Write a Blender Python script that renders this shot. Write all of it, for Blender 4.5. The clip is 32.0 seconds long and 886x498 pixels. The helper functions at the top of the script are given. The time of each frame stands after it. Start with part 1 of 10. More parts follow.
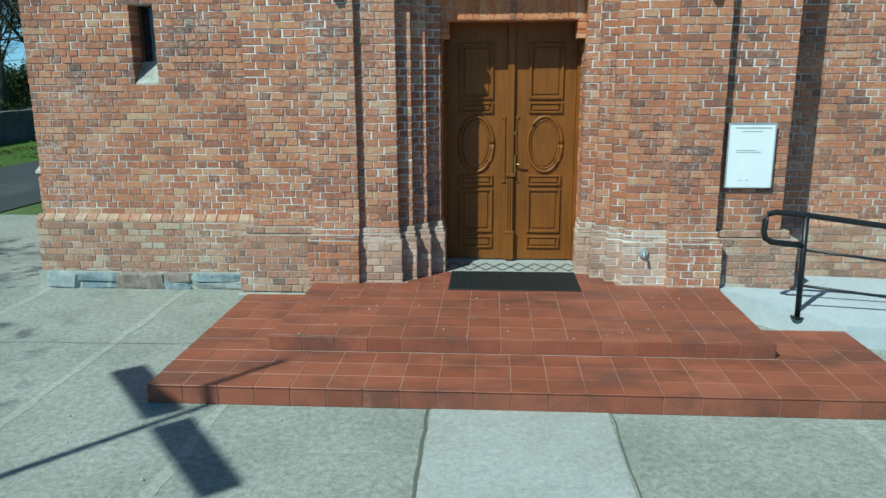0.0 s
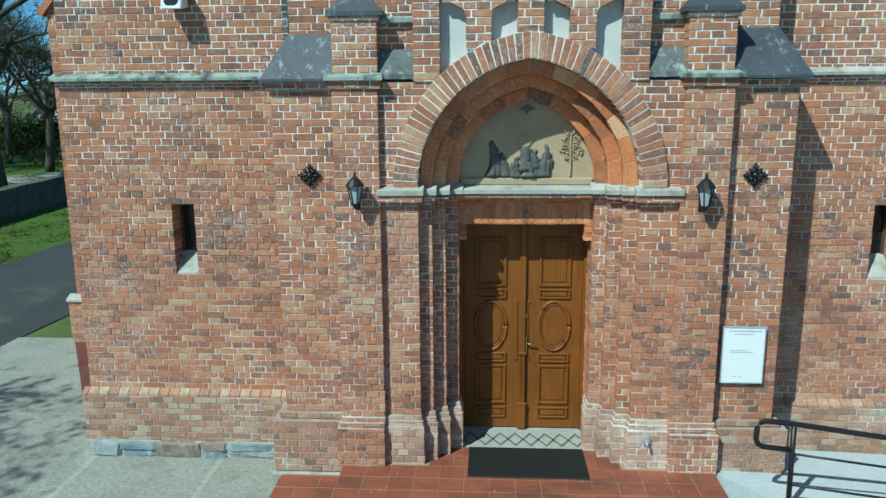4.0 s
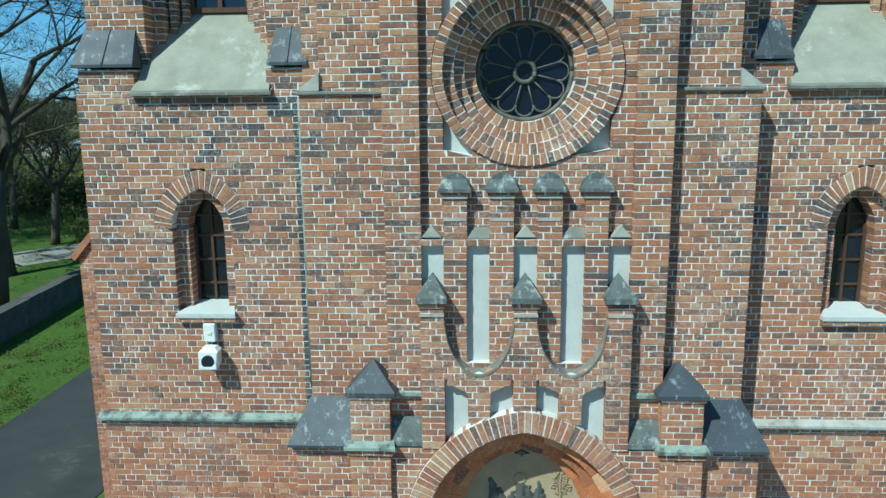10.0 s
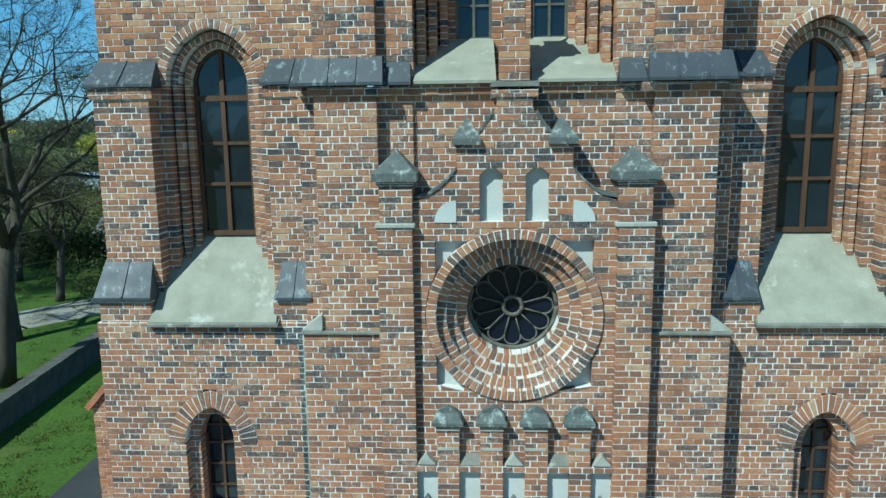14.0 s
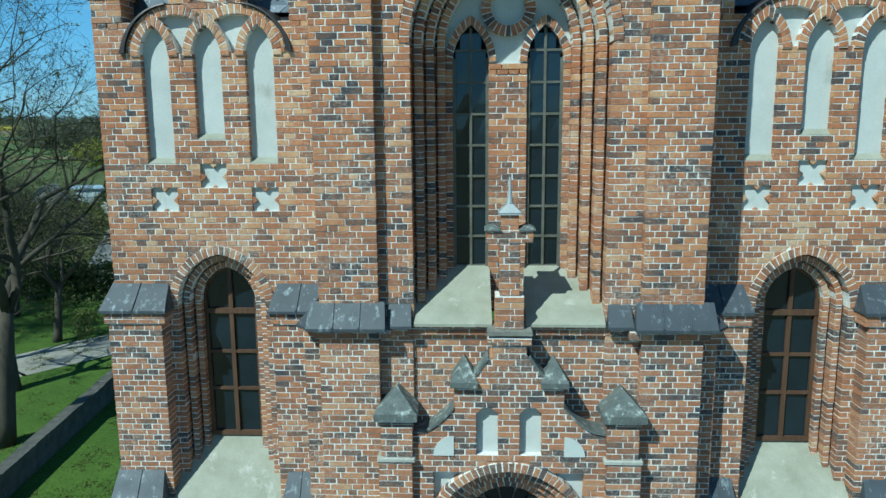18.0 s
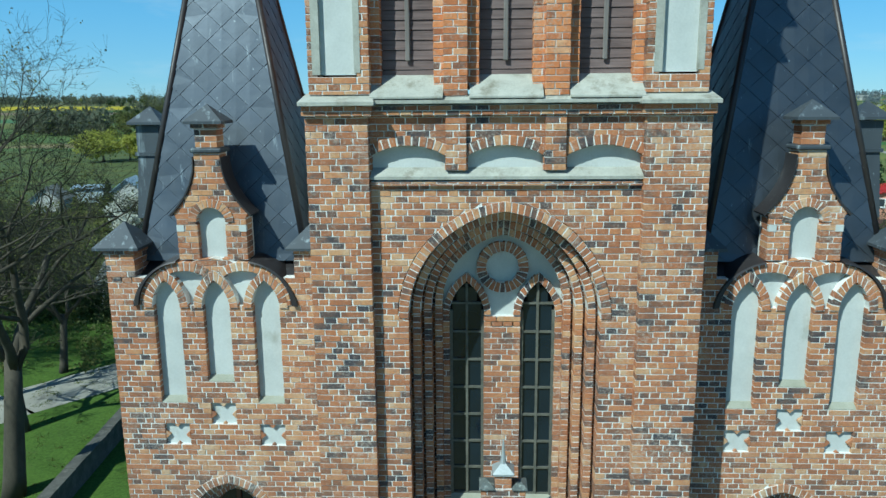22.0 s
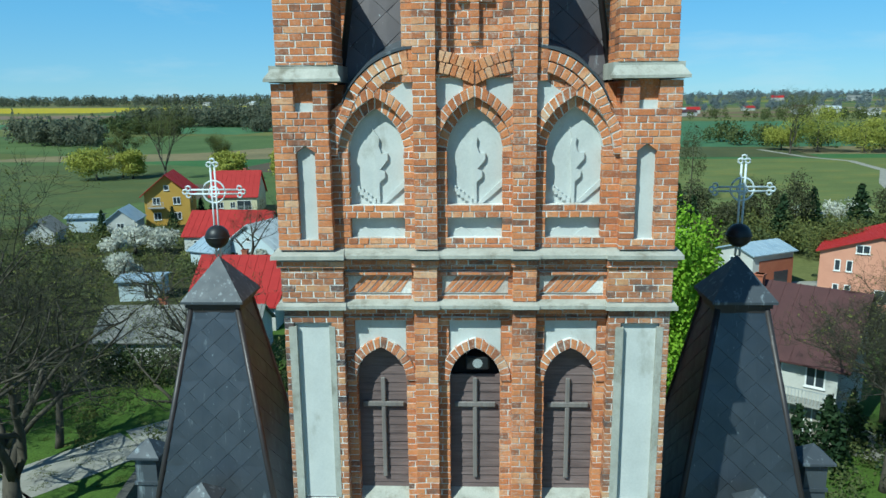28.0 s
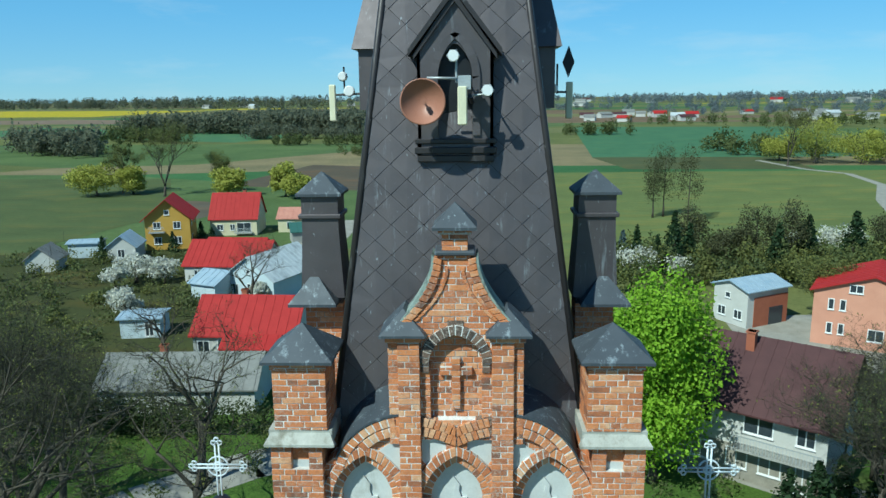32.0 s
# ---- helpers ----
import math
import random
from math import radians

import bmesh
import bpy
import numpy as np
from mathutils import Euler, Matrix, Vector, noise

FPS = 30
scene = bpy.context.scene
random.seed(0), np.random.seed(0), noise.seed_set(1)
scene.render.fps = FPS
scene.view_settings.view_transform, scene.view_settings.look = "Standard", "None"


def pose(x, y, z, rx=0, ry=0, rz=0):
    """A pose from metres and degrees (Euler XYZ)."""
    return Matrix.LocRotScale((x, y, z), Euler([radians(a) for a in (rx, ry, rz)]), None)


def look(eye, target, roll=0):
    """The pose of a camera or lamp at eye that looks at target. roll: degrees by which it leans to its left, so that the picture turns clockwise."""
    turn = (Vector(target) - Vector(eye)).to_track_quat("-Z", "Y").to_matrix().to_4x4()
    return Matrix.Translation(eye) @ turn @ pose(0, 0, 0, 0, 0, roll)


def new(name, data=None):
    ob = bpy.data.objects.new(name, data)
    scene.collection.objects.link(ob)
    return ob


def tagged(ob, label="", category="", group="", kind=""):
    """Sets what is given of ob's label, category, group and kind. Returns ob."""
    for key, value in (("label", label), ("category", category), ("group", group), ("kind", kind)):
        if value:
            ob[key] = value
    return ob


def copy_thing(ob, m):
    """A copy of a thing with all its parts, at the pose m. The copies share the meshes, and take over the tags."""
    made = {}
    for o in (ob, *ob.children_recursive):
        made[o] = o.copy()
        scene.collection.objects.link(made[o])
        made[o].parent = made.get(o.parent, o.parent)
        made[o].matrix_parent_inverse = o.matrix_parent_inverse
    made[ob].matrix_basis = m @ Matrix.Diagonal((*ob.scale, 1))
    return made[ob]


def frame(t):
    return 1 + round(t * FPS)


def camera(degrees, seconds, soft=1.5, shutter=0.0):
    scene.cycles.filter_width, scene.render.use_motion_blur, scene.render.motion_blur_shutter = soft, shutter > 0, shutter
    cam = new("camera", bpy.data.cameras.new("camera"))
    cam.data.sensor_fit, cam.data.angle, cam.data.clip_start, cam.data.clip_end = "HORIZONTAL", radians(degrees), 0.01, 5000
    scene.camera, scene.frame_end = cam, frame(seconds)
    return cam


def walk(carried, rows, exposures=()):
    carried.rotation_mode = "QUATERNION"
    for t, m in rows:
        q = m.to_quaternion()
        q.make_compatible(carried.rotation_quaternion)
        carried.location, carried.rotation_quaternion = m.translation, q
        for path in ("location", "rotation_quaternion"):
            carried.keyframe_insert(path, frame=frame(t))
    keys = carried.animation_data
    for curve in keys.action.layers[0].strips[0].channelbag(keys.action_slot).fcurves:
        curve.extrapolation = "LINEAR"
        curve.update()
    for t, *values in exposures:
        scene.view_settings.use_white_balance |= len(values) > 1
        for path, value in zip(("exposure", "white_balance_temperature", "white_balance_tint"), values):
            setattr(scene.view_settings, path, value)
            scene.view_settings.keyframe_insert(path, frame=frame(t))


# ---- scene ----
cam = camera(61.7, 32.0)
PATH = [
    (0, (-0.204, -7.849, 2.342), (-0.335, -5.869, 1.876), -0.3),
    (0.5, (-0.257, -7.887, 2.568), (-0.388, -5.907, 2.103), -0.3),
    (1, (-0.284, -7.914, 2.790), (-0.414, -5.931, 2.336), -0.3),
    (1.5, (-0.312, -7.903, 3.033), (-0.441, -5.918, 2.585), -0.4),
    (2, (-0.410, -7.858, 3.291), (-0.531, -5.872, 2.852), -0.4),
    (2.5, (-0.501, -7.915, 3.483), (-0.622, -5.922, 3.070), -0.3),
    (3, (-0.488, -7.998, 3.825), (-0.611, -6.009, 3.393), -0.5),
    (3.5, (-0.450, -8.075, 4.025), (-0.571, -6.081, 3.618), -0.4),
    (5.5, (-0.392, -8.230, 5.337), (-0.516, -6.240, 4.911), -0.6),
    (6, (-0.477, -8.113, 5.656), (-0.599, -6.122, 5.236), -0.6),
    (6.5, (-0.512, -8.082, 5.984), (-0.635, -6.090, 5.570), -0.6),
    (7, (-0.495, -8.125, 6.320), (-0.616, -6.132, 5.908), -0.6),
    (7.5, (-0.473, -8.198, 6.650), (-0.592, -6.203, 6.244), -0.6),
    (8, (-0.472, -8.237, 6.970), (-0.586, -6.241, 6.572), -0.6),
    (8.5, (-0.452, -8.231, 7.318), (-0.572, -6.235, 6.920), -0.6),
    (9, (-0.486, -8.256, 7.669), (-0.601, -6.260, 7.268), -0.6),
    (9.5, (-0.470, -8.340, 8.006), (-0.583, -6.345, 7.607), -0.6),
    (10, (-0.471, -8.433, 8.319), (-0.581, -6.436, 7.927), -0.6),
    (10.5, (-0.445, -8.419, 8.633), (-0.559, -6.421, 8.248), -0.7),
    (11, (-0.406, -8.380, 8.972), (-0.525, -6.382, 8.589), -0.7),
    (11.5, (-0.353, -8.415, 9.324), (-0.474, -6.417, 8.940), -0.7),
    (12, (-0.324, -8.506, 9.618), (-0.439, -6.505, 9.246), -0.7),
    (12.5, (-0.334, -8.531, 9.984), (-0.447, -6.530, 9.609), -0.8),
    (13, (-0.354, -8.568, 10.295), (-0.466, -6.565, 9.929), -0.8),
    (13.5, (-0.344, -8.609, 10.623), (-0.458, -6.606, 10.262), -0.8),
    (14, (-0.352, -8.643, 10.929), (-0.463, -6.639, 10.578), -0.8),
    (14.5, (-0.323, -8.629, 11.279), (-0.439, -6.625, 10.925), -0.8),
    (16.5, (-0.304, -8.616, 12.603), (-0.417, -6.608, 12.270), -0.6),
    (17, (-0.278, -8.629, 12.964), (-0.389, -6.621, 12.633), -0.6),
    (17.5, (-0.302, -8.628, 13.338), (-0.409, -6.619, 13.004), -0.6),
    (18, (-0.373, -8.649, 13.793), (-0.468, -6.644, 13.436), -0.5),
    (18.5, (-0.429, -8.627, 14.347), (-0.519, -6.630, 13.948), -0.5),
    (19, (-0.415, -8.594, 14.792), (-0.511, -6.599, 14.380), -0.6),
    (19.5, (-0.402, -8.575, 15.226), (-0.498, -6.582, 14.808), -0.6),
    (20, (-0.396, -8.537, 15.657), (-0.490, -6.545, 15.235), -0.6),
    (20.5, (-0.378, -8.502, 16.068), (-0.474, -6.510, 15.646), -0.6),
    (21, (-0.370, -8.484, 16.458), (-0.463, -6.492, 16.038), -0.6),
    (21.5, (-0.327, -8.467, 16.872), (-0.423, -6.476, 16.451), -0.5),
    (22, (-0.309, -8.514, 17.236), (-0.406, -6.521, 16.823), -0.5),
    (22.5, (-0.309, -8.534, 17.640), (-0.399, -6.539, 17.230), -0.5),
    (23, (-0.326, -8.520, 18.052), (-0.408, -6.525, 17.642), -0.5),
    (23.5, (-0.316, -8.500, 18.471), (-0.403, -6.505, 18.062), -0.6),
    (24, (-0.322, -8.468, 18.899), (-0.409, -6.473, 18.491), -0.6),
    (24.5, (-0.288, -8.426, 19.342), (-0.374, -6.430, 18.933), -0.7),
    (25, (-0.230, -8.376, 19.774), (-0.316, -6.382, 19.364), -0.6),
    (25.5, (-0.186, -8.328, 20.208), (-0.276, -6.334, 19.792), -0.6),
    (27.5, (-0.039, -8.322, 21.846), (-0.123, -6.328, 21.431), -0.6),
    (28, (-0.028, -8.268, 22.283), (-0.109, -6.274, 21.866), -0.6),
    (28.5, (0.010, -8.237, 22.783), (-0.073, -6.244, 22.367), -0.6),
    (29, (0.025, -8.217, 23.294), (-0.058, -6.223, 22.876), -0.7),
    (29.5, (0.036, -8.222, 23.808), (-0.045, -6.229, 23.388), -0.8),
    (30, (0.056, -8.191, 24.313), (-0.025, -6.197, 23.896), -0.6),
    (30.5, (0.071, -8.189, 24.829), (-0.008, -6.195, 24.416), -0.5),
    (31, (0.104, -8.172, 25.396), (0.025, -6.178, 24.979), -0.6),
    (31.5, (0.134, -8.187, 25.939), (0.056, -6.193, 25.525), -0.6),
    (32, (0.195, -8.195, 26.491), (0.115, -6.201, 26.075), -0.7),
]
walk(cam, [(t, look(eye, target, roll)) for t, eye, target, roll in PATH], [(0, 0.26, 5500, -12), (18, 0.25, 5460, -13), (25, 0.28, 5600, -10), (32, 0.28, 5620, -10)])

# ---- light ----
SUN_EL, SUN_AZ = radians(47), radians(40)      # height of the sun, and how far to the left of the facade's normal it stands
world = bpy.data.worlds.new("World")
scene.world = world
world.use_nodes = True
wn = world.node_tree
for n in list(wn.nodes):
    wn.nodes.remove(n)
w_out, w_bg, w_sky = wn.nodes.new("ShaderNodeOutputWorld"), wn.nodes.new("ShaderNodeBackground"), wn.nodes.new("ShaderNodeTexSky")
w_sky.sky_type, w_sky.sun_disc = "NISHITA", False
w_sky.sun_elevation, w_sky.sun_rotation = SUN_EL, radians(180) + SUN_AZ
w_sky.air_density, w_sky.dust_density, w_sky.ozone_density = 0.75, 0.0, 4.0
w_bg.inputs[1].default_value = 0.080
w_sky.altitude = 0.0
w_geo, w_sep = wn.nodes.new("ShaderNodeTexCoord"), wn.nodes.new("ShaderNodeMapping")
w_sep.inputs["Scale"].default_value = (1.0, 1.0, 4.5)
w_cl = wn.nodes.new("ShaderNodeTexNoise")             # a few thin fair-weather clouds
w_cl.inputs["Scale"].default_value, w_cl.inputs["Detail"].default_value, w_cl.inputs["Roughness"].default_value = 4.2, 7.0, 0.58
w_cr = wn.nodes.new("ShaderNodeValToRGB")
w_cr.color_ramp.elements[0].position, w_cr.color_ramp.elements[0].color = 0.52, (0, 0, 0, 1)
w_cr.color_ramp.elements[1].position, w_cr.color_ramp.elements[1].color = 0.76, (0.42, 0.42, 0.42, 1)
w_tint, w_mix = wn.nodes.new("ShaderNodeMix"), wn.nodes.new("ShaderNodeMix")
for n in (w_tint, w_mix):
    n.data_type = "RGBA"
w_tint.blend_type = "MULTIPLY"
w_tint.inputs[0].default_value, w_tint.inputs[7].default_value = 1.0, (0.74, 0.94, 1.10, 1)
wn.links.new(w_sky.outputs[0], w_tint.inputs[6])
wn.links.new(w_geo.outputs["Generated"], w_sep.inputs[0])
wn.links.new(w_sep.outputs[0], w_cl.inputs["Vector"])
wn.links.new(w_cl.outputs["Fac"], w_cr.inputs[0])
wn.links.new(w_cr.outputs[0], w_mix.inputs[0])
w_even = wn.nodes.new("ShaderNodeMix")
w_even.data_type = "RGBA"
w_even.inputs[0].default_value = 0.62
w_up = wn.nodes.new("ShaderNodeSeparateXYZ")          # pale towards the horizon, deep blue overhead
w_grad = wn.nodes.new("ShaderNodeValToRGB")
w_ge = w_grad.color_ramp.elements
for _ in range(3):
    w_ge.new(0.5)
for w_el, (w_p, w_c) in zip(w_ge, ((0.0, (3.4, 5.8, 7.6)), (0.10, (2.3, 5.4, 8.4)), (0.26, (1.5, 4.2, 7.6)), (0.55, (0.75, 2.1, 4.2)), (1.0, (0.45, 1.35, 3.0)))):
    w_el.position, w_el.color = w_p, (*w_c, 1)
wn.links.new(w_geo.outputs["Generated"], w_up.inputs[0])
wn.links.new(w_up.outputs[2], w_grad.inputs[0])
wn.links.new(w_grad.outputs[0], w_even.inputs[7])
wn.links.new(w_tint.outputs[2], w_even.inputs[6])
wn.links.new(w_even.outputs[2], w_mix.inputs[6])
w_mix.inputs[7].default_value = (7.0, 7.6, 8.2, 1)
wn.links.new(w_mix.outputs[2], w_bg.inputs[0])
wn.links.new(w_bg.outputs[0], w_out.inputs[0])
sun_data = bpy.data.lights.new("sun", "SUN")
sun_data.energy, sun_data.angle, sun_data.color = 4.6, radians(0.55), (1.0, 0.955, 0.87)
sun = new("sun", sun_data)
sun.matrix_world = look((-math.sin(SUN_AZ) * 60, -math.cos(SUN_AZ) * 60, math.tan(SUN_EL) * 60), (0, 0, 0))

# ---- materials ----


def nodes_of(name, rough=0.8, metal=0.0, spec=0.35):
    m = bpy.data.materials.new(name)
    m.use_nodes = True
    nt = m.node_tree
    b = nt.nodes["Principled BSDF"]
    b.inputs["Roughness"].default_value = rough
    b.inputs["Metallic"].default_value = metal
    b.inputs["Specular IOR Level"].default_value = spec
    return m, nt, b


def ramp(nt, src, stops):
    r = nt.nodes.new("ShaderNodeValToRGB")
    e = r.color_ramp.elements
    while len(e) < len(stops):
        e.new(0.5)
    for el, (p, c) in zip(e, stops):
        el.position, el.color = p, (*c, 1)
    nt.links.new(src, r.inputs[0])
    return r.outputs[0]


def noise_of(nt, scale, detail=5.0, rough=0.6, stretch=(1, 1, 1)):
    tc = nt.nodes.new("ShaderNodeTexCoord")
    geo = nt.nodes.new("ShaderNodeNewGeometry")
    mp = nt.nodes.new("ShaderNodeMapping")
    mp.inputs["Scale"].default_value = stretch
    nt.links.new(geo.outputs["Position"], mp.inputs[0])
    nz = nt.nodes.new("ShaderNodeTexNoise")
    nz.inputs["Scale"].default_value, nz.inputs["Detail"].default_value, nz.inputs["Roughness"].default_value = scale, detail, rough
    nt.links.new(mp.outputs[0], nz.inputs["Vector"])
    return nz.outputs["Fac"]


def mix(nt, fac, a, b, how="MIX"):
    x = nt.nodes.new("ShaderNodeMix")
    x.data_type, x.blend_type = "RGBA", how
    for sock, v in ((x.inputs[0], fac), (x.inputs[6], a), (x.inputs[7], b)):
        if isinstance(v, (int, float)):
            sock.default_value = v
        elif isinstance(v, tuple):
            sock.default_value = (*v, 1)
        else:
            nt.links.new(v, sock)
    return x.outputs[2]


def bump(nt, b, height, strength=0.3, dist=0.01):
    n = nt.nodes.new("ShaderNodeBump")
    n.inputs["Strength"].default_value, n.inputs["Distance"].default_value = strength, dist
    nt.links.new(height, n.inputs["Height"])
    nt.links.new(n.outputs[0], b.inputs["Normal"])


def rough_stone(name, dark, light, rough=0.85, scale=6.0, grain=60.0, stain=None, stain_at=(0.55, 0.7), strength=0.35, spec=0.3, stretch=(1, 1, 1), metal=0.0):
    """A surface with two scales of variation, and stains of a colour of their own."""
    m, nt, b = nodes_of(name, rough, metal, spec)
    big, fine = noise_of(nt, scale, 6, 0.62, stretch), noise_of(nt, grain, 4)
    col = mix(nt, 0.35, ramp(nt, big, [(0.3, dark), (0.7, light)]), ramp(nt, fine, [(0.3, dark), (0.7, light)]))
    if stain:
        s = noise_of(nt, scale * 0.6, 7, 0.7, (stretch[0] * 1.7, stretch[1] * 1.7, stretch[2]))
        f = ramp(nt, s, [(stain_at[0], (0, 0, 0)), (stain_at[1], (1, 1, 1))])
        col = mix(nt, f, col, stain)
    nt.links.new(col, b.inputs["Base Color"])
    bump(nt, b, fine, strength, 0.006)
    return m


BRICKS = [(0.0, (0.135, 0.082, 0.068)), (0.12, (0.205, 0.106, 0.076)), (0.26, (0.290, 0.128, 0.078)), (0.46, (0.370, 0.150, 0.081)),
          (0.64, (0.415, 0.174, 0.092)), (0.80, (0.440, 0.205, 0.110)), (0.92, (0.450, 0.250, 0.142)), (1.0, (0.47, 0.31, 0.19))]
BROWNS = [(0.0, (0.060, 0.060, 0.068)), (0.13, (0.112, 0.088, 0.080)), (0.27, (0.195, 0.114, 0.079)), (0.46, (0.300, 0.139, 0.077)),
          (0.62, (0.366, 0.168, 0.089)), (0.78, (0.405, 0.206, 0.110)), (0.9, (0.440, 0.257, 0.142)), (1.0, (0.48, 0.34, 0.22))]
PLINTH = [(0.0, (0.15, 0.12, 0.095)), (0.3, (0.29, 0.165, 0.110)), (0.6, (0.38, 0.20, 0.125)), (0.8, (0.41, 0.27, 0.18)), (1.0, (0.43, 0.37, 0.28))]
REDS = [(0.0, (0.15, 0.092, 0.072)), (0.14, (0.30, 0.120, 0.062)), (0.35, (0.490, 0.174, 0.070)), (0.75, (0.58, 0.238, 0.098)), (1.0, (0.65, 0.41, 0.25))]
HIGHS = [(0.0, (0.055, 0.055, 0.066)), (0.12, (0.12, 0.085, 0.075)), (0.24, (0.26, 0.118, 0.065)), (0.42, (0.375, 0.152, 0.072)),
         (0.62, (0.455, 0.198, 0.092)), (0.80, (0.52, 0.290, 0.145)), (1.0, (0.60, 0.43, 0.28))]


def brick_material(name, single, stops=BRICKS):
    """Fired brick: each one of its own tone, in patches of darker and paler ones, smeared with lime."""
    m, nt, b = nodes_of(name, 0.88, 0.0, 0.2)
    if single:
        rnd = nt.nodes.new("ShaderNodeObjectInfo").outputs["Random"]
    else:
        rnd = nt.nodes.new("ShaderNodeNewGeometry").outputs["Random Per Island"]
    patch = mix(nt, 0.45, noise_of(nt, 0.7, 4, 0.55), noise_of(nt, 3.1, 3, 0.5))
    sh = nt.nodes.new("ShaderNodeMath")
    sh.operation = "MULTIPLY_ADD"
    sh.inputs[1].default_value, sh.inputs[2].default_value = 1.25, -0.50
    nt.links.new(patch, sh.inputs[0])
    add = nt.nodes.new("ShaderNodeMath")
    add.operation, add.use_clamp = "MULTIPLY_ADD", True
    add.inputs[1].default_value = 0.78
    nt.links.new(rnd, add.inputs[0])
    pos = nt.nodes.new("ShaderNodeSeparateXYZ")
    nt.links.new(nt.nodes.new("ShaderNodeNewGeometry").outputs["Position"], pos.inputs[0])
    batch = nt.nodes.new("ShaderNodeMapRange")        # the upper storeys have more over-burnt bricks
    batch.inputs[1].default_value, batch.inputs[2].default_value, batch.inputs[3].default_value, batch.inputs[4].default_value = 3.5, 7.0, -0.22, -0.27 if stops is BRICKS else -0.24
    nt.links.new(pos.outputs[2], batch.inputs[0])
    within = nt.nodes.new("ShaderNodeMath")             # fire marks inside each brick
    within.operation = "MULTIPLY_ADD"
    within.inputs[1].default_value = 0.45
    nt.links.new(noise_of(nt, 13.0, 4, 0.6), within.inputs[0])
    nt.links.new(sh.outputs[0], within.inputs[2])
    tot = nt.nodes.new("ShaderNodeMath")
    nt.links.new(within.outputs[0], tot.inputs[0])
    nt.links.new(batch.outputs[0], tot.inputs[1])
    nt.links.new(tot.outputs[0], add.inputs[2])
    col = ramp(nt, add.outputs[0], stops)
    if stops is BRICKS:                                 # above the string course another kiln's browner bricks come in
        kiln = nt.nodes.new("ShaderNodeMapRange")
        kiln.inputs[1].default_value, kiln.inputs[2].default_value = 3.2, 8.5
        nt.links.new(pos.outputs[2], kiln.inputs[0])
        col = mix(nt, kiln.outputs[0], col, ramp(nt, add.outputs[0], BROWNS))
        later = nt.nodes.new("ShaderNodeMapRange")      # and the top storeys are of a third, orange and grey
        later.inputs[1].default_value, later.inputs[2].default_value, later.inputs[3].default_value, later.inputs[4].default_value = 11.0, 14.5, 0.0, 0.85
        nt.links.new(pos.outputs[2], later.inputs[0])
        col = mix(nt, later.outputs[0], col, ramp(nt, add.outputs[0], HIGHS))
    grain, blot = noise_of(nt, 85, 5, 0.72), noise_of(nt, 24, 6, 0.7)
    col = mix(nt, 0.6, col, ramp(nt, grain, [(0.25, (0.48, 0.48, 0.48)), (0.75, (1.46, 1.45, 1.44))]), "MULTIPLY")
    col = mix(nt, ramp(nt, blot, [(0.50, (0, 0, 0)), (0.74, (0.6, 0.6, 0.6))]), col, (0.17, 0.10, 0.078))
    lime = noise_of(nt, 34.0, 5, 0.7)
    wash = noise_of(nt, 1.1, 7, 0.7)
    both = nt.nodes.new("ShaderNodeMath")
    both.operation = "MULTIPLY_ADD"
    both.inputs[1].default_value = 0.55
    nt.links.new(wash, both.inputs[0])
    nt.links.new(lime, both.inputs[2])
    col = mix(nt, ramp(nt, both.outputs[0], [(0.80, (0, 0, 0)), (0.98, (0.62, 0.62, 0.62))]), col, (0.50, 0.45, 0.39))
    soot = noise_of(nt, 0.9, 8, 0.72, (1.6, 1.6, 0.5))
    col = mix(nt, ramp(nt, soot, [(0.57, (0, 0, 0)), (0.75, (0.5, 0.5, 0.5))]), col, (0.10, 0.075, 0.065))
    nt.links.new(col, b.inputs["Base Color"])
    bump(nt, b, mix(nt, 0.5, grain, blot), 0.7, 0.007)
    return m


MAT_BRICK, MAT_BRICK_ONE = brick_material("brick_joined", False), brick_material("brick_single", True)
STAINED = [(0.0, (0.030, 0.045, 0.058)), (0.5, (0.055, 0.072, 0.086)), (1.0, (0.11, 0.11, 0.11))]
MAT_PLINTH = brick_material("weathered_plinth_brick", False, PLINTH)
MAT_STAINED = brick_material("run_off_stained_brick", False, STAINED)
LIMED = [(0.0, (0.28, 0.18, 0.135)), (0.4, (0.44, 0.26, 0.18)), (1.0, (0.56, 0.45, 0.36))]
MAT_LIMED = brick_material("lime_washed_brick", False, LIMED)
HOODS = [(0.0, (0.060, 0.050, 0.046)), (0.5, (0.105, 0.080, 0.066)), (1.0, (0.21, 0.13, 0.09))]
MAT_HOOD = brick_material("over_burnt_brick", False, HOODS)
MAT_RED, MAT_RED_ONE = brick_material("red_brick_joined", False, REDS), brick_material("red_brick_single", True, REDS)


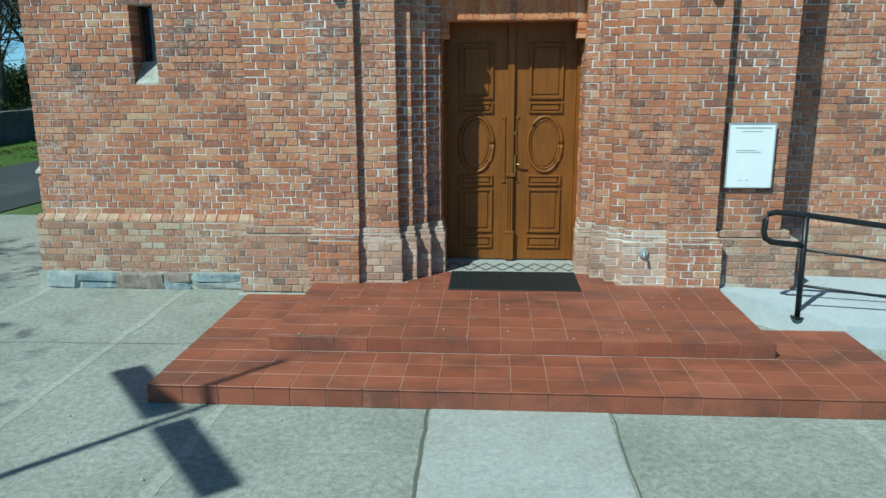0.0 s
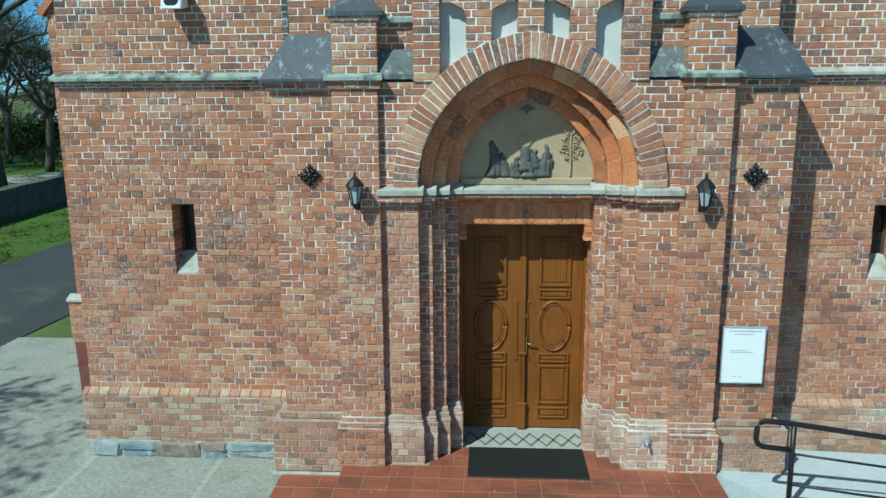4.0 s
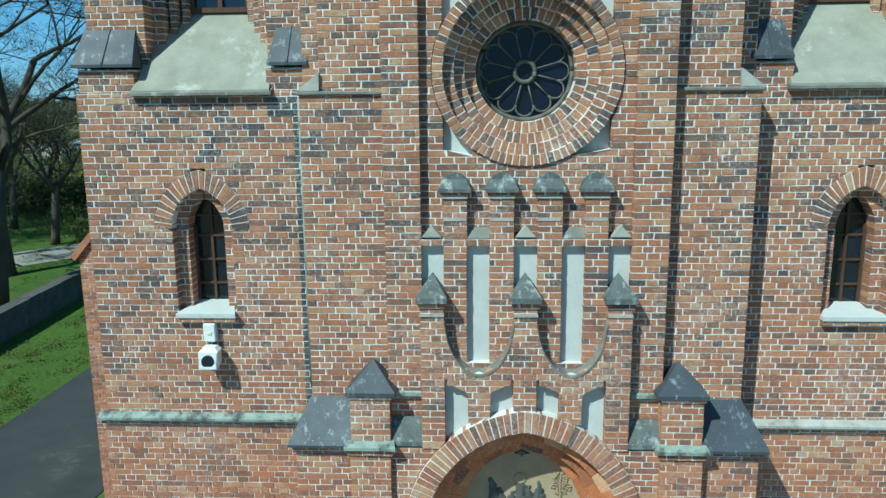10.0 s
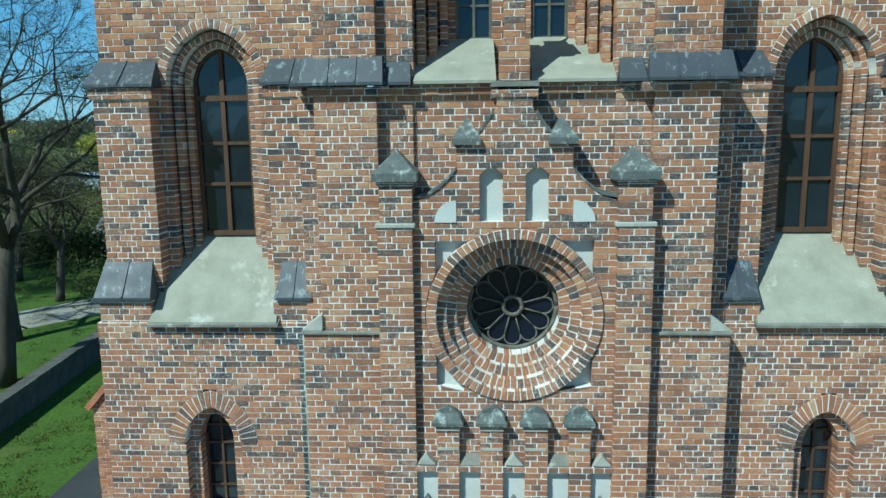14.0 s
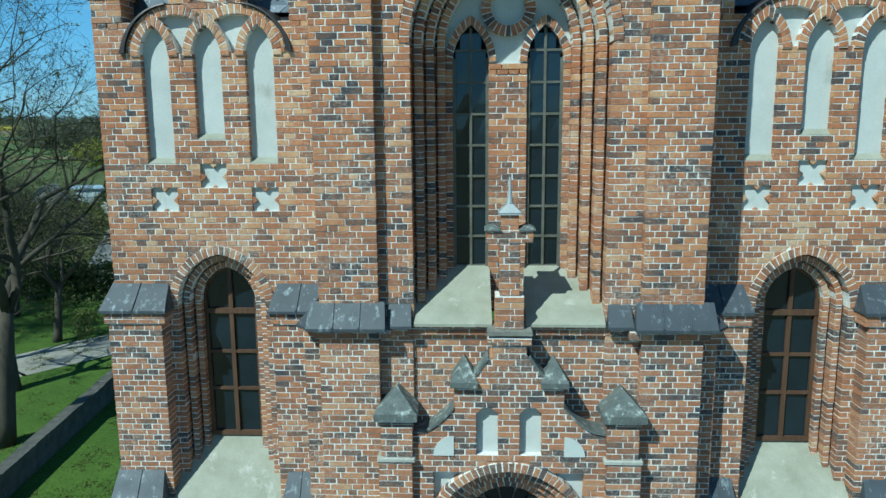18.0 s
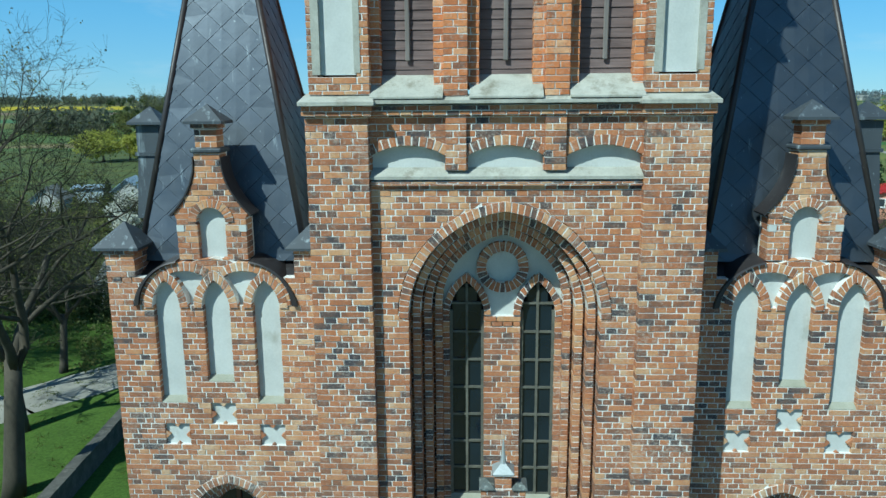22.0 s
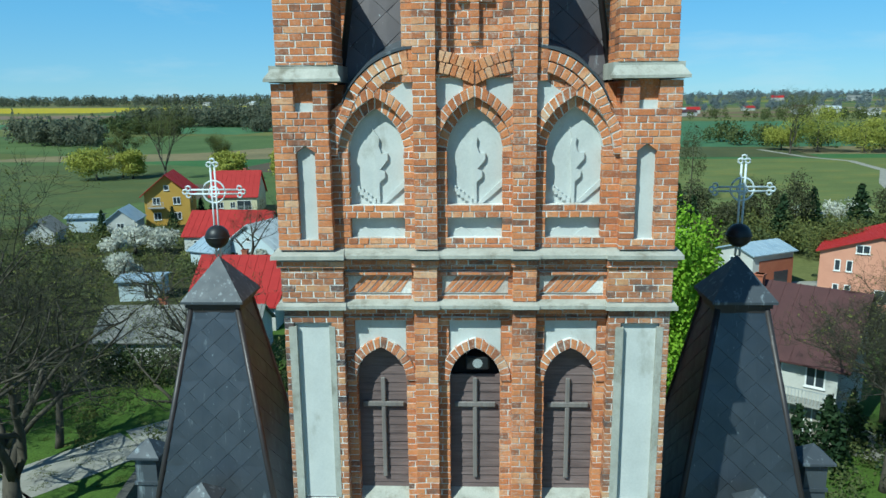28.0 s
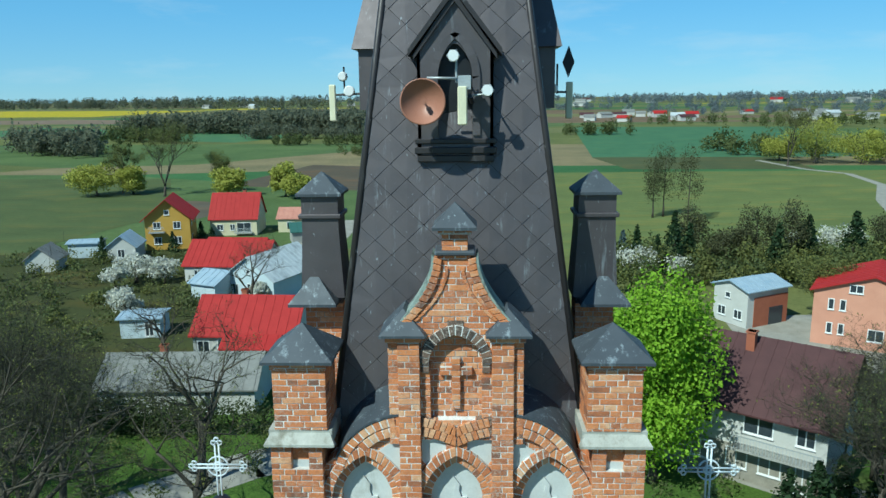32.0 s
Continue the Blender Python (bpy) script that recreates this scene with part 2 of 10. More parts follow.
def mortar_material(name, low, high):
    """Lime mortar: fresh white pointing in some stretches, old and brown in others; low, high: how white it is at the foot and above."""
    m, nt, b = nodes_of(name, 0.95, 0, 0.2)
    fine = noise_of(nt, 60.0, 4)
    white = ramp(nt, fine, [(0.3, (0.56, 0.56, 0.535)), (0.7, (0.80, 0.805, 0.785))])
    old = ramp(nt, fine, [(0.3, (0.24, 0.18, 0.14)), (0.7, (0.40, 0.33, 0.27))])
    big = noise_of(nt, 0.8, 7, 0.68)
    geo = nt.nodes.new("ShaderNodeNewGeometry")
    sep = nt.nodes.new("ShaderNodeSeparateXYZ")
    nt.links.new(geo.outputs["Position"], sep.inputs[0])
    up = nt.nodes.new("ShaderNodeMapRange")          # the lower storey was repointed less
    up.inputs[1].default_value, up.inputs[2].default_value, up.inputs[3].default_value, up.inputs[4].default_value = 1.5, 5.5, low, high
    nt.links.new(sep.outputs[2], up.inputs[0])
    add = nt.nodes.new("ShaderNodeMath")
    nt.links.new(big, add.inputs[0])
    nt.links.new(up.outputs[0], add.inputs[1])
    nt.links.new(mix(nt, ramp(nt, add.outputs[0], [(0.38, (0, 0, 0)), (0.58, (1, 1, 1))]), old, white), b.inputs["Base Color"])
    bump(nt, b, fine, 0.6, 0.006)
    return m


MAT_MORTAR = mortar_material("lime_mortar", -0.06, 0.12)
MAT_MORTAR_OLD = mortar_material("old_buff_mortar", -0.12, 0.03)
MAT_PLASTER = rough_stone("white_plaster", (0.44, 0.46, 0.45), (0.58, 0.60, 0.585), 0.9, 2.2, 40.0, (0.33, 0.33, 0.29), (0.58, 0.76), 0.25)
MAT_STONE = rough_stone("pale_render_ledge", (0.27, 0.275, 0.24), (0.47, 0.47, 0.425), 0.9, 4.0, 50.0, (0.18, 0.17, 0.13), (0.52, 0.72), 0.5)
MAT_SILL = rough_stone("mossy_sill", (0.22, 0.225, 0.175), (0.36, 0.365, 0.31), 0.9, 3.0, 60.0, (0.46, 0.46, 0.42), (0.58, 0.72), 0.4)
MAT_LEDGE = rough_stone("weathered_zinc_ledge", (0.16, 0.22, 0.20), (0.36, 0.42, 0.37), 0.7, 5.0, 40.0, (0.07, 0.075, 0.07), (0.48, 0.62), 0.3)
MAT_DARKLEDGE = rough_stone("dark_ledge", (0.10, 0.10, 0.09), (0.26, 0.26, 0.23), 0.85, 5.0, 50.0, (0.42, 0.42, 0.38), (0.58, 0.7), 0.4)


def boulder_material():
    """Split field stone: blue-grey to brown from one stone to the next, with lime spilt over it."""
    m, nt, b = nodes_of("field_stone", 0.9, 0, 0.3)
    col = ramp(nt, nt.nodes.new("ShaderNodeObjectInfo").outputs["Random"], [(0.0, (0.17, 0.22, 0.24)), (0.45, (0.25, 0.29, 0.29)), (0.7, (0.30, 0.32, 0.31)), (0.82, (0.20, 0.15, 0.125)), (1.0, (0.25, 0.21, 0.18))])
    col = mix(nt, 0.7, col, ramp(nt, noise_of(nt, 9.0, 7, 0.7), [(0.3, (0.5, 0.5, 0.5)), (0.7, (1.5, 1.5, 1.5))]), "MULTIPLY")
    col = mix(nt, ramp(nt, noise_of(nt, 5.0, 7, 0.75), [(0.55, (0, 0, 0)), (0.68, (0.8, 0.8, 0.8))]), col, (0.42, 0.43, 0.38))
    nt.links.new(col, b.inputs["Base Color"])
    bump(nt, b, noise_of(nt, 22.0, 6, 0.7), 0.8, 0.02)
    return m


MAT_BOULDER_ONE = boulder_material()
MAT_GROUT = rough_stone("tile_grout", (0.25, 0.145, 0.105), (0.36, 0.24, 0.185), 0.95)


def concrete_material(name, dark, mid, light, spots):
    """Cast concrete with its aggregate worn free: grains of several sizes, stains and moss in broad patches."""
    m, nt, b = nodes_of(name, 0.93, 0, 0.25)
    big, grit_, fine = noise_of(nt, 0.9, 7, 0.65), noise_of(nt, 20.0, 6, 0.8), noise_of(nt, 85.0, 3, 0.7)
    col = mix(nt, 0.5, ramp(nt, big, [(0.3, dark), (0.5, mid), (0.72, light)]), mid)
    both = mix(nt, 0.38, grit_, fine)
    col = mix(nt, spots, col, ramp(nt, both, [(0.37, (0.30, 0.30, 0.29)), (0.5, (1.0, 1.0, 1.0)), (0.63, (1.75, 1.75, 1.7))]), "MULTIPLY")
    col = mix(nt, ramp(nt, noise_of(nt, 2.6, 6, 0.7), [(0.56, (0, 0, 0)), (0.72, (0.6, 0.6, 0.6))]), col, dark)
    nt.links.new(col, b.inputs["Base Color"])
    bump(nt, b, both, 0.8, 0.008)
    return m


MAT_CONCRETE = concrete_material("old_concrete", (0.155, 0.165, 0.135), (0.262, 0.272, 0.238), (0.345, 0.35, 0.315), 0.62)
MAT_CEMENT = concrete_material("joint_cement", (0.21, 0.22, 0.185), (0.315, 0.325, 0.285), (0.385, 0.39, 0.355), 0.45)
MAT_RAMP = concrete_material("ramp_concrete", (0.31, 0.34, 0.355), (0.41, 0.445, 0.46), (0.47, 0.50, 0.515), 0.16)
MAT_CONCRETE_NEW = concrete_material("pale_concrete", (0.25, 0.255, 0.225), (0.34, 0.35, 0.325), (0.40, 0.41, 0.385), 0.3)


def slate_material(name, dark, light, streak, rough=0.42, metal=0.35, more=0.0):
    m, nt, b = nodes_of(name, rough, metal, 0.5)
    geo = nt.nodes.new("ShaderNodeNewGeometry").outputs["Random Per Island"]
    col = mix(nt, 0.5, ramp(nt, geo, [(0.0, dark), (1.0, light)]), ramp(nt, noise_of(nt, 2.2, 6), [(0.3, dark), (0.7, light)]))
    runs = ramp(nt, noise_of(nt, 7.0, 6, 0.7, (1.5, 1.5, 0.16)), [(0.60 - more, (0, 0, 0)), (0.74 - more, (0.55, 0.55, 0.55))])
    spots = ramp(nt, noise_of(nt, 26.0, 2, 0.5, (1, 1, 0.45)), [(0.71, (0, 0, 0)), (0.76, (0.6, 0.6, 0.6))])
    col = mix(nt, mix(nt, 1.0, runs, spots, "ADD"), col, streak)
    nt.links.new(col, b.inputs["Base Color"])
    rr = nt.nodes.new("ShaderNodeMapRange")
    rr.inputs[3].default_value, rr.inputs[4].default_value = rough - 0.1, rough + 0.2
    nt.links.new(noise_of(nt, 5.0), rr.inputs[0])
    nt.links.new(rr.outputs[0], b.inputs["Roughness"])
    bump(nt, b, noise_of(nt, 3.0, 3), 0.25, 0.02)
    return m


MAT_SLATE = slate_material("weathered_sheet_metal", (0.034, 0.042, 0.053), (0.074, 0.088, 0.105), (0.38, 0.45, 0.49), 0.55, 0.15, 0.04)
MAT_SPIRE = slate_material("brown_sheet_metal", (0.092, 0.082, 0.086), (0.150, 0.134, 0.140), (0.42, 0.46, 0.49), 0.50, 0.70, 0.0)
MAT_SIDE_SPIRE = slate_material("dark_sheet_metal", (0.068, 0.080, 0.098), (0.108, 0.125, 0.152), (0.40, 0.46, 0.50), 0.42, 0.80, -0.02)
MAT_SEAM = slate_material("sheet_seam", (0.030, 0.027, 0.029), (0.050, 0.045, 0.047), (0.2, 0.2, 0.2))
MAT_CAP = rough_stone("lichened_stone_cap", (0.062, 0.075, 0.075), (0.15, 0.165, 0.16), 0.85, 9.0, 45.0, (0.36, 0.40, 0.38), (0.53, 0.66), 0.7)


def wood_material(name, dark, light, axis=2, rough=0.45, spec=0.25):
    m, nt, b = nodes_of(name, rough, 0, spec)
    st = [9, 9, 9]
    st[axis] = 0.7
    g = noise_of(nt, 3.0, 8, 0.7, tuple(st))
    col = mix(nt, 0.4, ramp(nt, g, [(0.3, dark), (0.68, light)]), ramp(nt, noise_of(nt, 1.5, 3), [(0.3, dark), (0.7, light)]))
    nt.links.new(col, b.inputs["Base Color"])
    bump(nt, b, g, 0.2, 0.004)
    return m


MAT_OAK = wood_material("varnished_oak", (0.105, 0.038, 0.008), (0.25, 0.092, 0.016), 2, 0.4)
MAT_BOARD = wood_material("grey_weathered_board", (0.070, 0.050, 0.050), (0.22, 0.165, 0.16), 0, 0.8, 0.3)
MAT_BATTEN = wood_material("pale_weathered_batten", (0.13, 0.115, 0.11), (0.24, 0.22, 0.21), 2, 0.85)
MAT_FRAME = wood_material("brown_window_frame", (0.045, 0.026, 0.016), (0.125, 0.072, 0.045), 2, 0.6)
MAT_GREYFRAME = rough_stone("grey_window_frame", (0.065, 0.066, 0.055), (0.16, 0.16, 0.135), 0.6, 8.0, 40.0)


def plain(name, col, rough=0.5, metal=0.0, spec=0.4, vary=0.25):
    m, nt, b = nodes_of(name, rough, metal, spec)
    lo, hi = tuple(c * (1 - vary) for c in col), tuple(min(1, c * (1 + vary)) for c in col)
    c = mix(nt, 0.5, ramp(nt, noise_of(nt, 4.0), [(0.3, lo), (0.7, hi)]), ramp(nt, noise_of(nt, 50.0, 3), [(0.3, lo), (0.7, hi)]))
    nt.links.new(c, b.inputs["Base Color"])
    return m


MAT_IRON = plain("black_painted_iron", (0.018, 0.019, 0.021), 0.4, 0.3)
MAT_RUBBER = plain("black_rubber", (0.012, 0.014, 0.014), 0.7)
MAT_BRASS = plain("brass", (0.45, 0.33, 0.12), 0.3, 0.9)
MAT_GALV = plain("pale_galvanised_steel", (0.42, 0.45, 0.46), 0.5, 0.4)
MAT_PALEPAINT = plain("pale_blue_paint", (0.55, 0.62, 0.66), 0.5)
MAT_DARKMETAL = plain("dark_metal", (0.022, 0.024, 0.028), 0.45, 0.3)
MAT_WHITE = plain("white_enamel", (0.70, 0.72, 0.72), 0.4, 0, 0.4, 0.08)
MAT_CREAM = plain("cream_plastic", (0.66, 0.64, 0.46), 0.5, 0, 0.4, 0.1)
MAT_DISH = plain("brown_dish_enamel", (0.33, 0.15, 0.10), 0.45, 0, 0.4, 0.12)
MAT_PAPER = plain("white_board", (0.72, 0.76, 0.76), 0.35, 0, 0.4, 0.05)
MAT_INK = plain("grey_print", (0.42, 0.44, 0.46), 0.7)
MAT_BRONZE = rough_stone("patinated_relief", (0.055, 0.058, 0.055), (0.15, 0.15, 0.135), 0.6, 12.0, 60.0, (0.24, 0.22, 0.18), (0.6, 0.72), 0.4, 0.45, (1, 1, 1), 0.3)
MAT_RELIEFSTONE = rough_stone("ochre_relief_ground", (0.31, 0.235, 0.145), (0.46, 0.36, 0.235), 0.85, 3.0, 50.0, (0.30, 0.28, 0.22), (0.5, 0.7), 0.3)
# near-black colour stands in for the shade inside the building
MAT_DARK = plain("unlit_interior_black", (0.012, 0.012, 0.014), 0.9)


def glass_material(name, tint, rough=0.05, spec=0.6):
    m, nt, b = nodes_of(name, rough, 0, spec)
    c = ramp(nt, noise_of(nt, 1.7, 2), [(0.3, tuple(x * 0.6 for x in tint)), (0.7, tint)])
    nt.links.new(c, b.inputs["Base Color"])
    bump(nt, b, noise_of(nt, 2.5, 2), 0.08, 0.02)
    return m


MAT_GLASS = glass_material("dark_leaded_glass", (0.012, 0.022, 0.034))
MAT_ROSEGLASS = glass_material("dark_stained_glass", (0.010, 0.014, 0.030), 0.22, 0.3)

# ---- shape helpers ----


class M:
    """Points and faces of one mesh."""

    def __init__(self):
        self.v, self.f = [], []

    def add(self, pts, faces):
        k = len(self.v)
        self.v += [tuple(p) for p in pts]
        self.f += [tuple(k + i for i in q) for q in faces]
        return self

    def hexa(self, p):
        return self.add(p, ((0, 3, 2, 1), (4, 5, 6, 7), (0, 1, 5, 4), (1, 2, 6, 5), (2, 3, 7, 6), (3, 0, 4, 7)))

    def box(self, x0, x1, y0, y1, z0, z1, bev=0.0):
        x0, x1, y0, y1, z0, z1 = min(x0, x1), max(x0, x1), min(y0, y1), max(y0, y1), min(z0, z1), max(z0, z1)
        if bev <= 0:
            return self.hexa([(x0, y0, z0), (x1, y0, z0), (x1, y1, z0), (x0, y1, z0), (x0, y0, z1), (x1, y0, z1), (x1, y1, z1), (x0, y1, z1)])
        b = min(bev, (x1 - x0) * 0.4, (y1 - y0) * 0.4, (z1 - z0) * 0.4)
        bm = bmesh.new()
        bmesh.ops.create_cube(bm, size=1)
        for v in bm.verts:
            v.co = (x0 + (v.co.x + 0.5) * (x1 - x0), y0 + (v.co.y + 0.5) * (y1 - y0), z0 + (v.co.z + 0.5) * (z1 - z0))
        bmesh.ops.bevel(bm, geom=list(bm.edges), offset=b, segments=1, affect="EDGES")
        return self.bm(bm)

    def bm(self, bm, mat=None):
        bm.verts.index_update()
        self.add([(mat @ v.co if mat else v.co)[:] for v in bm.verts], [tuple(v.index for v in f.verts) for f in bm.faces])
        bm.free()
        return self

    def prism(self, poly, y0, y1):
        """A polygon in x and z, from y0 (front) to y1."""
        n = len(poly)
        a = sum(poly[i][0] * poly[(i + 1) % n][1] - poly[(i + 1) % n][0] * poly[i][1] for i in range(n))
        if a < 0:
            poly = poly[::-1]
        fs = [tuple(range(n)), tuple(range(2 * n - 1, n - 1, -1))] + [((i + 1) % n, i, n + i, n + (i + 1) % n) for i in range(n)]
        return self.add([(x, y0, z) for x, z in poly] + [(x, y1, z) for x, z in poly], fs)

    def tube(self, pts, r, n=8, r1=None):
        pts = [Vector(p) for p in pts]
        r1 = r if r1 is None else r1
        k, rings = len(self.v), []
        for i, p in enumerate(pts):
            d = (pts[min(i + 1, len(pts) - 1)] - pts[max(i - 1, 0)]).normalized()
            a = d.orthogonal().normalized() if abs(d.z) > 0.9 else d.cross(Vector((0, 0, 1))).normalized()
            b = d.cross(a)
            rr = r + (r1 - r) * i / max(1, len(pts) - 1)
            rings.append([p + (a * math.cos(2 * math.pi * j / n) + b * math.sin(2 * math.pi * j / n)) * rr for j in range(n)])
        self.v += [tuple(q) for ring in rings for q in ring]
        for i in range(len(pts) - 1):
            self.f += [(k + i * n + j, k + i * n + (j + 1) % n, k + (i + 1) * n + (j + 1) % n, k + (i + 1) * n + j) for j in range(n)]
        self.f += [tuple(k + j for j in range(n))[::-1], tuple(k + (len(pts) - 1) * n + j for j in range(n))]
        return self

    def lathe(self, prof, c, n=20, axis="z"):
        """A turned body: prof is a list of (radius, height), c its foot."""
        k = len(self.v)
        for r, h in prof:
            for j in range(n):
                a = 2 * math.pi * j / n
                p = (r * math.cos(a), r * math.sin(a), h) if axis == "z" else (r * math.cos(a), h, r * math.sin(a))
                self.v.append((c[0] + p[0], c[1] + p[1], c[2] + p[2]))
        for i in range(len(prof) - 1):
            self.f += [(k + i * n + j, k + i * n + (j + 1) % n, k + (i + 1) * n + (j + 1) % n, k + (i + 1) * n + j) for j in range(n)]
        self.f += [tuple(k + j for j in range(n))[::-1], tuple(k + (len(prof) - 1) * n + j for j in range(n))]
        return self

    def cap(self, cx, cy, hx, hy, z0, z1, lip=0.035, back=None):
        """A pyramid roof on a thin lip; with back, half a roof whose ridge runs to y = back."""
        self.box(cx - hx, cx + hx, cy - hy, cy + hy if back is None else back, z0 - lip, z0)
        if back is None:
            p = [(cx - hx, cy - hy, z0), (cx + hx, cy - hy, z0), (cx + hx, cy + hy, z0), (cx - hx, cy + hy, z0), (cx, cy, z1)]
            return self.add(p, ((0, 3, 2, 1), (0, 1, 4), (1, 2, 4), (2, 3, 4), (3, 0, 4)))
        p = [(cx - hx, cy - hy, z0), (cx + hx, cy - hy, z0), (cx + hx, back, z0), (cx - hx, back, z0), (cx, cy, z1), (cx, back, z1)]
        return self.add(p, ((0, 3, 2, 1), (0, 1, 4), (1, 2, 5, 4), (2, 3, 5), (3, 0, 4, 5)))

    def slope(self, x0, x1, y0, z0, y1, z1, inset0=0.0, inset1=0.0, lip=0.03):
        """A weathering: from the low front edge (y0, z0) up to the back edge (y1, z1), on a thin lip; insets narrow its top."""
        p = [(x0, y0, z0 - lip), (x1, y0, z0 - lip), (x1, y1, z0 - lip), (x0, y1, z0 - lip),
             (x0, y0, z0), (x1, y0, z0), (x1 - inset1, y1, z1), (x0 + inset0, y1, z1)]
        return self.hexa(p)


def part(name, m, material, parent=None, label="", smooth=False, kind=""):
    if "coping" in name or "plaster" in name or name in ("valley_sheet", "dormer_front"):
        bm = bmesh.new()
        vs = [bm.verts.new(v) for v in m.v]
        for f in m.f:
            bm.faces.new([vs[i] for i in f])
        bmesh.ops.remove_doubles(bm, verts=bm.verts, dist=0.002)
        m = M().bm(bm)
    me = bpy.data.meshes.new(name)
    me.from_pydata(m.v, [], m.f)
    me.materials.append(material)
    me.update()
    if smooth:
        me.polygons.foreach_set("use_smooth", [True] * len(me.polygons))
    ob = new(name, me)
    if parent is not None:
        ob.parent = parent
    return tagged(ob, label, kind=kind)


def seams(m, x0, x1, y0, z0, y1, z1, n, inset=0.0):
    """Folded seams that run up a sloping sheet."""
    for i in range(1, n):
        f = i / n
        a, b = x0 + (x1 - x0) * f, x0 + inset + (x1 - x0 - 2 * inset) * f
        m.hexa([(a - 0.009, y0 - 0.004, z0 - 0.03), (a + 0.009, y0 - 0.004, z0 - 0.03), (b + 0.009, y1, z1 - 0.02), (b - 0.009, y1, z1 - 0.02),
                (a - 0.009, y0 - 0.006, z0 + 0.018), (a + 0.009, y0 - 0.006, z0 + 0.018), (b + 0.009, y1, z1 + 0.018), (b - 0.009, y1, z1 + 0.018)])
    return m


def thing(name, label, category, at=(0, 0, 0), group="", kind=""):
    e = new(name)
    e.empty_display_size = 0.2
    e.location = at
    return tagged(e, label, category, group, kind)


# ---- brickwork ----
COURSE, LONG, SHORT = 0.0752, 0.266, 0.133
rng = random.Random(7)
SINGLE_MESH = {}


def sub(spans, a, b):
    out = []
    for s, e in spans:
        if b <= s or a >= e:
            out.append((s, e))
            continue
        if a > s:
            out.append((s, a))
        if b < e:
            out.append((b, e))
    return [(s, e) for s, e in out if e - s > 0.02]


def joggle(x, k):
    """How far a mason let a joint slip along its course."""
    return 0.010 * math.sin(x * 57.3 + k * 12.9)


def arch_half(hw, rise, dz):
    """Half the width of a pointed arch at dz above its springing; None above its apex."""
    if dz <= 0:
        return hw
    if dz >= rise:
        return None
    c = (rise * rise - hw * hw) / (2 * hw)
    return math.sqrt(max(0.0, (hw + c) ** 2 - dz * dz)) - c


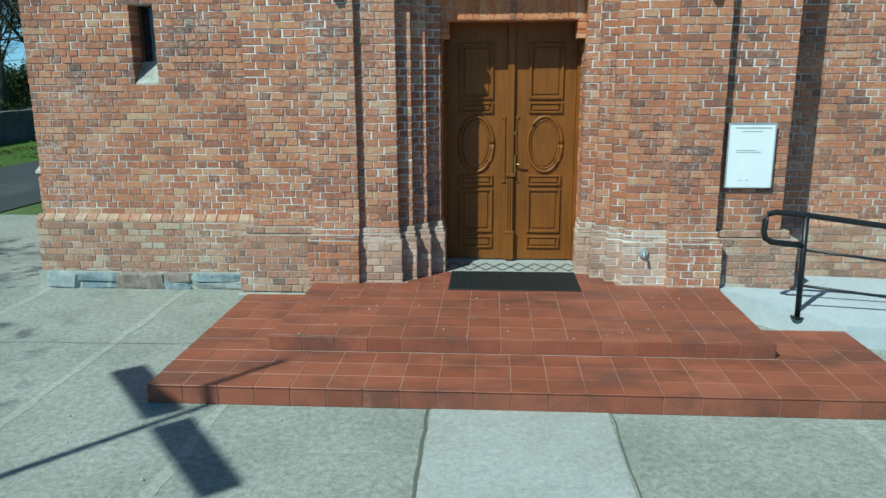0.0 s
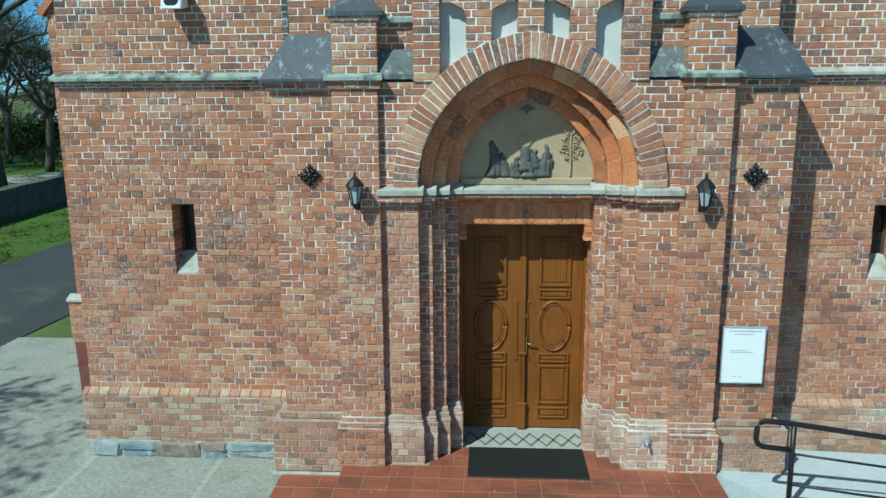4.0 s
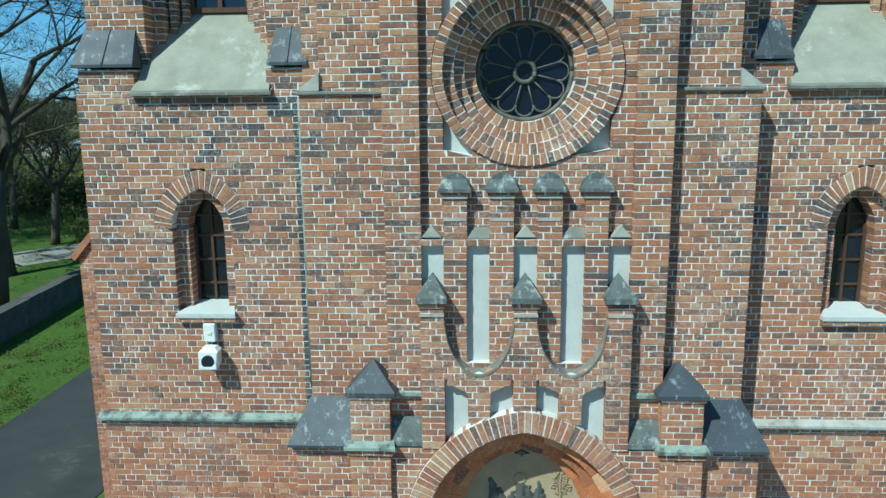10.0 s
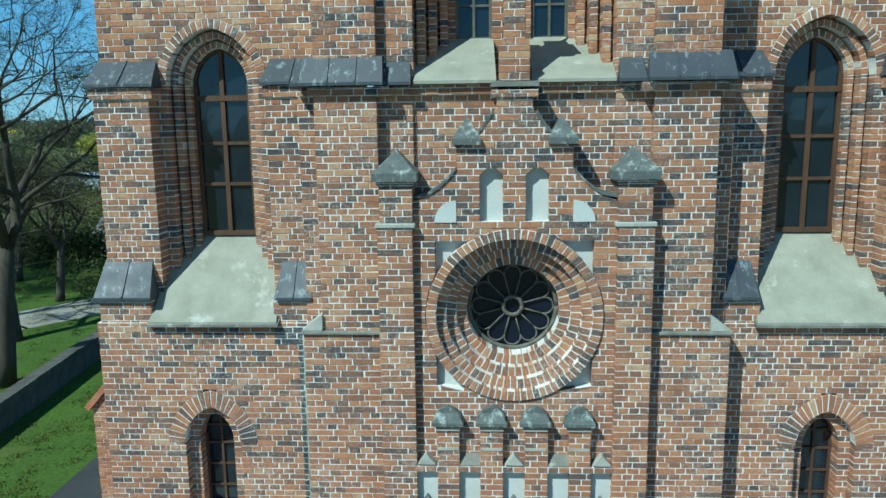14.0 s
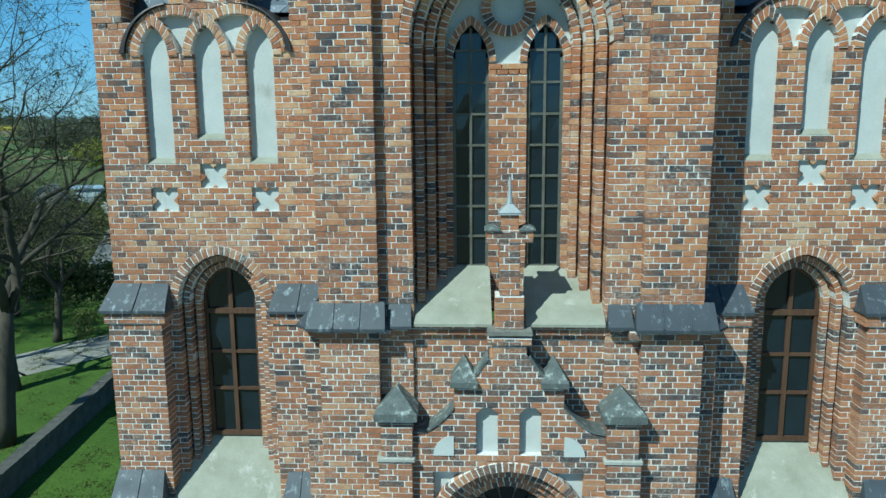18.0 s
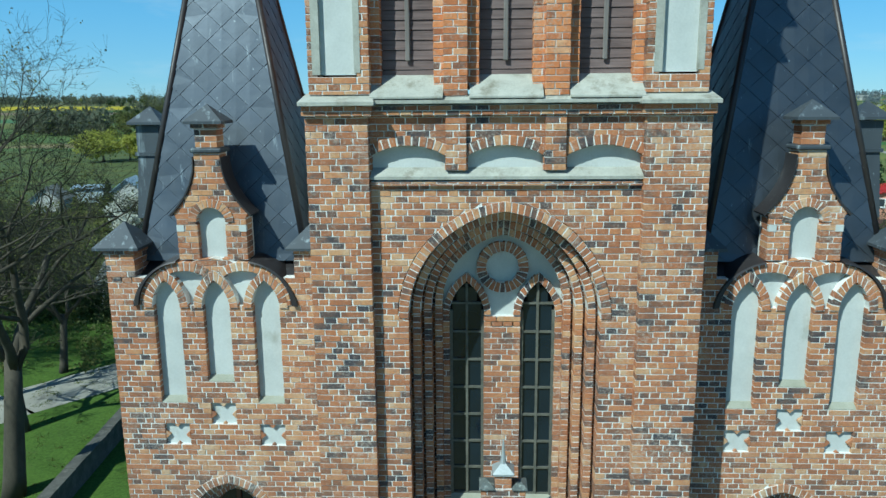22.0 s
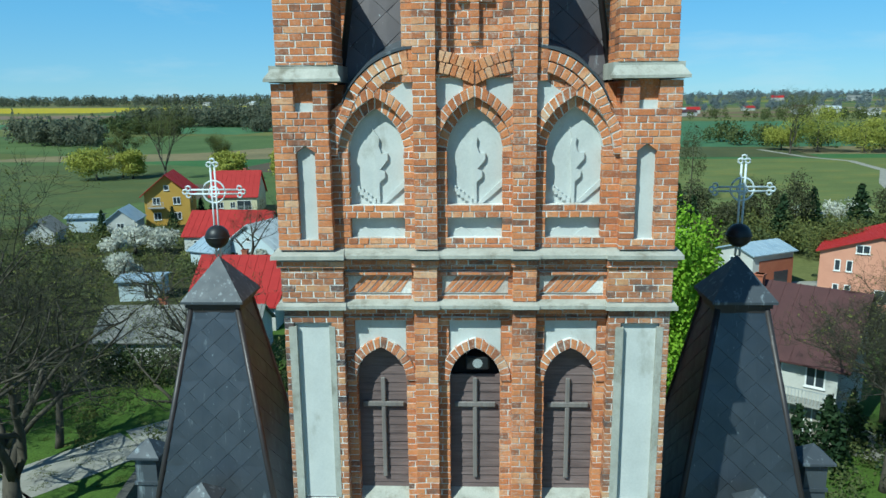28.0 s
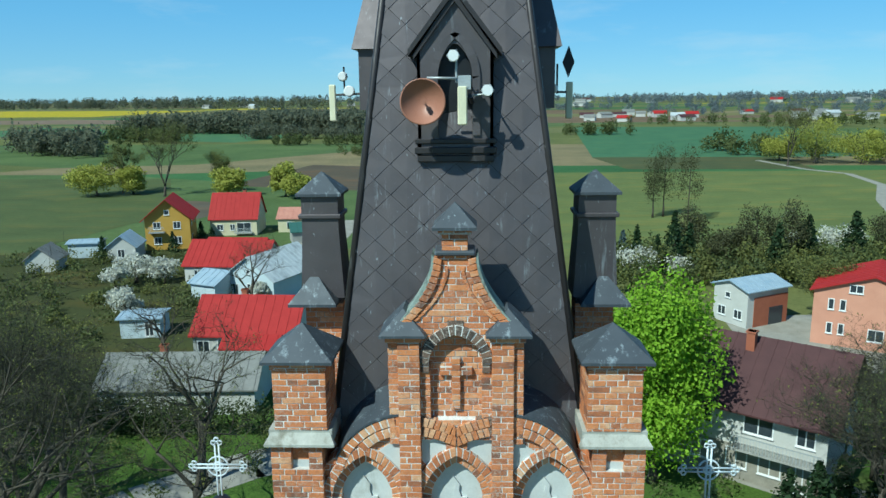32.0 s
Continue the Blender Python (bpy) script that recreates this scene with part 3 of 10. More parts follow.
class Wall:
    """Brickwork in planes that face the front: single bricks, the rest of the bricks joined, and the mortar behind them."""

    def __init__(self, name, red=False, pick=None):
        self.name, self.bricks, self.core, self.ones, self.red, self.pick = name, M(), M(), [], red, pick
        self.fired = None
        self.bed = MAT_MORTAR_OLD if red else MAT_MORTAR

    def brick(self, q, y, depth):
        cx, cz = sum(p[0] for p in q) / 4, sum(p[1] for p in q) / 4
        yf = y + rng.uniform(-0.004, 0.001)
        q = [(x + rng.uniform(-0.0045, 0.0035), z + rng.uniform(-0.0028, 0.0028)) for x, z in q]
        ins = []
        for x, z in q:
            dx, dz = cx - x, cz - z
            d = math.hypot(dx, dz) or 1
            k = min(rng.uniform(0.003, 0.009), d * 0.3) / d
            ins.append((x + dx * k, z + dz * k))
        pts = [(x, yf, z) for x, z in ins] + [(x, yf + 0.0045, z) for x, z in q] + [(x, y + depth, z) for x, z in q]
        fs = [(0, 1, 2, 3)] + [(i, 4 + i, 4 + (i + 1) % 4, (i + 1) % 4) for i in range(4)] + [(4 + i, 8 + i, 8 + (i + 1) % 4, 4 + (i + 1) % 4) for i in range(4)]
        self.bricks.add(pts, fs)

    def lay(self, y, depth, z0, z1, spans, bond=0.0):
        """Courses between z0 and z1 over spans(z), a list of (from, to) in x. y: the face, depth: how far it goes back."""
        bd = min(depth, 0.24)
        JOINT = 0.0056 if z0 < 3.3 else 0.0070 if z0 < 11.0 else 0.0056
        k = math.floor(z0 / COURSE + 1e-6)
        while k * COURSE < z1 - 0.012:
            zb, zt = max(z0, k * COURSE), min(z1, (k + 1) * COURSE)
            k += 1
            if zt - zb < 0.014:
                continue
            e = (zt - zb) * 0.02
            sb, st = spans(zb + e), spans(zt - e)
            if len(sb) != len(st):
                sb = st = spans((zb + zt) / 2)
            for (a0, b0), (a1, b1) in zip(sb, st):
                if min(b0 - a0, b1 - a1) < 0.012 and max(b0 - a0, b1 - a1) < 0.03:
                    continue
                i = 0.004
                self.core.hexa([(a0 + i, y + 0.0045, zb), (b0 - i, y + 0.0045, zb), (b0 - i, y + depth, zb), (a0 + i, y + depth, zb),
                                (a1 + i, y + 0.0045, zt), (b1 - i, y + 0.0045, zt), (b1 - i, y + depth, zt), (a1 + i, y + depth, zt)])
                lo, hi = min(a0, a1), max(b0, b1)
                unit = SHORT if k % 2 else LONG          # courses of headers and of stretchers in turn
                x = math.floor((lo - bond) / unit - 1) * unit + bond + (0.0 if k % 2 else SHORT * (0.5 if k % 4 else 1.5))
                cuts = []
                while x < hi:
                    cuts.append(x + joggle(x, k))
                    if unit == LONG and math.sin(x * 31.7 + k * 7.3) > 0.72:
                        cuts.append(x + SHORT + joggle(x + SHORT, k))
                    x += unit
                cuts = [c for c in cuts if lo + 0.05 < c < hi - 0.05]
                edges = [None] + cuts + [None]
                for n in range(len(edges) - 1):
                    c, d = edges[n], edges[n + 1]
                    w = None if c is None or d is None else d - c
                    full = w is not None and zt - zb > COURSE * 0.98 and c > max(a0, a1) + 0.01 and d < min(b0, b1) - 0.01
                    if full and self.pick and len(self.ones) < 290 and self.pick(c, zb):
                        self.ones.append((c, zb, w, y, bd))
                        continue
                    ql = (a0 if c is None else max(c + JOINT, a0), a1 if c is None else max(c + JOINT, a1))
                    qr = (b0 if d is None else min(d - JOINT, b0), b1 if d is None else min(d - JOINT, b1))
                    if qr[0] - ql[0] < 0.004 and qr[1] - ql[1] < 0.004:
                        continue
                    j = JOINT * 0.85
                    self.brick([(ql[0], zb + j), (max(qr[0], ql[0] + 0.001), zb + j), (max(qr[1], ql[1] + 0.001), zt - j), (ql[1], zt - j)], y, bd)
                # the returns of deep walls
                d = y + bd + 0.012
                while d < y + depth - 0.06 and depth - bd < 1.2:
                    e2 = min(d + 0.24, y + depth)
                    j = JOINT * 0.85
                    for p0, p1 in (((a0, a1), (a0 + 0.1, a1 + 0.1)), ((b0 - 0.1, b1 - 0.1), (b0, b1))):
                        self.bricks.hexa([(p0[0], d, zb + j), (p1[0], d, zb + j), (p1[0], e2, zb + j), (p0[0], e2, zb + j),
                                          (p0[1], d, zt - j), (p1[1], d, zt - j), (p1[1], e2, zt - j), (p0[1], e2, zt - j)])
                    d = e2 + 0.012
        return self

    def rect(self, x0, x1, y, depth, z0, z1, bond=0.0):
        return self.lay(y, depth, z0, z1, lambda z: [(x0, x1)], bond)

    def both(self, x0, x1, y, depth, z0, z1):
        self.rect(x0, x1, y, depth, z0, z1)
        return self.rect(-x1, -x0, y, depth, z0, z1)

    def ring(self, cx, zs, hw, rise, width, y, depth, pitch=0.076, legs=0.0, g=0.09):
        """The voussoirs of a pointed or round arch: hw, rise: its inner edge; width: how wide the ring is. legs: how far it stands on straight sides."""
        c = (rise * rise - hw * hw) / (2 * hw)
        r0, r1 = hw + c, hw + c + width

        def at(r, t, side):
            end = math.acos(max(-1.0, min(1.0, c / r)))
            return (cx + side * (r * math.cos(end * t) - c), zs + r * math.sin(end * t))
        if hw > 0.3 and width < 0.2:                    # bedding over the crown
            crown = zs + math.sqrt(r1 * r1 - c * c)
            self.bricks.box(cx - 0.3 * hw, cx + 0.3 * hw, y + 0.025, y + depth, crown - 0.06, crown + 0.05)
        n = max(2, round(math.acos(c / (r0 + width / 2)) * (r0 + width / 2) / pitch))
        for side in (-1, 1):
            for i in range(n):
                for box, t0, t1, i0, i1 in ((0, (i + g) / n, (i + 1 - g) / n, 0.004, 0.004), (1, i / n, (i + 1) / n, 0.003, 0.003)):
                    q = [at(r0 + i0, t0, side), at(r1 - i1, t0, side), at(r1 - i1, t1, side), at(r0 + i0, t1, side)]
                    if side < 0:
                        q = q[::-1]
                    if box == 0:
                        self.brick(q, y, min(depth, 0.24))
                    else:
                        self.core.prism(q, y + 0.0045, y + depth)
            if legs:
                self.rect(*((cx + side * hw, cx + side * (hw + width)) if side > 0 else (cx - hw - width, cx - hw)), y, depth, zs - legs, zs)
        return self

    def circle(self, cx, cz, r0, r1, y, depth, n, a0=0.0, a1=2 * math.pi):
        for i in range(n):
            for box, g in ((0, 0.09), (1, 0.0)):
                t0, t1 = a0 + (a1 - a0) * (i + g) / n, a0 + (a1 - a0) * (i + 1 - g) / n
                q = [(cx + r * math.cos(t), cz + r * math.sin(t)) for r, t in ((r0 + 0.003, t0), (r1 - 0.003, t0), (r1 - 0.003, t1), (r0 + 0.003, t1))]
                if box == 0:
                    self.brick(q, y, min(depth, 0.24))
                else:
                    self.core.prism(q, y + 0.0045, y + depth)
        return self

    def finish(self, parent, label):
        bm = bmesh.new()
        vs = [bm.verts.new(v) for v in self.core.v]
        for f in self.core.f:
            bm.faces.new([vs[i] for i in f])
        bmesh.ops.remove_doubles(bm, verts=bm.verts, dist=0.0035)
        self.core = M().bm(bm)
        core = part(self.name, self.core, self.bed, parent, label)
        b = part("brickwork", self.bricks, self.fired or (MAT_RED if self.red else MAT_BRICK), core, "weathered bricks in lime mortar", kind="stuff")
        for c, zb, w, y, bd in self.ones:
            key = (round(w, 2), round(bd, 3), self.red, zb < 4.4)
            if key not in SINGLE_MESH:
                t = Wall("x")
                j = 0.0056 if zb < 4.4 else 0.0070
                t.brick([(j, j * 0.85), (w - j, j * 0.85), (w - j, COURSE - j * 0.85), (j, COURSE - j * 0.85)], 0, bd)
                me = bpy.data.meshes.new("brick")
                me.from_pydata(t.bricks.v, [], t.bricks.f)
                me.materials.append(MAT_RED_ONE if self.red else MAT_BRICK_ONE)
                SINGLE_MESH[key] = me
            o = new("brick", SINGLE_MESH[key])
            o.parent = core
            o.location = (c, y + rng.uniform(-0.003, 0.0), zb)
        return core

# ---- the church front ----
church = thing("church", "neo-gothic red brick church front with a tower and two side spires", "church")


def sp(s, a, b):
    return (a, b) if s > 0 else (-b, -a)


def pointed_cut(spans, cx, hw, z0, zs, rise, z):
    if z < z0:
        return spans
    w = arch_half(hw, rise, z - zs)
    return spans if w is None or w <= 0.004 else sub(spans, cx - w, cx + w)


def box_cut(spans, x0, x1, z0, z1, z):
    return sub(spans, x0, x1) if z0 < z < z1 else spans


# -- lower walls beside the portal
PORTAL_R = 0.26
for s in (-1, 1):
    side = "left" if s < 0 else "right"
    w = Wall("bay_wall", pick=lambda x, z: 2.3 < z < 3.6)
    BX = s * 3.925

    def bay_low(z):
        a = [sp(s, 2.5, 5.25)]
        if 2.27 < z < 3.12:
            a = sub(a, BX - 0.13, BX + 0.13)
        return a
    w.lay(0.13, 0.5, 0.83, 4.42, bay_low)
    pw = Wall("plinth")
    pw.fired, pw.bed = MAT_PLINTH, MAT_MORTAR_OLD
    pw.rect(*sp(s, 2.5, 5.32), 0.045, 0.6, 0.19, 0.76)
    x = 2.5
    while x < 5.30:                                      # splayed bricks on top of the plinth
        a, b = sp(s, x + 0.004, min(x + 0.121, 5.32))
        pw.bricks.hexa([(a, 0.052, 0.757), (b, 0.052, 0.757), (b, 0.145, 0.757), (a, 0.145, 0.757), (a, 0.055, 0.785), (b, 0.055, 0.785), (b, 0.128, 0.838), (a, 0.128, 0.838)])
        x += 0.125
    pw.core.box(*sp(s, 2.5, 5.31), 0.065, 0.3, 0.755, 0.775)
    pw.finish(church, "weathered brick plinth with a splayed top course")

    WX = s * 3.82

    def bay_mid(z):
        a = [sp(s, 2.3, 5.2)]
        a = pointed_cut(a, WX, 0.36 + 0.22, 6.88, 6.88, 0.48 + 0.22, z) if z > 6.88 else a
        return pointed_cut(a, WX, 0.36, 5.84, 6.88, 0.48, z)
    w.lay(0.13, 0.5, 4.55, 8.47, bay_mid)
    w.ring(WX, 6.88, 0.36, 0.48, 0.22, 0.125, 0.3)

    def order2(z):
        return pointed_cut([(WX - 0.40, WX + 0.40)], WX, 0.22, 5.75, 6.86, 0.40, z)
    w.lay(0.26, 0.3, 5.75, 7.45, order2)
    # thin drip course between the storeys
    w.rect(*sp(s, 2.55, 5.27), 0.09, 0.3, 4.40, 4.47)
    bw = w.finish(church, "red brick side wall with a slit opening and a small pointed window")
    led = M().slope(*sp(s, 2.55, 5.30), 0.045, 4.50, 0.14, 4.56, 0, 0, 0.03)
    part("string_course", led, MAT_LEDGE if s < 0 else MAT_STONE, church, "weathered string course with green patina" if s < 0 else "pale string course")
    x = 2.54
    while x < 5.2:
        wd = min(rng.uniform(0.26, 0.58), 5.33 - x)
        rows = (((0.0, 0.185),) if rng.random() < 0.6 else ((0.0, 0.085), (0.085, 0.185)))
        for za, zb in rows:
            bm = bmesh.new()
            bmesh.ops.create_cube(bm, size=1)
            bmesh.ops.bevel(bm, geom=list(bm.edges), offset=0.12, segments=1, affect="EDGES")
            for v in bm.verts:
                v.co += Vector((rng.uniform(-0.08, 0.08), rng.uniform(-0.06, 0.06), rng.uniform(-0.11, 0.09)))
            stone = M().bm(bm, Matrix.Translation((s * (x + wd / 2), 0.085 + rng.uniform(-0.015, 0.015), (za + zb) / 2)) @ Matrix.Diagonal((wd * 1.0, 0.20, (zb - za) * 1.08, 1)) @ Euler((0, rng.uniform(-0.10, 0.10), 0)).to_matrix().to_4x4())
            part("foundation_stone", stone, MAT_BOULDER_ONE, bw)
        x += wd
    part("foundation", M().box(*sp(s, 2.5, 5.34), 0.010, 0.4, -0.1, 0.19), MAT_STONE, church, "mortar bed of the field stone foundation")
    # slit window: slanting brick sill, frame and pane
    wi = new("window")
    wi.parent = church
    tagged(wi, "narrow slit window with a slanting brick sill")
    part("pane", M().box(BX - 0.13, BX + 0.13, 0.38, 0.39, 2.4, 3.14), MAT_GLASS, wi)
    fr = M().box(BX - 0.13, BX - 0.10, 0.35, 0.4, 2.4, 3.12).box(BX + 0.10, BX + 0.13, 0.35, 0.4, 2.4, 3.12).box(BX - 0.1, BX + 0.1, 0.35, 0.4, 2.4, 2.45).box(BX - 0.1, BX + 0.1, 0.35, 0.4, 3.08, 3.12)
    part("frame", fr, MAT_FRAME, wi)
    part("sill", M().slope(BX - 0.128, BX + 0.128, 0.14, 2.275, 0.36, 2.5, 0, 0, 0.05), MAT_STONE, wi)
    # small pointed window
    wi = new("window")
    wi.parent = church
    tagged(wi, "small pointed window with glazing bars and a pale sill")
    n = 14
    arc = [(WX - 0.22, 5.85)] + [(WX - (arch_half(0.22, 0.40, 0.40 * i / n) or 0), 6.86 + 0.40 * i / n) for i in range(n + 1)]
    arc += [(2 * WX - x, z) for x, z in arc[::-1]]
    part("pane", M().prism(arc, 0.47, 0.48), MAT_GLASS, wi)
    bars = M().box(WX - 0.016, WX + 0.016, 0.44, 0.47, 5.85, 7.24)
    for zz in (6.15, 6.45, 6.75, 7.0):
        bars.box(WX - 0.2, WX + 0.2, 0.445, 0.47, zz - 0.013, zz + 0.013)
    for q in (-1, 1):
        bars.box(WX + q * 0.19, WX + q * 0.225, 0.43, 0.48, 5.85, 6.88)
    part("frame", bars, MAT_FRAME, wi)
    part("sill", M().slope(WX - 0.365, WX + 0.365, 0.035, 5.855, 0.45, 5.935, 0.14, 0.14, 0.05), MAT_PLASTER, wi)
    sl = Wall("sill_course")
    sl.rect(WX - 0.36, WX + 0.36, 0.055, 0.1, 5.745, 5.805)
    sl.finish(wi, "brick sill course")

# -- buttresses, piers and jambs of the portal
for s in (-1, 1):
    w = Wall("buttress_wall", pick=lambda x, z: 1.4 < z < 3.4)
    w.rect(*sp(s, 1.98, 2.66), -0.45, 0.6, 0.83, 4.38)
    w.rect(*sp(s, 1.98, 2.70), -0.49, 0.6, 4.34, 4.42)
    bp = Wall("plinth")
    bp.fired, bp.bed = MAT_PLINTH, MAT_MORTAR_OLD
    bp.rect(*sp(s, 1.98, 2.80), -0.555, 0.8, 0.14, 0.76)
    bp.rect(*sp(s, 1.98, 2.73), -0.50, 0.6, 0.76, 0.83)
    bp.finish(church, "weathered brick plinth of the buttress")
    w.finish(church, "red brick buttress with a splayed plinth")
for s in (-1, 1):
    fo = M().box(*sp(s, 1.98, 2.84), -0.59, 0.2, -0.1, 0.14, 0.02)
    part("foundation", fo, MAT_STONE, church, "rendered stone footing of the buttress")
    part("buttress_cover", seams(M().slope(*sp(s, 1.95, 2.735), -0.56, 4.46, -0.18, 4.955, *((0.24, 0.0) if s < 0 else (0.0, 0.24))), *sp(s, 1.95, 2.60), -0.56, 4.46, -0.18, 4.955, 1, 0.03), MAT_SLATE, church, "sloping grey sheet metal buttress cover")
for s in (-1, 1):
    w = Wall("portal_pier", pick=lambda x, z: 1.0 < z < 3.3)
    w.rect(*sp(s, 1.53, 2.00), -0.57, 0.75, 0.83, 4.36)
    w.rect(*sp(s, 1.53, 2.05), -0.66, 0.75, 0.26, 0.72)
    w.rect(*sp(s, 1.53, 2.03), -0.63, 0.75, 0.72, 0.775)
    w.rect(*sp(s, 1.53, 2.015), -0.60, 0.75, 0.775, 0.83)
    w.rect(*sp(s, 1.50, 2.03), -0.60, 0.7, 4.36, 4.44)
    w.rect(*sp(s, 1.53, 1.99), -0.53, 0.6, 4.50, 5.02)
    w.rect(*sp(s, 1.51, 2.01), -0.55, 0.6, 5.02, 5.08)
    w.finish(church, "red brick pier beside the portal")
for s in (-1, 1):
    part("pier_ledge", M().slope(*sp(s, 1.47, 2.06), -0.64, 4.475, -0.50, 4.52, 0.03, 0.03, 0.035), MAT_LEDGE, church, "weathered drip ledge of the pier")
    part("pier_cap", M().cap(s * 1.75, -0.26, 0.285, 0.31, 5.11, 5.415, 0.045), MAT_SLATE, church, "grey sheet metal pyramid cap")

# -- portal: jambs and arch in four orders
SPRING, RISE_C = 3.35, 0.16
w = Wall("portal_wall", pick=lambda x, z: 0.9 < z < 3.0)


def portal_rise(hw):
    return math.sqrt(hw * hw + 2 * hw * RISE_C)


pb = Wall("portal_base")
pb.fired = MAT_LIMED
for s in (-1, 1):
    w.rect(*sp(s, 1.14, 1.55), -0.50, 0.5, 0.83, 3.20)
    pb.rect(*sp(s, 1.10, 1.55), -0.585, 0.5, 0.26, 0.72)
    pb.rect(*sp(s, 1.115, 1.55), -0.555, 0.5, 0.72, 0.775)
    pb.rect(*sp(s, 1.13, 1.55), -0.525, 0.5, 0.775, 0.83)
ORD = [(1.14, -0.50), (1.005, -0.38), (0.87, -0.25), (0.735, -0.10)]
for i, (hw, y) in enumerate(ORD[1:], 1):
    out = ORD[i - 1][0]
    for s in (-1, 1):
        w.rect(*sp(s, hw, out + 0.05), y, 0.4, 0.83, 3.20)
        pb.rect(*sp(s, hw - 0.045, out + 0.05), y - 0.085, 0.3, 0.26, 0.72)
        pb.rect(*sp(s, hw - 0.03, out + 0.05), y - 0.055, 0.3, 0.72, 0.775)
        pb.rect(*sp(s, hw - 0.015, out + 0.05), y - 0.025, 0.3, 0.775, 0.83)
pb.finish(church, "lime-washed brick bases of the portal jambs")


def over_arch(z):
    a = [(-1.55, 1.55)]
    r = arch_half(1.14 + PORTAL_R, math.sqrt((1.14 + PORTAL_R + RISE_C) ** 2 - RISE_C ** 2), z - SPRING)
    return sub(a, -r, r) if r else a


w.lay(-0.50, 0.45, SPRING, 4.42, over_arch)
w.ring(0, SPRING, 1.14, portal_rise(1.14), PORTAL_R, -0.545, 0.4)
w.finish(church, "red brick portal with stepped jambs and a pointed arch")
w = Wall("portal_arch", red=True)
w.bed = MAT_RED
for i, (hw, y) in enumerate(ORD[1:], 1):
    w.ring(0, SPRING, hw, portal_rise(hw), 0.14, y, 0.3, 0.26, 0.0, 0.006)
w.rect(-0.80, 0.80, -0.06, 0.2, 3.13, 3.20)
# soldier course over the door with stepped shoulders
x = -0.78
while x < 0.78:
    w.brick([(x + 0.005, 2.885), (x + 0.068, 2.885), (x + 0.068, 3.125), (x + 0.005, 3.125)], 0.02, 0.2)
    x += 0.0743
w.core.box(-0.78, 0.78, 0.025, 0.42, 2.88, 3.13)
for s in (-1, 1):
    w.rect(*sp(s, 0.655, 0.75), 0.015, 0.3, 2.74, 2.885)
    w.rect(*sp(s, 0.735, 0.80), 0.2, 0.25, 0.28, 2.885)
    w.brick([(s * 0.70 - 0.05, 2.70), (s * 0.70 + 0.05, 2.70), (s * 0.70 + 0.05, 2.74), (s * 0.70 - 0.05, 2.74)], 0.016, 0.2)
w.finish(church, "orange moulded brick orders of the portal arch")
# impost band, stepping inwards
for s in (-1, 1):
    part("impost", M().slope(*sp(s, 1.08, 1.56), -0.60, 3.33, -0.48, 3.37, 0, 0, 0.05), MAT_STONE, church, "pale impost slab of the portal")
    for i, (hw, y) in enumerate(ORD[1:], 1):
        part("impost", M().slope(*sp(s, hw - 0.05, ORD[i - 1][0] + 0.03), y - 0.10, 3.325 - 0.012 * i, y + 0.02, 3.36, 0, 0, 0.045), MAT_STONE, church, "pale impost slab of the portal")
part("impost", M().slope(-0.70, 0.70, -0.19, 3.285, 0.02, 3.33, 0, 0, 0.04), MAT_STONE, church, "pale band under the relief")
w = Wall("impost_course")
for s in (-1, 1):
    w.rect(*sp(s, 1.09, 1.555), -0.575, 0.3, 3.205, 3.285)
for i, (hw, y) in enumerate(ORD[1:], 1):
    for s in (-1, 1):
        w.rect(*sp(s, hw - 0.035, ORD[i - 1][0]), y - 0.075, 0.2, 3.205, 3.27 - 0.012 * i)
w.rect(-0.70, 0.70, -0.17, 0.2, 3.20, 3.245)
w.finish(church, "brick course under the impost")
n = 18
tr = portal_rise(0.735)
arc = [(-0.735, 3.30)] + [(-(arch_half(0.735, tr, tr * i / n) or 0), SPRING + tr * i / n) for i in range(n + 1)]
arc += [(-x, z) for x, z in arc[::-1]]
part("tympanum", M().prism(arc, 0.0, 0.2), MAT_RELIEFSTONE, church, "ochre plaster tympanum behind the relief")
part("shelf", M().box(-0.72, 0.72, -0.03, 0.05, 3.32, 3.40, 0.012), MAT_RELIEFSTONE, church, "grey ground strip of the relief")

# -- panel above the portal
CZ = 8.665
w = Wall("portal_gable_wall", pick=lambda x, z: 5.0 < z < 6.2)


def u_cut(a, z):
    for s in (-1, 1):
        cx = s * 0.515
        if z > 5.33:
            if z < 5.92:
                t = (5.92 - z) / 0.59
                hw = 0.385 * math.sqrt(max(0.0, 1 - t ** 1.7))
            else:
                hw = 0.385
            if hw > 0.01:
                a = sub(a, cx - hw, cx + hw)
    return a


def front_panel(z):
    a = [(-1.17, 1.17)]
    r = arch_half(1.14 + PORTAL_R, math.sqrt((1.14 + PORTAL_R + RISE_C) ** 2 - RISE_C ** 2), z - SPRING)
    if r:
        a = sub(a, -r, r)
    for s in (-1, 1):
        for x0, x1, zo, zi in ((0.64, 0.90, 5.24, 5.10), (0.13, 0.385, 5.11, 5.24)):
            lo, hi = sorted((zo, zi))
            left, right = sp(s, x0, x1)
            zl, zr = (zi, zo) if s > 0 else (zo, zi)
            if z < lo:
                a = sub(a, left, right)
            elif z < hi:
                f = (z - lo) / (hi - lo)
                if zl > zr:
                    a = sub(a, left, right - f * (right - left))
                else:
                    a = sub(a, left + f * (right - left), right)
    return u_cut(a, z)


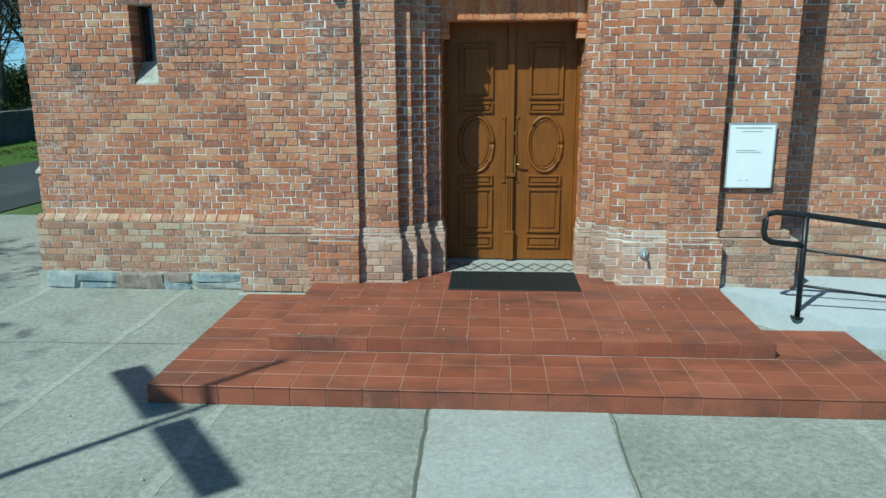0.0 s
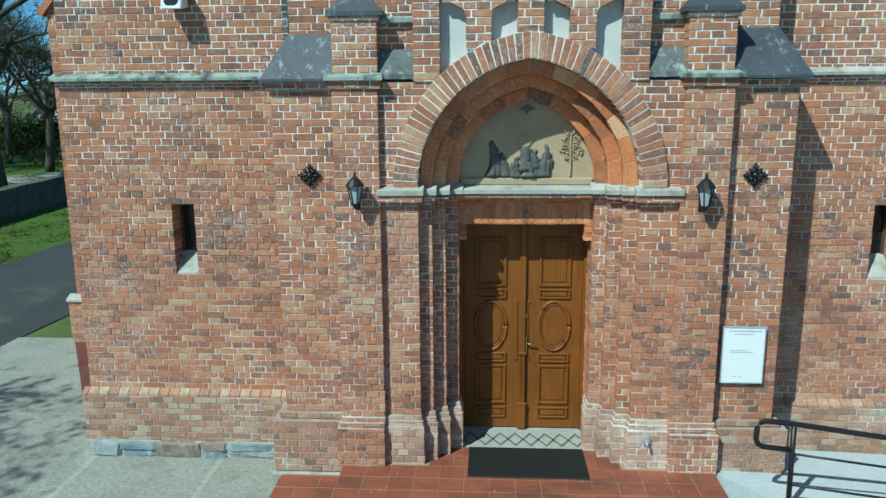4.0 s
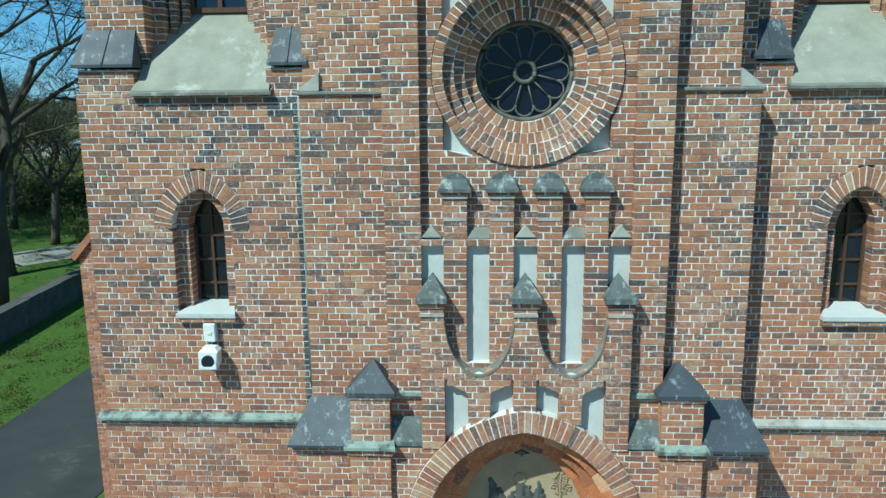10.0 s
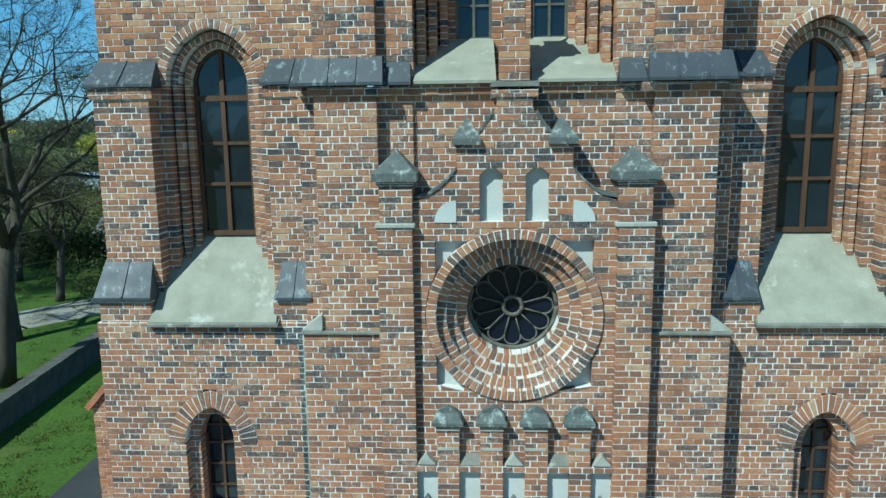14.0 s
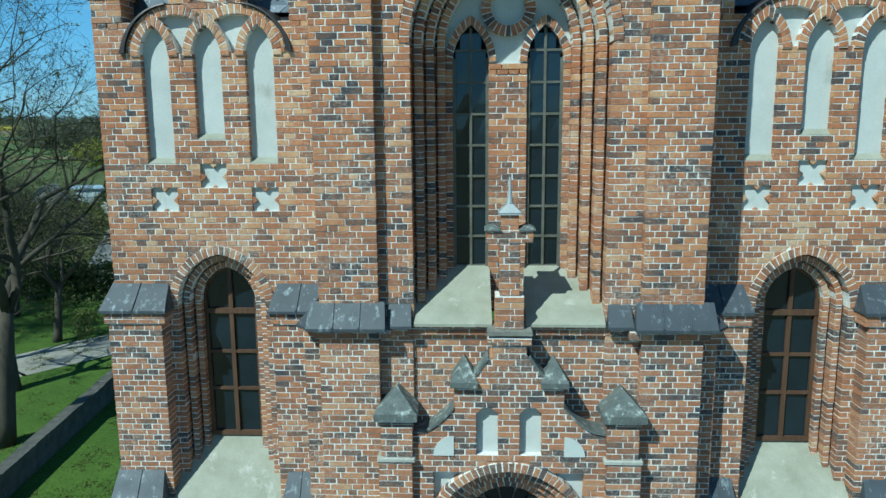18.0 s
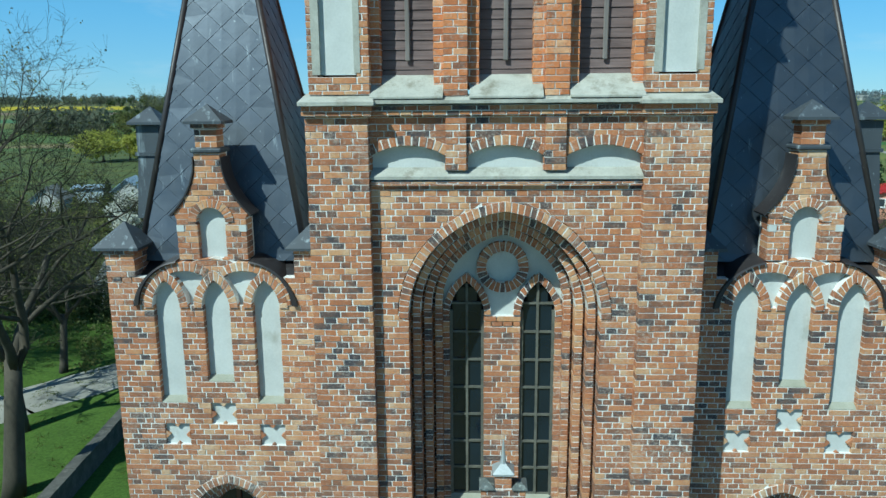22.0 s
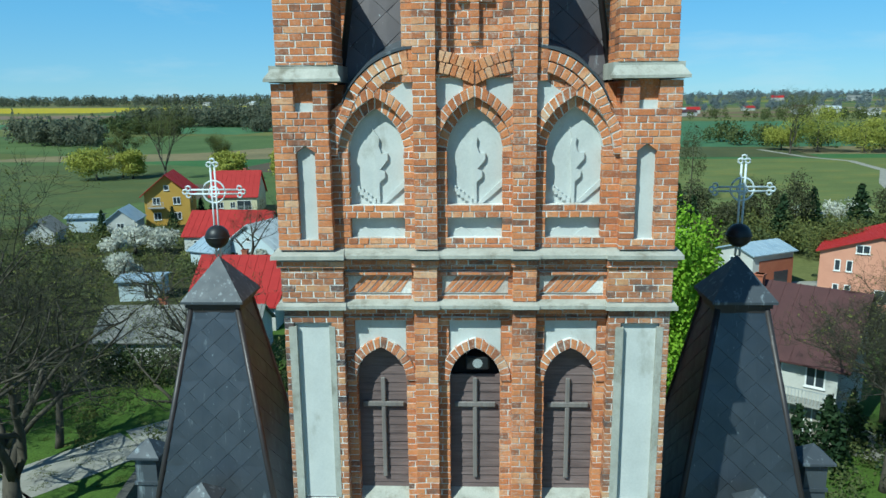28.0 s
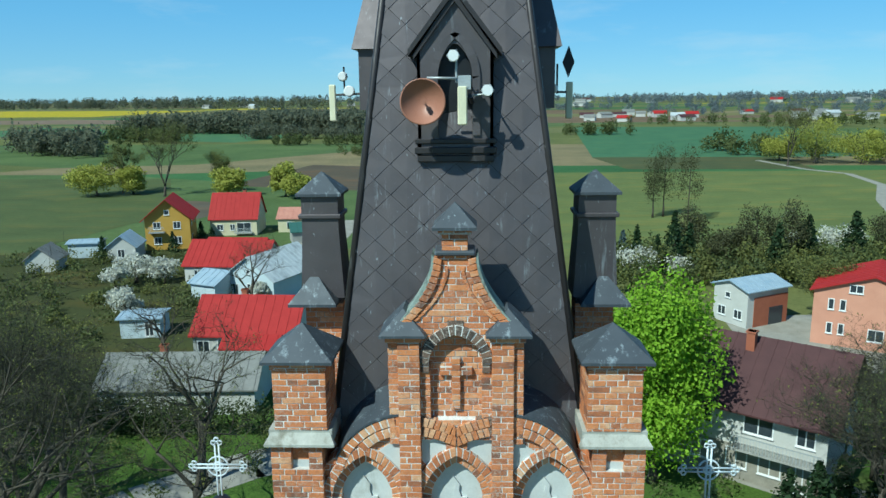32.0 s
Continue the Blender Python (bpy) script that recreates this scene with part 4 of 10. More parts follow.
w.lay(-0.52, 0.16, 4.42, 6.04, front_panel)
for cx in (-1.04, 0.0, 1.035):
    w.rect(cx - 0.155, cx + 0.155, -0.545, 0.2, 6.10, 6.16)
    w.rect(cx - 0.13, cx + 0.13, -0.52, 0.2, 6.04, 6.10)
w.finish(church, "red brick gable of the portal with a scalloped upper edge")
for xa, xb, za in ((-0.93, -0.61, 4.45), (0.61, 0.93, 4.45), (-0.42, -0.10, 4.70), (0.10, 0.42, 4.70)):
    part("niche_plaster", M().box(xa, xb, -0.405, -0.37, za, 5.3), MAT_PLASTER, church, "pale plaster of the slanted niche")
for s in (-1, 1):
    cop = M()
    pr = None
    for i in range(25):
        t = -1 + i / 12
        hw = 0.385 * t
        z = 5.92 - 0.59 * (1 - abs(t) ** 2) ** (1 / 1.7)
        p = (s * 0.515 + hw, z)
        if pr:
            cop.hexa([(pr[0], -0.53, pr[1] - 0.028), (p[0], -0.53, p[1] - 0.028), (p[0], -0.36, p[1] - 0.028), (pr[0], -0.36, pr[1] - 0.028),
                      (pr[0], -0.53, pr[1]), (p[0], -0.53, p[1]), (p[0], -0.36, p[1] + 0.02), (pr[0], -0.36, pr[1] + 0.02)])
        pr = p
    part("coping", cop, MAT_DARKLEDGE, church, "scalloped grey coping")
for cx in (-1.04, 0.0, 1.035):
    part("pillar_cap", M().cap(cx, -0.30, 0.172, 0.285, 6.225, 6.455, 0.06, -0.25), MAT_CAP, church, "grey stone pillar cap")
    part("pillar_band", M().box(cx - 0.135, cx + 0.135, -0.535, -0.36, 6.00, 6.03), MAT_STONE, church, "pale band under the cap")

# -- second row of pillars with white niches
w = Wall("pillar_wall")


def row2(z):
    a = [(-1.17, 1.17)]
    if z < 6.79:
        for s in (-1, 1):
            a = box_cut(a, *sp(s, 0.40, 0.65), 5.40, 7, z)
            a = box_cut(a, *sp(s, 0.91, 1.165), 5.8, 7, z)
        a = box_cut(a, -0.13, 0.13, 5.8, 7, z)
    elif z > 6.87:
        for s in (-1, 1):
            a = sub(a, *sp(s, 0.40, 0.645))
            a = sub(a, *sp(s, 0.90, 1.2))
        a = sub(a, -0.13, 0.13)
    return a


w.lay(-0.37, 0.13, 5.2, 7.36, row2)
for cx in (-0.78, -0.265, 0.25, 0.76):
    w.rect(cx - 0.145, cx + 0.145, -0.39, 0.13, 7.33, 7.375)
w.finish(church, "red brick pillars between tall niches")
part("niche_plaster", M().box(-1.166, 1.166, -0.285, -0.26, 5.3, 6.82), MAT_PLASTER, church, "white plaster at the back of the tall niches")
for cx in (-0.78, -0.265, 0.25, 0.76):
    hood = [(cx - 0.175, 7.405), (cx + 0.175, 7.405), (cx + 0.15, 7.49), (cx + 0.08, 7.555), (cx, 7.585), (cx - 0.08, 7.555), (cx - 0.15, 7.49)]
    hd = M().prism(hood, -0.35, -0.22).box(cx - 0.18, cx + 0.18, -0.43, -0.25, 7.37, 7.41)
    hd.hexa([(cx - 0.178, -0.428, 7.41), (cx + 0.178, -0.428, 7.41), (cx + 0.178, -0.3, 7.41), (cx - 0.178, -0.3, 7.41), (cx - 0.11, -0.34, 7.52), (cx + 0.11, -0.34, 7.52), (cx + 0.11, -0.3, 7.53), (cx - 0.11, -0.3, 7.53)])
    part("pillar_cap", hd, MAT_CAP, church, "rounded grey stone pillar cap")
    part("pillar_band", M().box(cx - 0.127, cx + 0.127, -0.378, -0.3, 7.05, 7.085), MAT_STONE, church, "pale band on the pillar")
    part("pillar_band", M().box(cx - 0.14, cx + 0.14, -0.392, -0.3, 7.30, 7.325), MAT_STONE, church, "pale band on the pillar")
for cx in (-1.04, 0.0, 1.035):
    tri = M().prism([(cx - 0.11, 6.87), (cx + 0.11, 6.87), (cx, 7.0)], -0.385, -0.26)
    part("niche_cap", tri, MAT_STONE, church, "small pale triangular niche cap")
for cx in (-0.52, 0.52):
    part("niche_cap", M().slope(cx - 0.125, cx + 0.125, -0.37, 6.86, -0.265, 6.97, 0, 0, 0.01), MAT_DARKLEDGE, church, "sloping grey niche cap")

# -- rose window wall
w = Wall("rose_wall", pick=lambda x, z: 9.5 < z < 11.0)


def rose_panel(z):
    if z < 10.04:
        h = 1.17
    elif z < 10.36:
        h = 0.66 + 0.5 * (1 - math.sqrt(max(0.0, (z - 10.04) / 0.32)))
    elif z < 10.64:
        h = 0.655
    elif z < 11.0:
        h = 0.23 + 0.42 * max(0.0, 1 - ((z - 10.64) / 0.36) ** 0.5)
    else:
        h = 0.20
    a = [(-h, h)]
    d = z - CZ
    sq = 7.775 < z < 9.55
    if sq:
        a = sub(a, -0.905, 0.905)
    if abs(d) < 1.03:
        r = math.sqrt(1.03 ** 2 - d * d)
        a = sub(a, -r, r)
    for s in (-1, 1):
        if 9.78 < z < 10.41:
            hw = 0.13 if z < 10.33 else 0.13 * (10.41 - z) / 0.08
            a = sub(a, s * 0.26 - hw, s * 0.26 + hw)
    return a


w.lay(-0.27, 0.33, 6.8, 11.22, rose_panel)
w.rect(-0.26, 0.26, -0.30, 0.3, 11.16, 11.24)
w.circle(0, CZ, 0.905, 1.025, -0.30, 0.3, 80)
w.bricks.box(-0.35, 0.35, -0.262, -0.05, CZ + 0.99, CZ + 1.06)
w.bricks.box(-0.35, 0.35, -0.262, -0.05, CZ - 1.06, CZ - 0.99)
w.finish(church, "red brick wall round the rose window with a stepped gable")
w = Wall("rose_ring")
for r, y in ((0.79, -0.20), (0.675, -0.09), (0.555, 0.02)):
    w.circle(0, CZ, r, r + 0.125, y, 0.3, round(2 * math.pi * r / 0.075))
w.finish(church, "stepped brick rings of the rose window")
for sx in (-1, 1):
    for sz in (-1, 1):
        pts = [(sx * 0.93, CZ + sz * 0.93)]
        for i in range(9):
            t = math.radians(8 + 74 * i / 8)
            pts.append((sx * 1.0 * math.cos(t), CZ + sz * 1.0 * math.sin(t)))
        part("niche_plaster", M().prism(pts, -0.165, -0.15), MAT_PLASTER, church, "white plaster spandrel of the rose window")
for s in (-1, 1):
    part("niche_plaster", M().box(s * 0.26 - 0.15, s * 0.26 + 0.15, -0.17, -0.14, 9.75, 10.45), MAT_PLASTER, church, "white plaster of the gable niche")
for s in (-1, 1):
    part("niche_plaster", M().prism([(s * 0.66, 9.77)] + [(s * (0.66 + 0.25 * math.cos(math.radians(9 * i))), 9.77 + 0.25 * math.sin(math.radians(9 * i))) for i in range(11)], -0.283, -0.26), MAT_PLASTER, church, "quarter-round plaster field of the gable")
for s in (-1, 1):
    part("gable_cap", M().cap(s * 0.535, -0.05, 0.162, 0.29, 10.715, 10.96, 0.07, 0.05), MAT_CAP, church, "grey stone gable cap")
    cop = M()
    pr = None
    for i in range(13):
        z = 10.04 + 0.32 * i / 12
        h = 0.66 + 0.5 * (1 - math.sqrt((z - 10.04) / 0.32))
        if pr:
            cop.hexa([(s * pr[0], -0.29, pr[1]), (s * h, -0.29, z), (s * h, 0.05, z), (s * pr[0], 0.05, pr[1]),
                      (s * (pr[0] + 0.0), -0.29, pr[1] + 0.035), (s * h, -0.29, z + 0.035), (s * h, 0.05, z + 0.035), (s * pr[0], 0.05, pr[1] + 0.035)])
        pr = (h, z)
    part("coping", cop, MAT_CAP, church, "curved grey coping of the gable")
    cop = M()
    pr = None
    for i in range(11):
        z = 10.64 + 0.36 * i / 10
        h = 0.23 + 0.42 * max(0.0, 1 - ((z - 10.64) / 0.36) ** 0.5)
        if pr:
            cop.hexa([(s * pr[0], -0.28, pr[1]), (s * h, -0.28, z), (s * h, 0.05, z), (s * pr[0], 0.05, pr[1]),
                      (s * (pr[0] + 0.02), -0.28, pr[1] + 0.02), (s * (h + 0.02), -0.28, z + 0.02), (s * (h + 0.02), 0.05, z + 0.02), (s * (pr[0] + 0.02), 0.05, pr[1] + 0.02)])
        pr = (h, z)
    part("coping", cop, MAT_CAP, church, "curved grey coping of the upper gable")

# rose window: glass, tracery of twelve petals and a hub
rose = new("window")
rose.parent = church
tagged(rose, "round rose window with twelve petals and dark stained glass")
part("pane", M().lathe([(0.56, 0), (0.56, 0.01)], (0, 0.28, CZ), 48, "y"), MAT_ROSEGLASS, rose)
tra = M()
for i in range(12):
    a = 2 * math.pi * (i + 0.5) / 12
    tra.tube([(0.14 * math.cos(a), 0.25, CZ + 0.14 * math.sin(a)), (0.40 * math.cos(a), 0.25, CZ + 0.40 * math.sin(a))], 0.010, 6)
    m = 2 * math.pi * i / 12
    c = (0.395 * math.cos(m), 0.395 * math.sin(m))
    arc = []
    for k in range(13):
        t = m - math.radians(105) + math.radians(210) * k / 12
        arc.append((c[0] + 0.102 * math.cos(t), 0.25, CZ + c[1] + 0.102 * math.sin(t)))
    tra.tube(arc, 0.012, 6)
part("tracery", tra, MAT_GREYFRAME, rose, "", True)
hub = M()
hub.tube([(0.115 * math.cos(2 * math.pi * i / 32), 0.24, CZ + 0.115 * math.sin(2 * math.pi * i / 32)) for i in range(33)], 0.026, 8)
part("hub", hub, MAT_GREYFRAME, rose, "", True)
rim = M().tube([(0.535 * math.cos(2 * math.pi * i / 48), 0.25, CZ + 0.535 * math.sin(2 * math.pi * i / 48)) for i in range(49)], 0.03, 6)
part("rim", rim, MAT_GREYFRAME, rose, "", True)

# -- wall behind the gable, piers and outer strips
w = Wall("stained_course")                               # dark run-off below the sheet metal cover
w.fired = MAT_STAINED
w.rect(-2.655, -2.50, 0.122, 0.2, 4.62, 8.38)
w.rect(-2.95, -2.50, 0.124, 0.2, 8.20, 8.42)
w.finish(church, "bricks stained dark blue by run-off from the metal")
w = Wall("tower_wall_low", pick=lambda x, z: 6.0 < z < 8.2)
w.rect(-1.2, 1.2, 0.03, 0.3, 9.5, 11.25)
w.rect(-1.6, 1.6, -0.03, 0.3, 11.2, 11.32)
for s in (-1, 1):
    w.rect(*sp(s, 1.155, 1.56), -0.34, 0.5, 4.38, 5.02)
    w.rect(*sp(s, 1.155, 1.56), -0.37, 0.5, 5.02, 9.72)
    w.rect(*sp(s, 1.15, 1.53), -0.355, 0.4, 9.78, 10.20)
    w.rect(*sp(s, 1.13, 1.56), -0.375, 0.4, 10.20, 10.26)
    w.rect(*sp(s, 1.15, 1.56), -0.02, 0.3, 10.2, 11.3)
    w.rect(*sp(s, 1.55, 2.50), -0.20, 0.6, 4.5, 8.42)
    w.rect(*sp(s, 1.55, 2.27), -0.17, 0.6, 8.44, 11.22)
    w.rect(*sp(s, 2.27, 2.52), 0.12, 0.4, 8.42, 11.22)
    w.rect(*sp(s, 1.40, 2.33), -0.22, 0.4, 11.2, 11.30)
    w.rect(*sp(s, 1.20, 1.42), -0.10, 0.4, 11.2, 11.30)
w.finish(church, "red brick buttressed wall of the tower")
for s in (-1, 1):
    part("pier_cap", M().cap(s * 1.345, -0.15, 0.255, 0.27, 10.34, 10.60, 0.09, 0.0), MAT_CAP, church, "grey stone pyramid cap of the pier")
    part("pier_band", M().box(*sp(s, 1.12, 1.58), -0.39, -0.1, 9.72, 9.775, 0.01), MAT_STONE, church, "pale band round the pier")
    part("strip_ledge", M().slope(*sp(s, 1.13, 1.56), -0.52, 4.50, -0.36, 4.75, 0, 0, 0.05), MAT_CAP, church, "sloping stone weathering above the impost pier")
    part("strip_ledge", M().box(*sp(s, 1.17, 1.53), -0.40, -0.30, 5.0, 5.07, 0.012), MAT_LEDGE, church, "narrow green ledge")
    part("buttress_ledge", M().box(*sp(s, 1.56, 2.52), -0.235, 0.0, 8.42, 8.465, 0.012), MAT_DARKLEDGE, church, "dark drip ledge across the buttress")
    p = [(s * 2.27, -0.21, 8.47), (s * 2.52, -0.21, 8.47), (s * 2.52, 0.2, 8.47), (s * 2.27, 0.2, 8.47), (s * 2.265, -0.21, 8.66), (s * 2.275, -0.21, 8.66), (s * 2.275, 0.2, 8.66), (s * 2.265, 0.2, 8.66)]
    part("buttress_ledge", M().hexa(p), MAT_STONE, church, "pale triangular weathering of the buttress")
    part("tower_cover", seams(M().slope(*sp(s, 1.46, 2.40), -0.30, 11.35, -0.12, 11.64, 0.02, 0.02, 0.035), *sp(s, 1.46, 2.40), -0.30, 11.35, -0.12, 11.64, 3), MAT_SLATE, church, "grey sheet metal cover of the tower ledge")
    part("tower_cover", M().slope(*sp(s, 1.16, 1.46), -0.18, 11.35, 0.02, 11.60, 0.02, 0.02, 0.035), MAT_SLATE, church, "grey sheet metal cover of the tower ledge")
    p = [(s * 2.38, -0.29, 11.32), (s * 2.56, -0.1, 11.32), (s * 2.56, 0.5, 11.32), (s * 2.3, 0.5, 11.32), (s * 2.38, -0.29, 11.35), (s * 2.56, -0.1, 11.35), (s * 2.30, 0.5, 11.66), (s * 2.30, -0.12, 11.64)]
    part("tower_cover", M().hexa(p), MAT_SLATE, church, "folded corner of the sheet metal cover")

# -- tower shaft with the great window
w = Wall("tower_wall", pick=lambda x, z: 12.5 < z < 15.0)
GS, GR = 14.62, 1.29
for s in (-1, 1):
    w.rect(*sp(s, 1.55, 2.265), -0.13, 4.3, 11.5, 17.06)


def great_panel(z):
    a = [(-1.56, 1.56)]
    if z > GS:
        a = pointed_cut(a, 0, 1.27, 0, GS, 1.415, z)
    return pointed_cut(a, 0, 1.14, 0, GS, GR, z)


w.lay(0.0, 0.4, 11.3, 16.22, great_panel)
w.ring(0, GS, 1.14, GR, 0.125, -0.012, 0.3)
w.finish(church, "red brick tower shaft")
w = Wall("great_window_jamb")
cc = (GR * GR - 1.14 ** 2) / (2 * 1.14)
prev = 1.14
for i in range(1, 4):
    hw = 1.14 - 0.125 * i
    y = 0.19 * i
    r = math.sqrt((hw + cc) ** 2 - cc ** 2)
    for s in (-1, 1):
        w.rect(*sp(s, hw, prev - 0.028), y, 0.45, 11.4, GS)
        w.rect(*sp(s, prev - 0.04, prev + 0.05), y + 0.075, 0.3, 11.4, GS)
    w.ring(0, GS, hw, r, 0.098, y, 0.3)
    w.ring(0, GS, hw + 0.06, math.sqrt((hw + 0.06 + cc) ** 2 - cc ** 2), 0.10, y + 0.075, 0.2)
    prev = hw
GW = 0.72
inner = 0.765
ir = math.sqrt((inner + cc) ** 2 - cc ** 2)


def window_wall(z):
    o = arch_half(inner + 0.02, ir + 0.02, z - GS)
    if o is None:
        return []
    a = [(-o, o)]
    for s in (-1, 1):
        if z < 11.7:
            continue
        if z > 14.42:
            a = pointed_cut(a, s * 0.458, 0.30, 0, 14.45, 0.56, z)
        a = pointed_cut(a, s * 0.458, 0.222, 0, 14.45, 0.45, z)
    if z > 14.42:
        a = [] if z > 14.62 else sub(a, -0.2, 0.2)
    return a


w.lay(GW, 0.2, 11.3, 15.0, window_wall)
for s in (-1, 1):
    w.ring(s * 0.458, 14.45, 0.222, 0.45, 0.095, GW - 0.02, 0.2)
w.circle(0, 15.09, 0.205, 0.335, GW - 0.02, 0.2, 26)
w.rect(-0.23, 0.23, GW, 0.2, 14.30, 14.42)
w.finish(church, "stepped brick jambs and tracery of the great window")
for s in (-1, 1):
    cx = s * 0.458
    wi = new("window")
    wi.parent = church
    tagged(wi, "tall lancet window with small dark panes")
    n = 12
    arc = [(cx - 0.222, 11.85)] + [(cx - (arch_half(0.222, 0.45, 0.45 * i / n) or 0), 14.45 + 0.45 * i / n) for i in range(n + 1)]
    arc += [(2 * cx - x, z) for x, z in arc[::-1]]
    # black sheet painted as the unlit inside behind the lancet
    part("unlit_backing", M().prism(arc, GW + 0.13, GW + 0.14), MAT_DARK, wi)
    fr = M().box(cx - 0.016, cx + 0.016, GW + 0.05, GW + 0.09, 11.85, 14.86)
    for q in (-1, 1):
        fr.box(cx + q * 0.185, cx + q * 0.226, GW + 0.04, GW + 0.1, 11.85, 14.5)
    zz = 11.90
    while zz < 14.8:
        fr.box(cx - 0.205, cx + 0.205, GW + 0.055, GW + 0.09, zz - 0.014, zz + 0.014)
        zz += 0.385
    part("frame", fr, MAT_GREYFRAME, wi)
    zz = 11.90
    while zz < 14.75:
        z1 = min(zz + 0.371, 14.80)
        for q in (-1, 1):
            x0, x1 = sorted((cx + q * 0.016, cx + q * 0.187))
            if zz > 14.4:
                x0, x1 = sorted((cx + q * 0.016, cx + q * 0.13))
            tilt = rng.uniform(-0.006, 0.006)
            part("pane", M().hexa([(x0, GW + 0.08, zz + 0.014), (x1, GW + 0.08 + tilt, zz + 0.014), (x1, GW + 0.085 + tilt, zz + 0.014), (x0, GW + 0.085, zz + 0.014), (x0, GW + 0.08 + tilt, z1), (x1, GW + 0.08, z1), (x1, GW + 0.085, z1), (x0, GW + 0.085 + tilt, z1)]), MAT_GLASS, wi)
        zz += 0.385
    part("window_sill", M().slope(*sp(s, 0.20, 1.14), -0.10, 11.36, GW + 0.05, 11.90, *((0.0, 0.02) if s < 0 else (0.02, 0.0)), 0.035), MAT_SILL, church, "broad sloping mossy window sill")
# finial cross in front of the great window
w = Wall("finial_pillar")
w.rect(-0.17, 0.17, -0.22, 0.32, 11.34, 11.72)
w.rect(-0.12, 0.12, -0.18, 0.24, 11.72, 12.36)
w.rect(-0.27, 0.27, -0.185, 0.24, 12.36, 12.50)
w.rect(-0.10, 0.10, -0.17, 0.2, 12.50, 12.68)
w.finish(church, "small brick pillar with a cross finial")
part("finial_ledge", M().slope(-0.265, 0.265, -0.30, 11.325, 0.05, 11.36, 0.02, 0.02, 0.05), MAT_DARKLEDGE, church, "dark weathered ledge under the finial pillar")
for s in (-1, 1):
    part("finial_roof", M().cap(s * 0.20, -0.065, 0.095, 0.15, 12.515, 12.575, 0.015), MAT_CAP, church, "small grey sheet roof on the finial's arm")
fin = M().box(-0.13, 0.13, -0.20, 0.06, 12.68, 12.70).cap(0, -0.07, 0.135, 0.135, 12.705, 12.83, 0.0).tube([(0, -0.07, 12.80), (0, -0.07, 12.90), (0, -0.07, 13.11)], 0.042, 8, 0.008)
part("finial_top", fin, MAT_GALV, church, "small metal roof with a spike")

# -- segmental frieze under the cornice
w = Wall("frieze_wall")


def frieze(z):
    a = [(-1.56, 1.56)]
    for x0, x1 in ((-1.54, -0.69), (-0.43, 0.43), (0.70, 1.54)):
        cx, hw = (x0 + x1) / 2, (x1 - x0) / 2
        d = z - 16.56
        if d < 0:
            a = sub(a, x0, x1)
        elif d < 0.235:
            r = hw * math.sqrt(1 - d / 0.235)
            a = sub(a, cx - r, cx + r)
    return a


w.lay(0.0, 0.4, 16.385, 17.06, frieze)
for x0, x1 in ((-1.54, -0.69), (-0.43, 0.43), (0.70, 1.54)):
    cx, hw = (x0 + x1) / 2, (x1 - x0) / 2
    r = (hw * hw + 0.115 ** 2) / (2 * 0.115)
    t = math.asin(hw / r)
    w.circle(cx, 16.675 - r, r, r + 0.12, -0.008, 0.2, 11, math.pi / 2 - t, math.pi / 2 + t)
for s in (-1, 1):
    w.rect(*sp(s, 0.445, 0.68), -0.05, 0.1, 16.385, 17.02)
w.rect(-1.55, 1.55, -0.05, 0.3, 16.22, 16.27)
w.finish(church, "brick frieze with segmental niches")
for xa, xb in ((-1.545, -0.66), (-0.45, 0.45), (0.67, 1.545)):
    part("niche_plaster", M().box(xa, xb, 0.10, 0.12, 16.3, 16.75), MAT_PLASTER, church, "white plaster of the frieze niche")
part("frieze_sill", M().slope(-1.555, 1.555, -0.07, 16.33, 0.10, 16.42, 0, 0, 0.035), MAT_STONE, church, "sloping ledge of the frieze")
w = Wall("cornice_course")
w.rect(-1.5, 1.5, -0.075, 0.5, 17.02, 17.13)
w.rect(-2.285, -1.5, -0.20, 0.5, 17.02, 17.13).rect(1.5, 2.285, -0.20, 0.5, 17.02, 17.13)
w.finish(church, "dark brick course of the cornice")
cor = M().slope(-1.47, 1.47, -0.15, 17.185, 0.0, 17.25, 0.0, 0.0, 0.035)
cor.slope(-2.31, -1.46, -0.27, 17.175, 0.0, 17.27, 0.05, 0.05, 0.04).slope(1.46, 2.31, -0.27, 17.175, 0.0, 17.27, 0.05, 0.05, 0.04)
cor.box(-1.47, 1.47, -0.005, 0.45, 17.12, 17.252)
part("cornice", cor, MAT_STONE, church, "weathered pale cornice of the belfry")


def slab(m, spans, z0, z1, n, y0, y1):
    """A thin sheet over spans(z), in n layers."""
    for i in range(n):
        zb, zt = z0 + (z1 - z0) * i / n, z0 + (z1 - z0) * (i + 1) / n
        e = (zt - zb) * 0.02
        sb, st = spans(zb + e), spans(zt - e)
        if len(sb) != len(st):
            sb = st = spans((zb + zt) / 2)
        for (a0, b0), (a1, b1) in zip(sb, st):
            m.hexa([(a0, y0, zb), (b0, y0, zb), (b0, y1, zb), (a0, y1, zb), (a1, y0, zt), (b1, y0, zt), (b1, y1, zt), (a1, y1, zt)])
    return m


def spandrel(z):
    o = arch_half(inner, ir, z - GS)
    if o is None:
        return []
    a = [(-o, o)]
    for s in (-1, 1):
        a = pointed_cut(a, s * 0.458, 0.25, 0, 14.45, 0.50, z)
    return a


part("niche_plaster", slab(M(), spandrel, 14.40, GS + ir, 24, GW + 0.06, GW + 0.07), MAT_PLASTER, church, "plaster spandrels of the great window")

# -- side bays above the aisle: window, gable and spire, the same on both sides
GX = 3.71


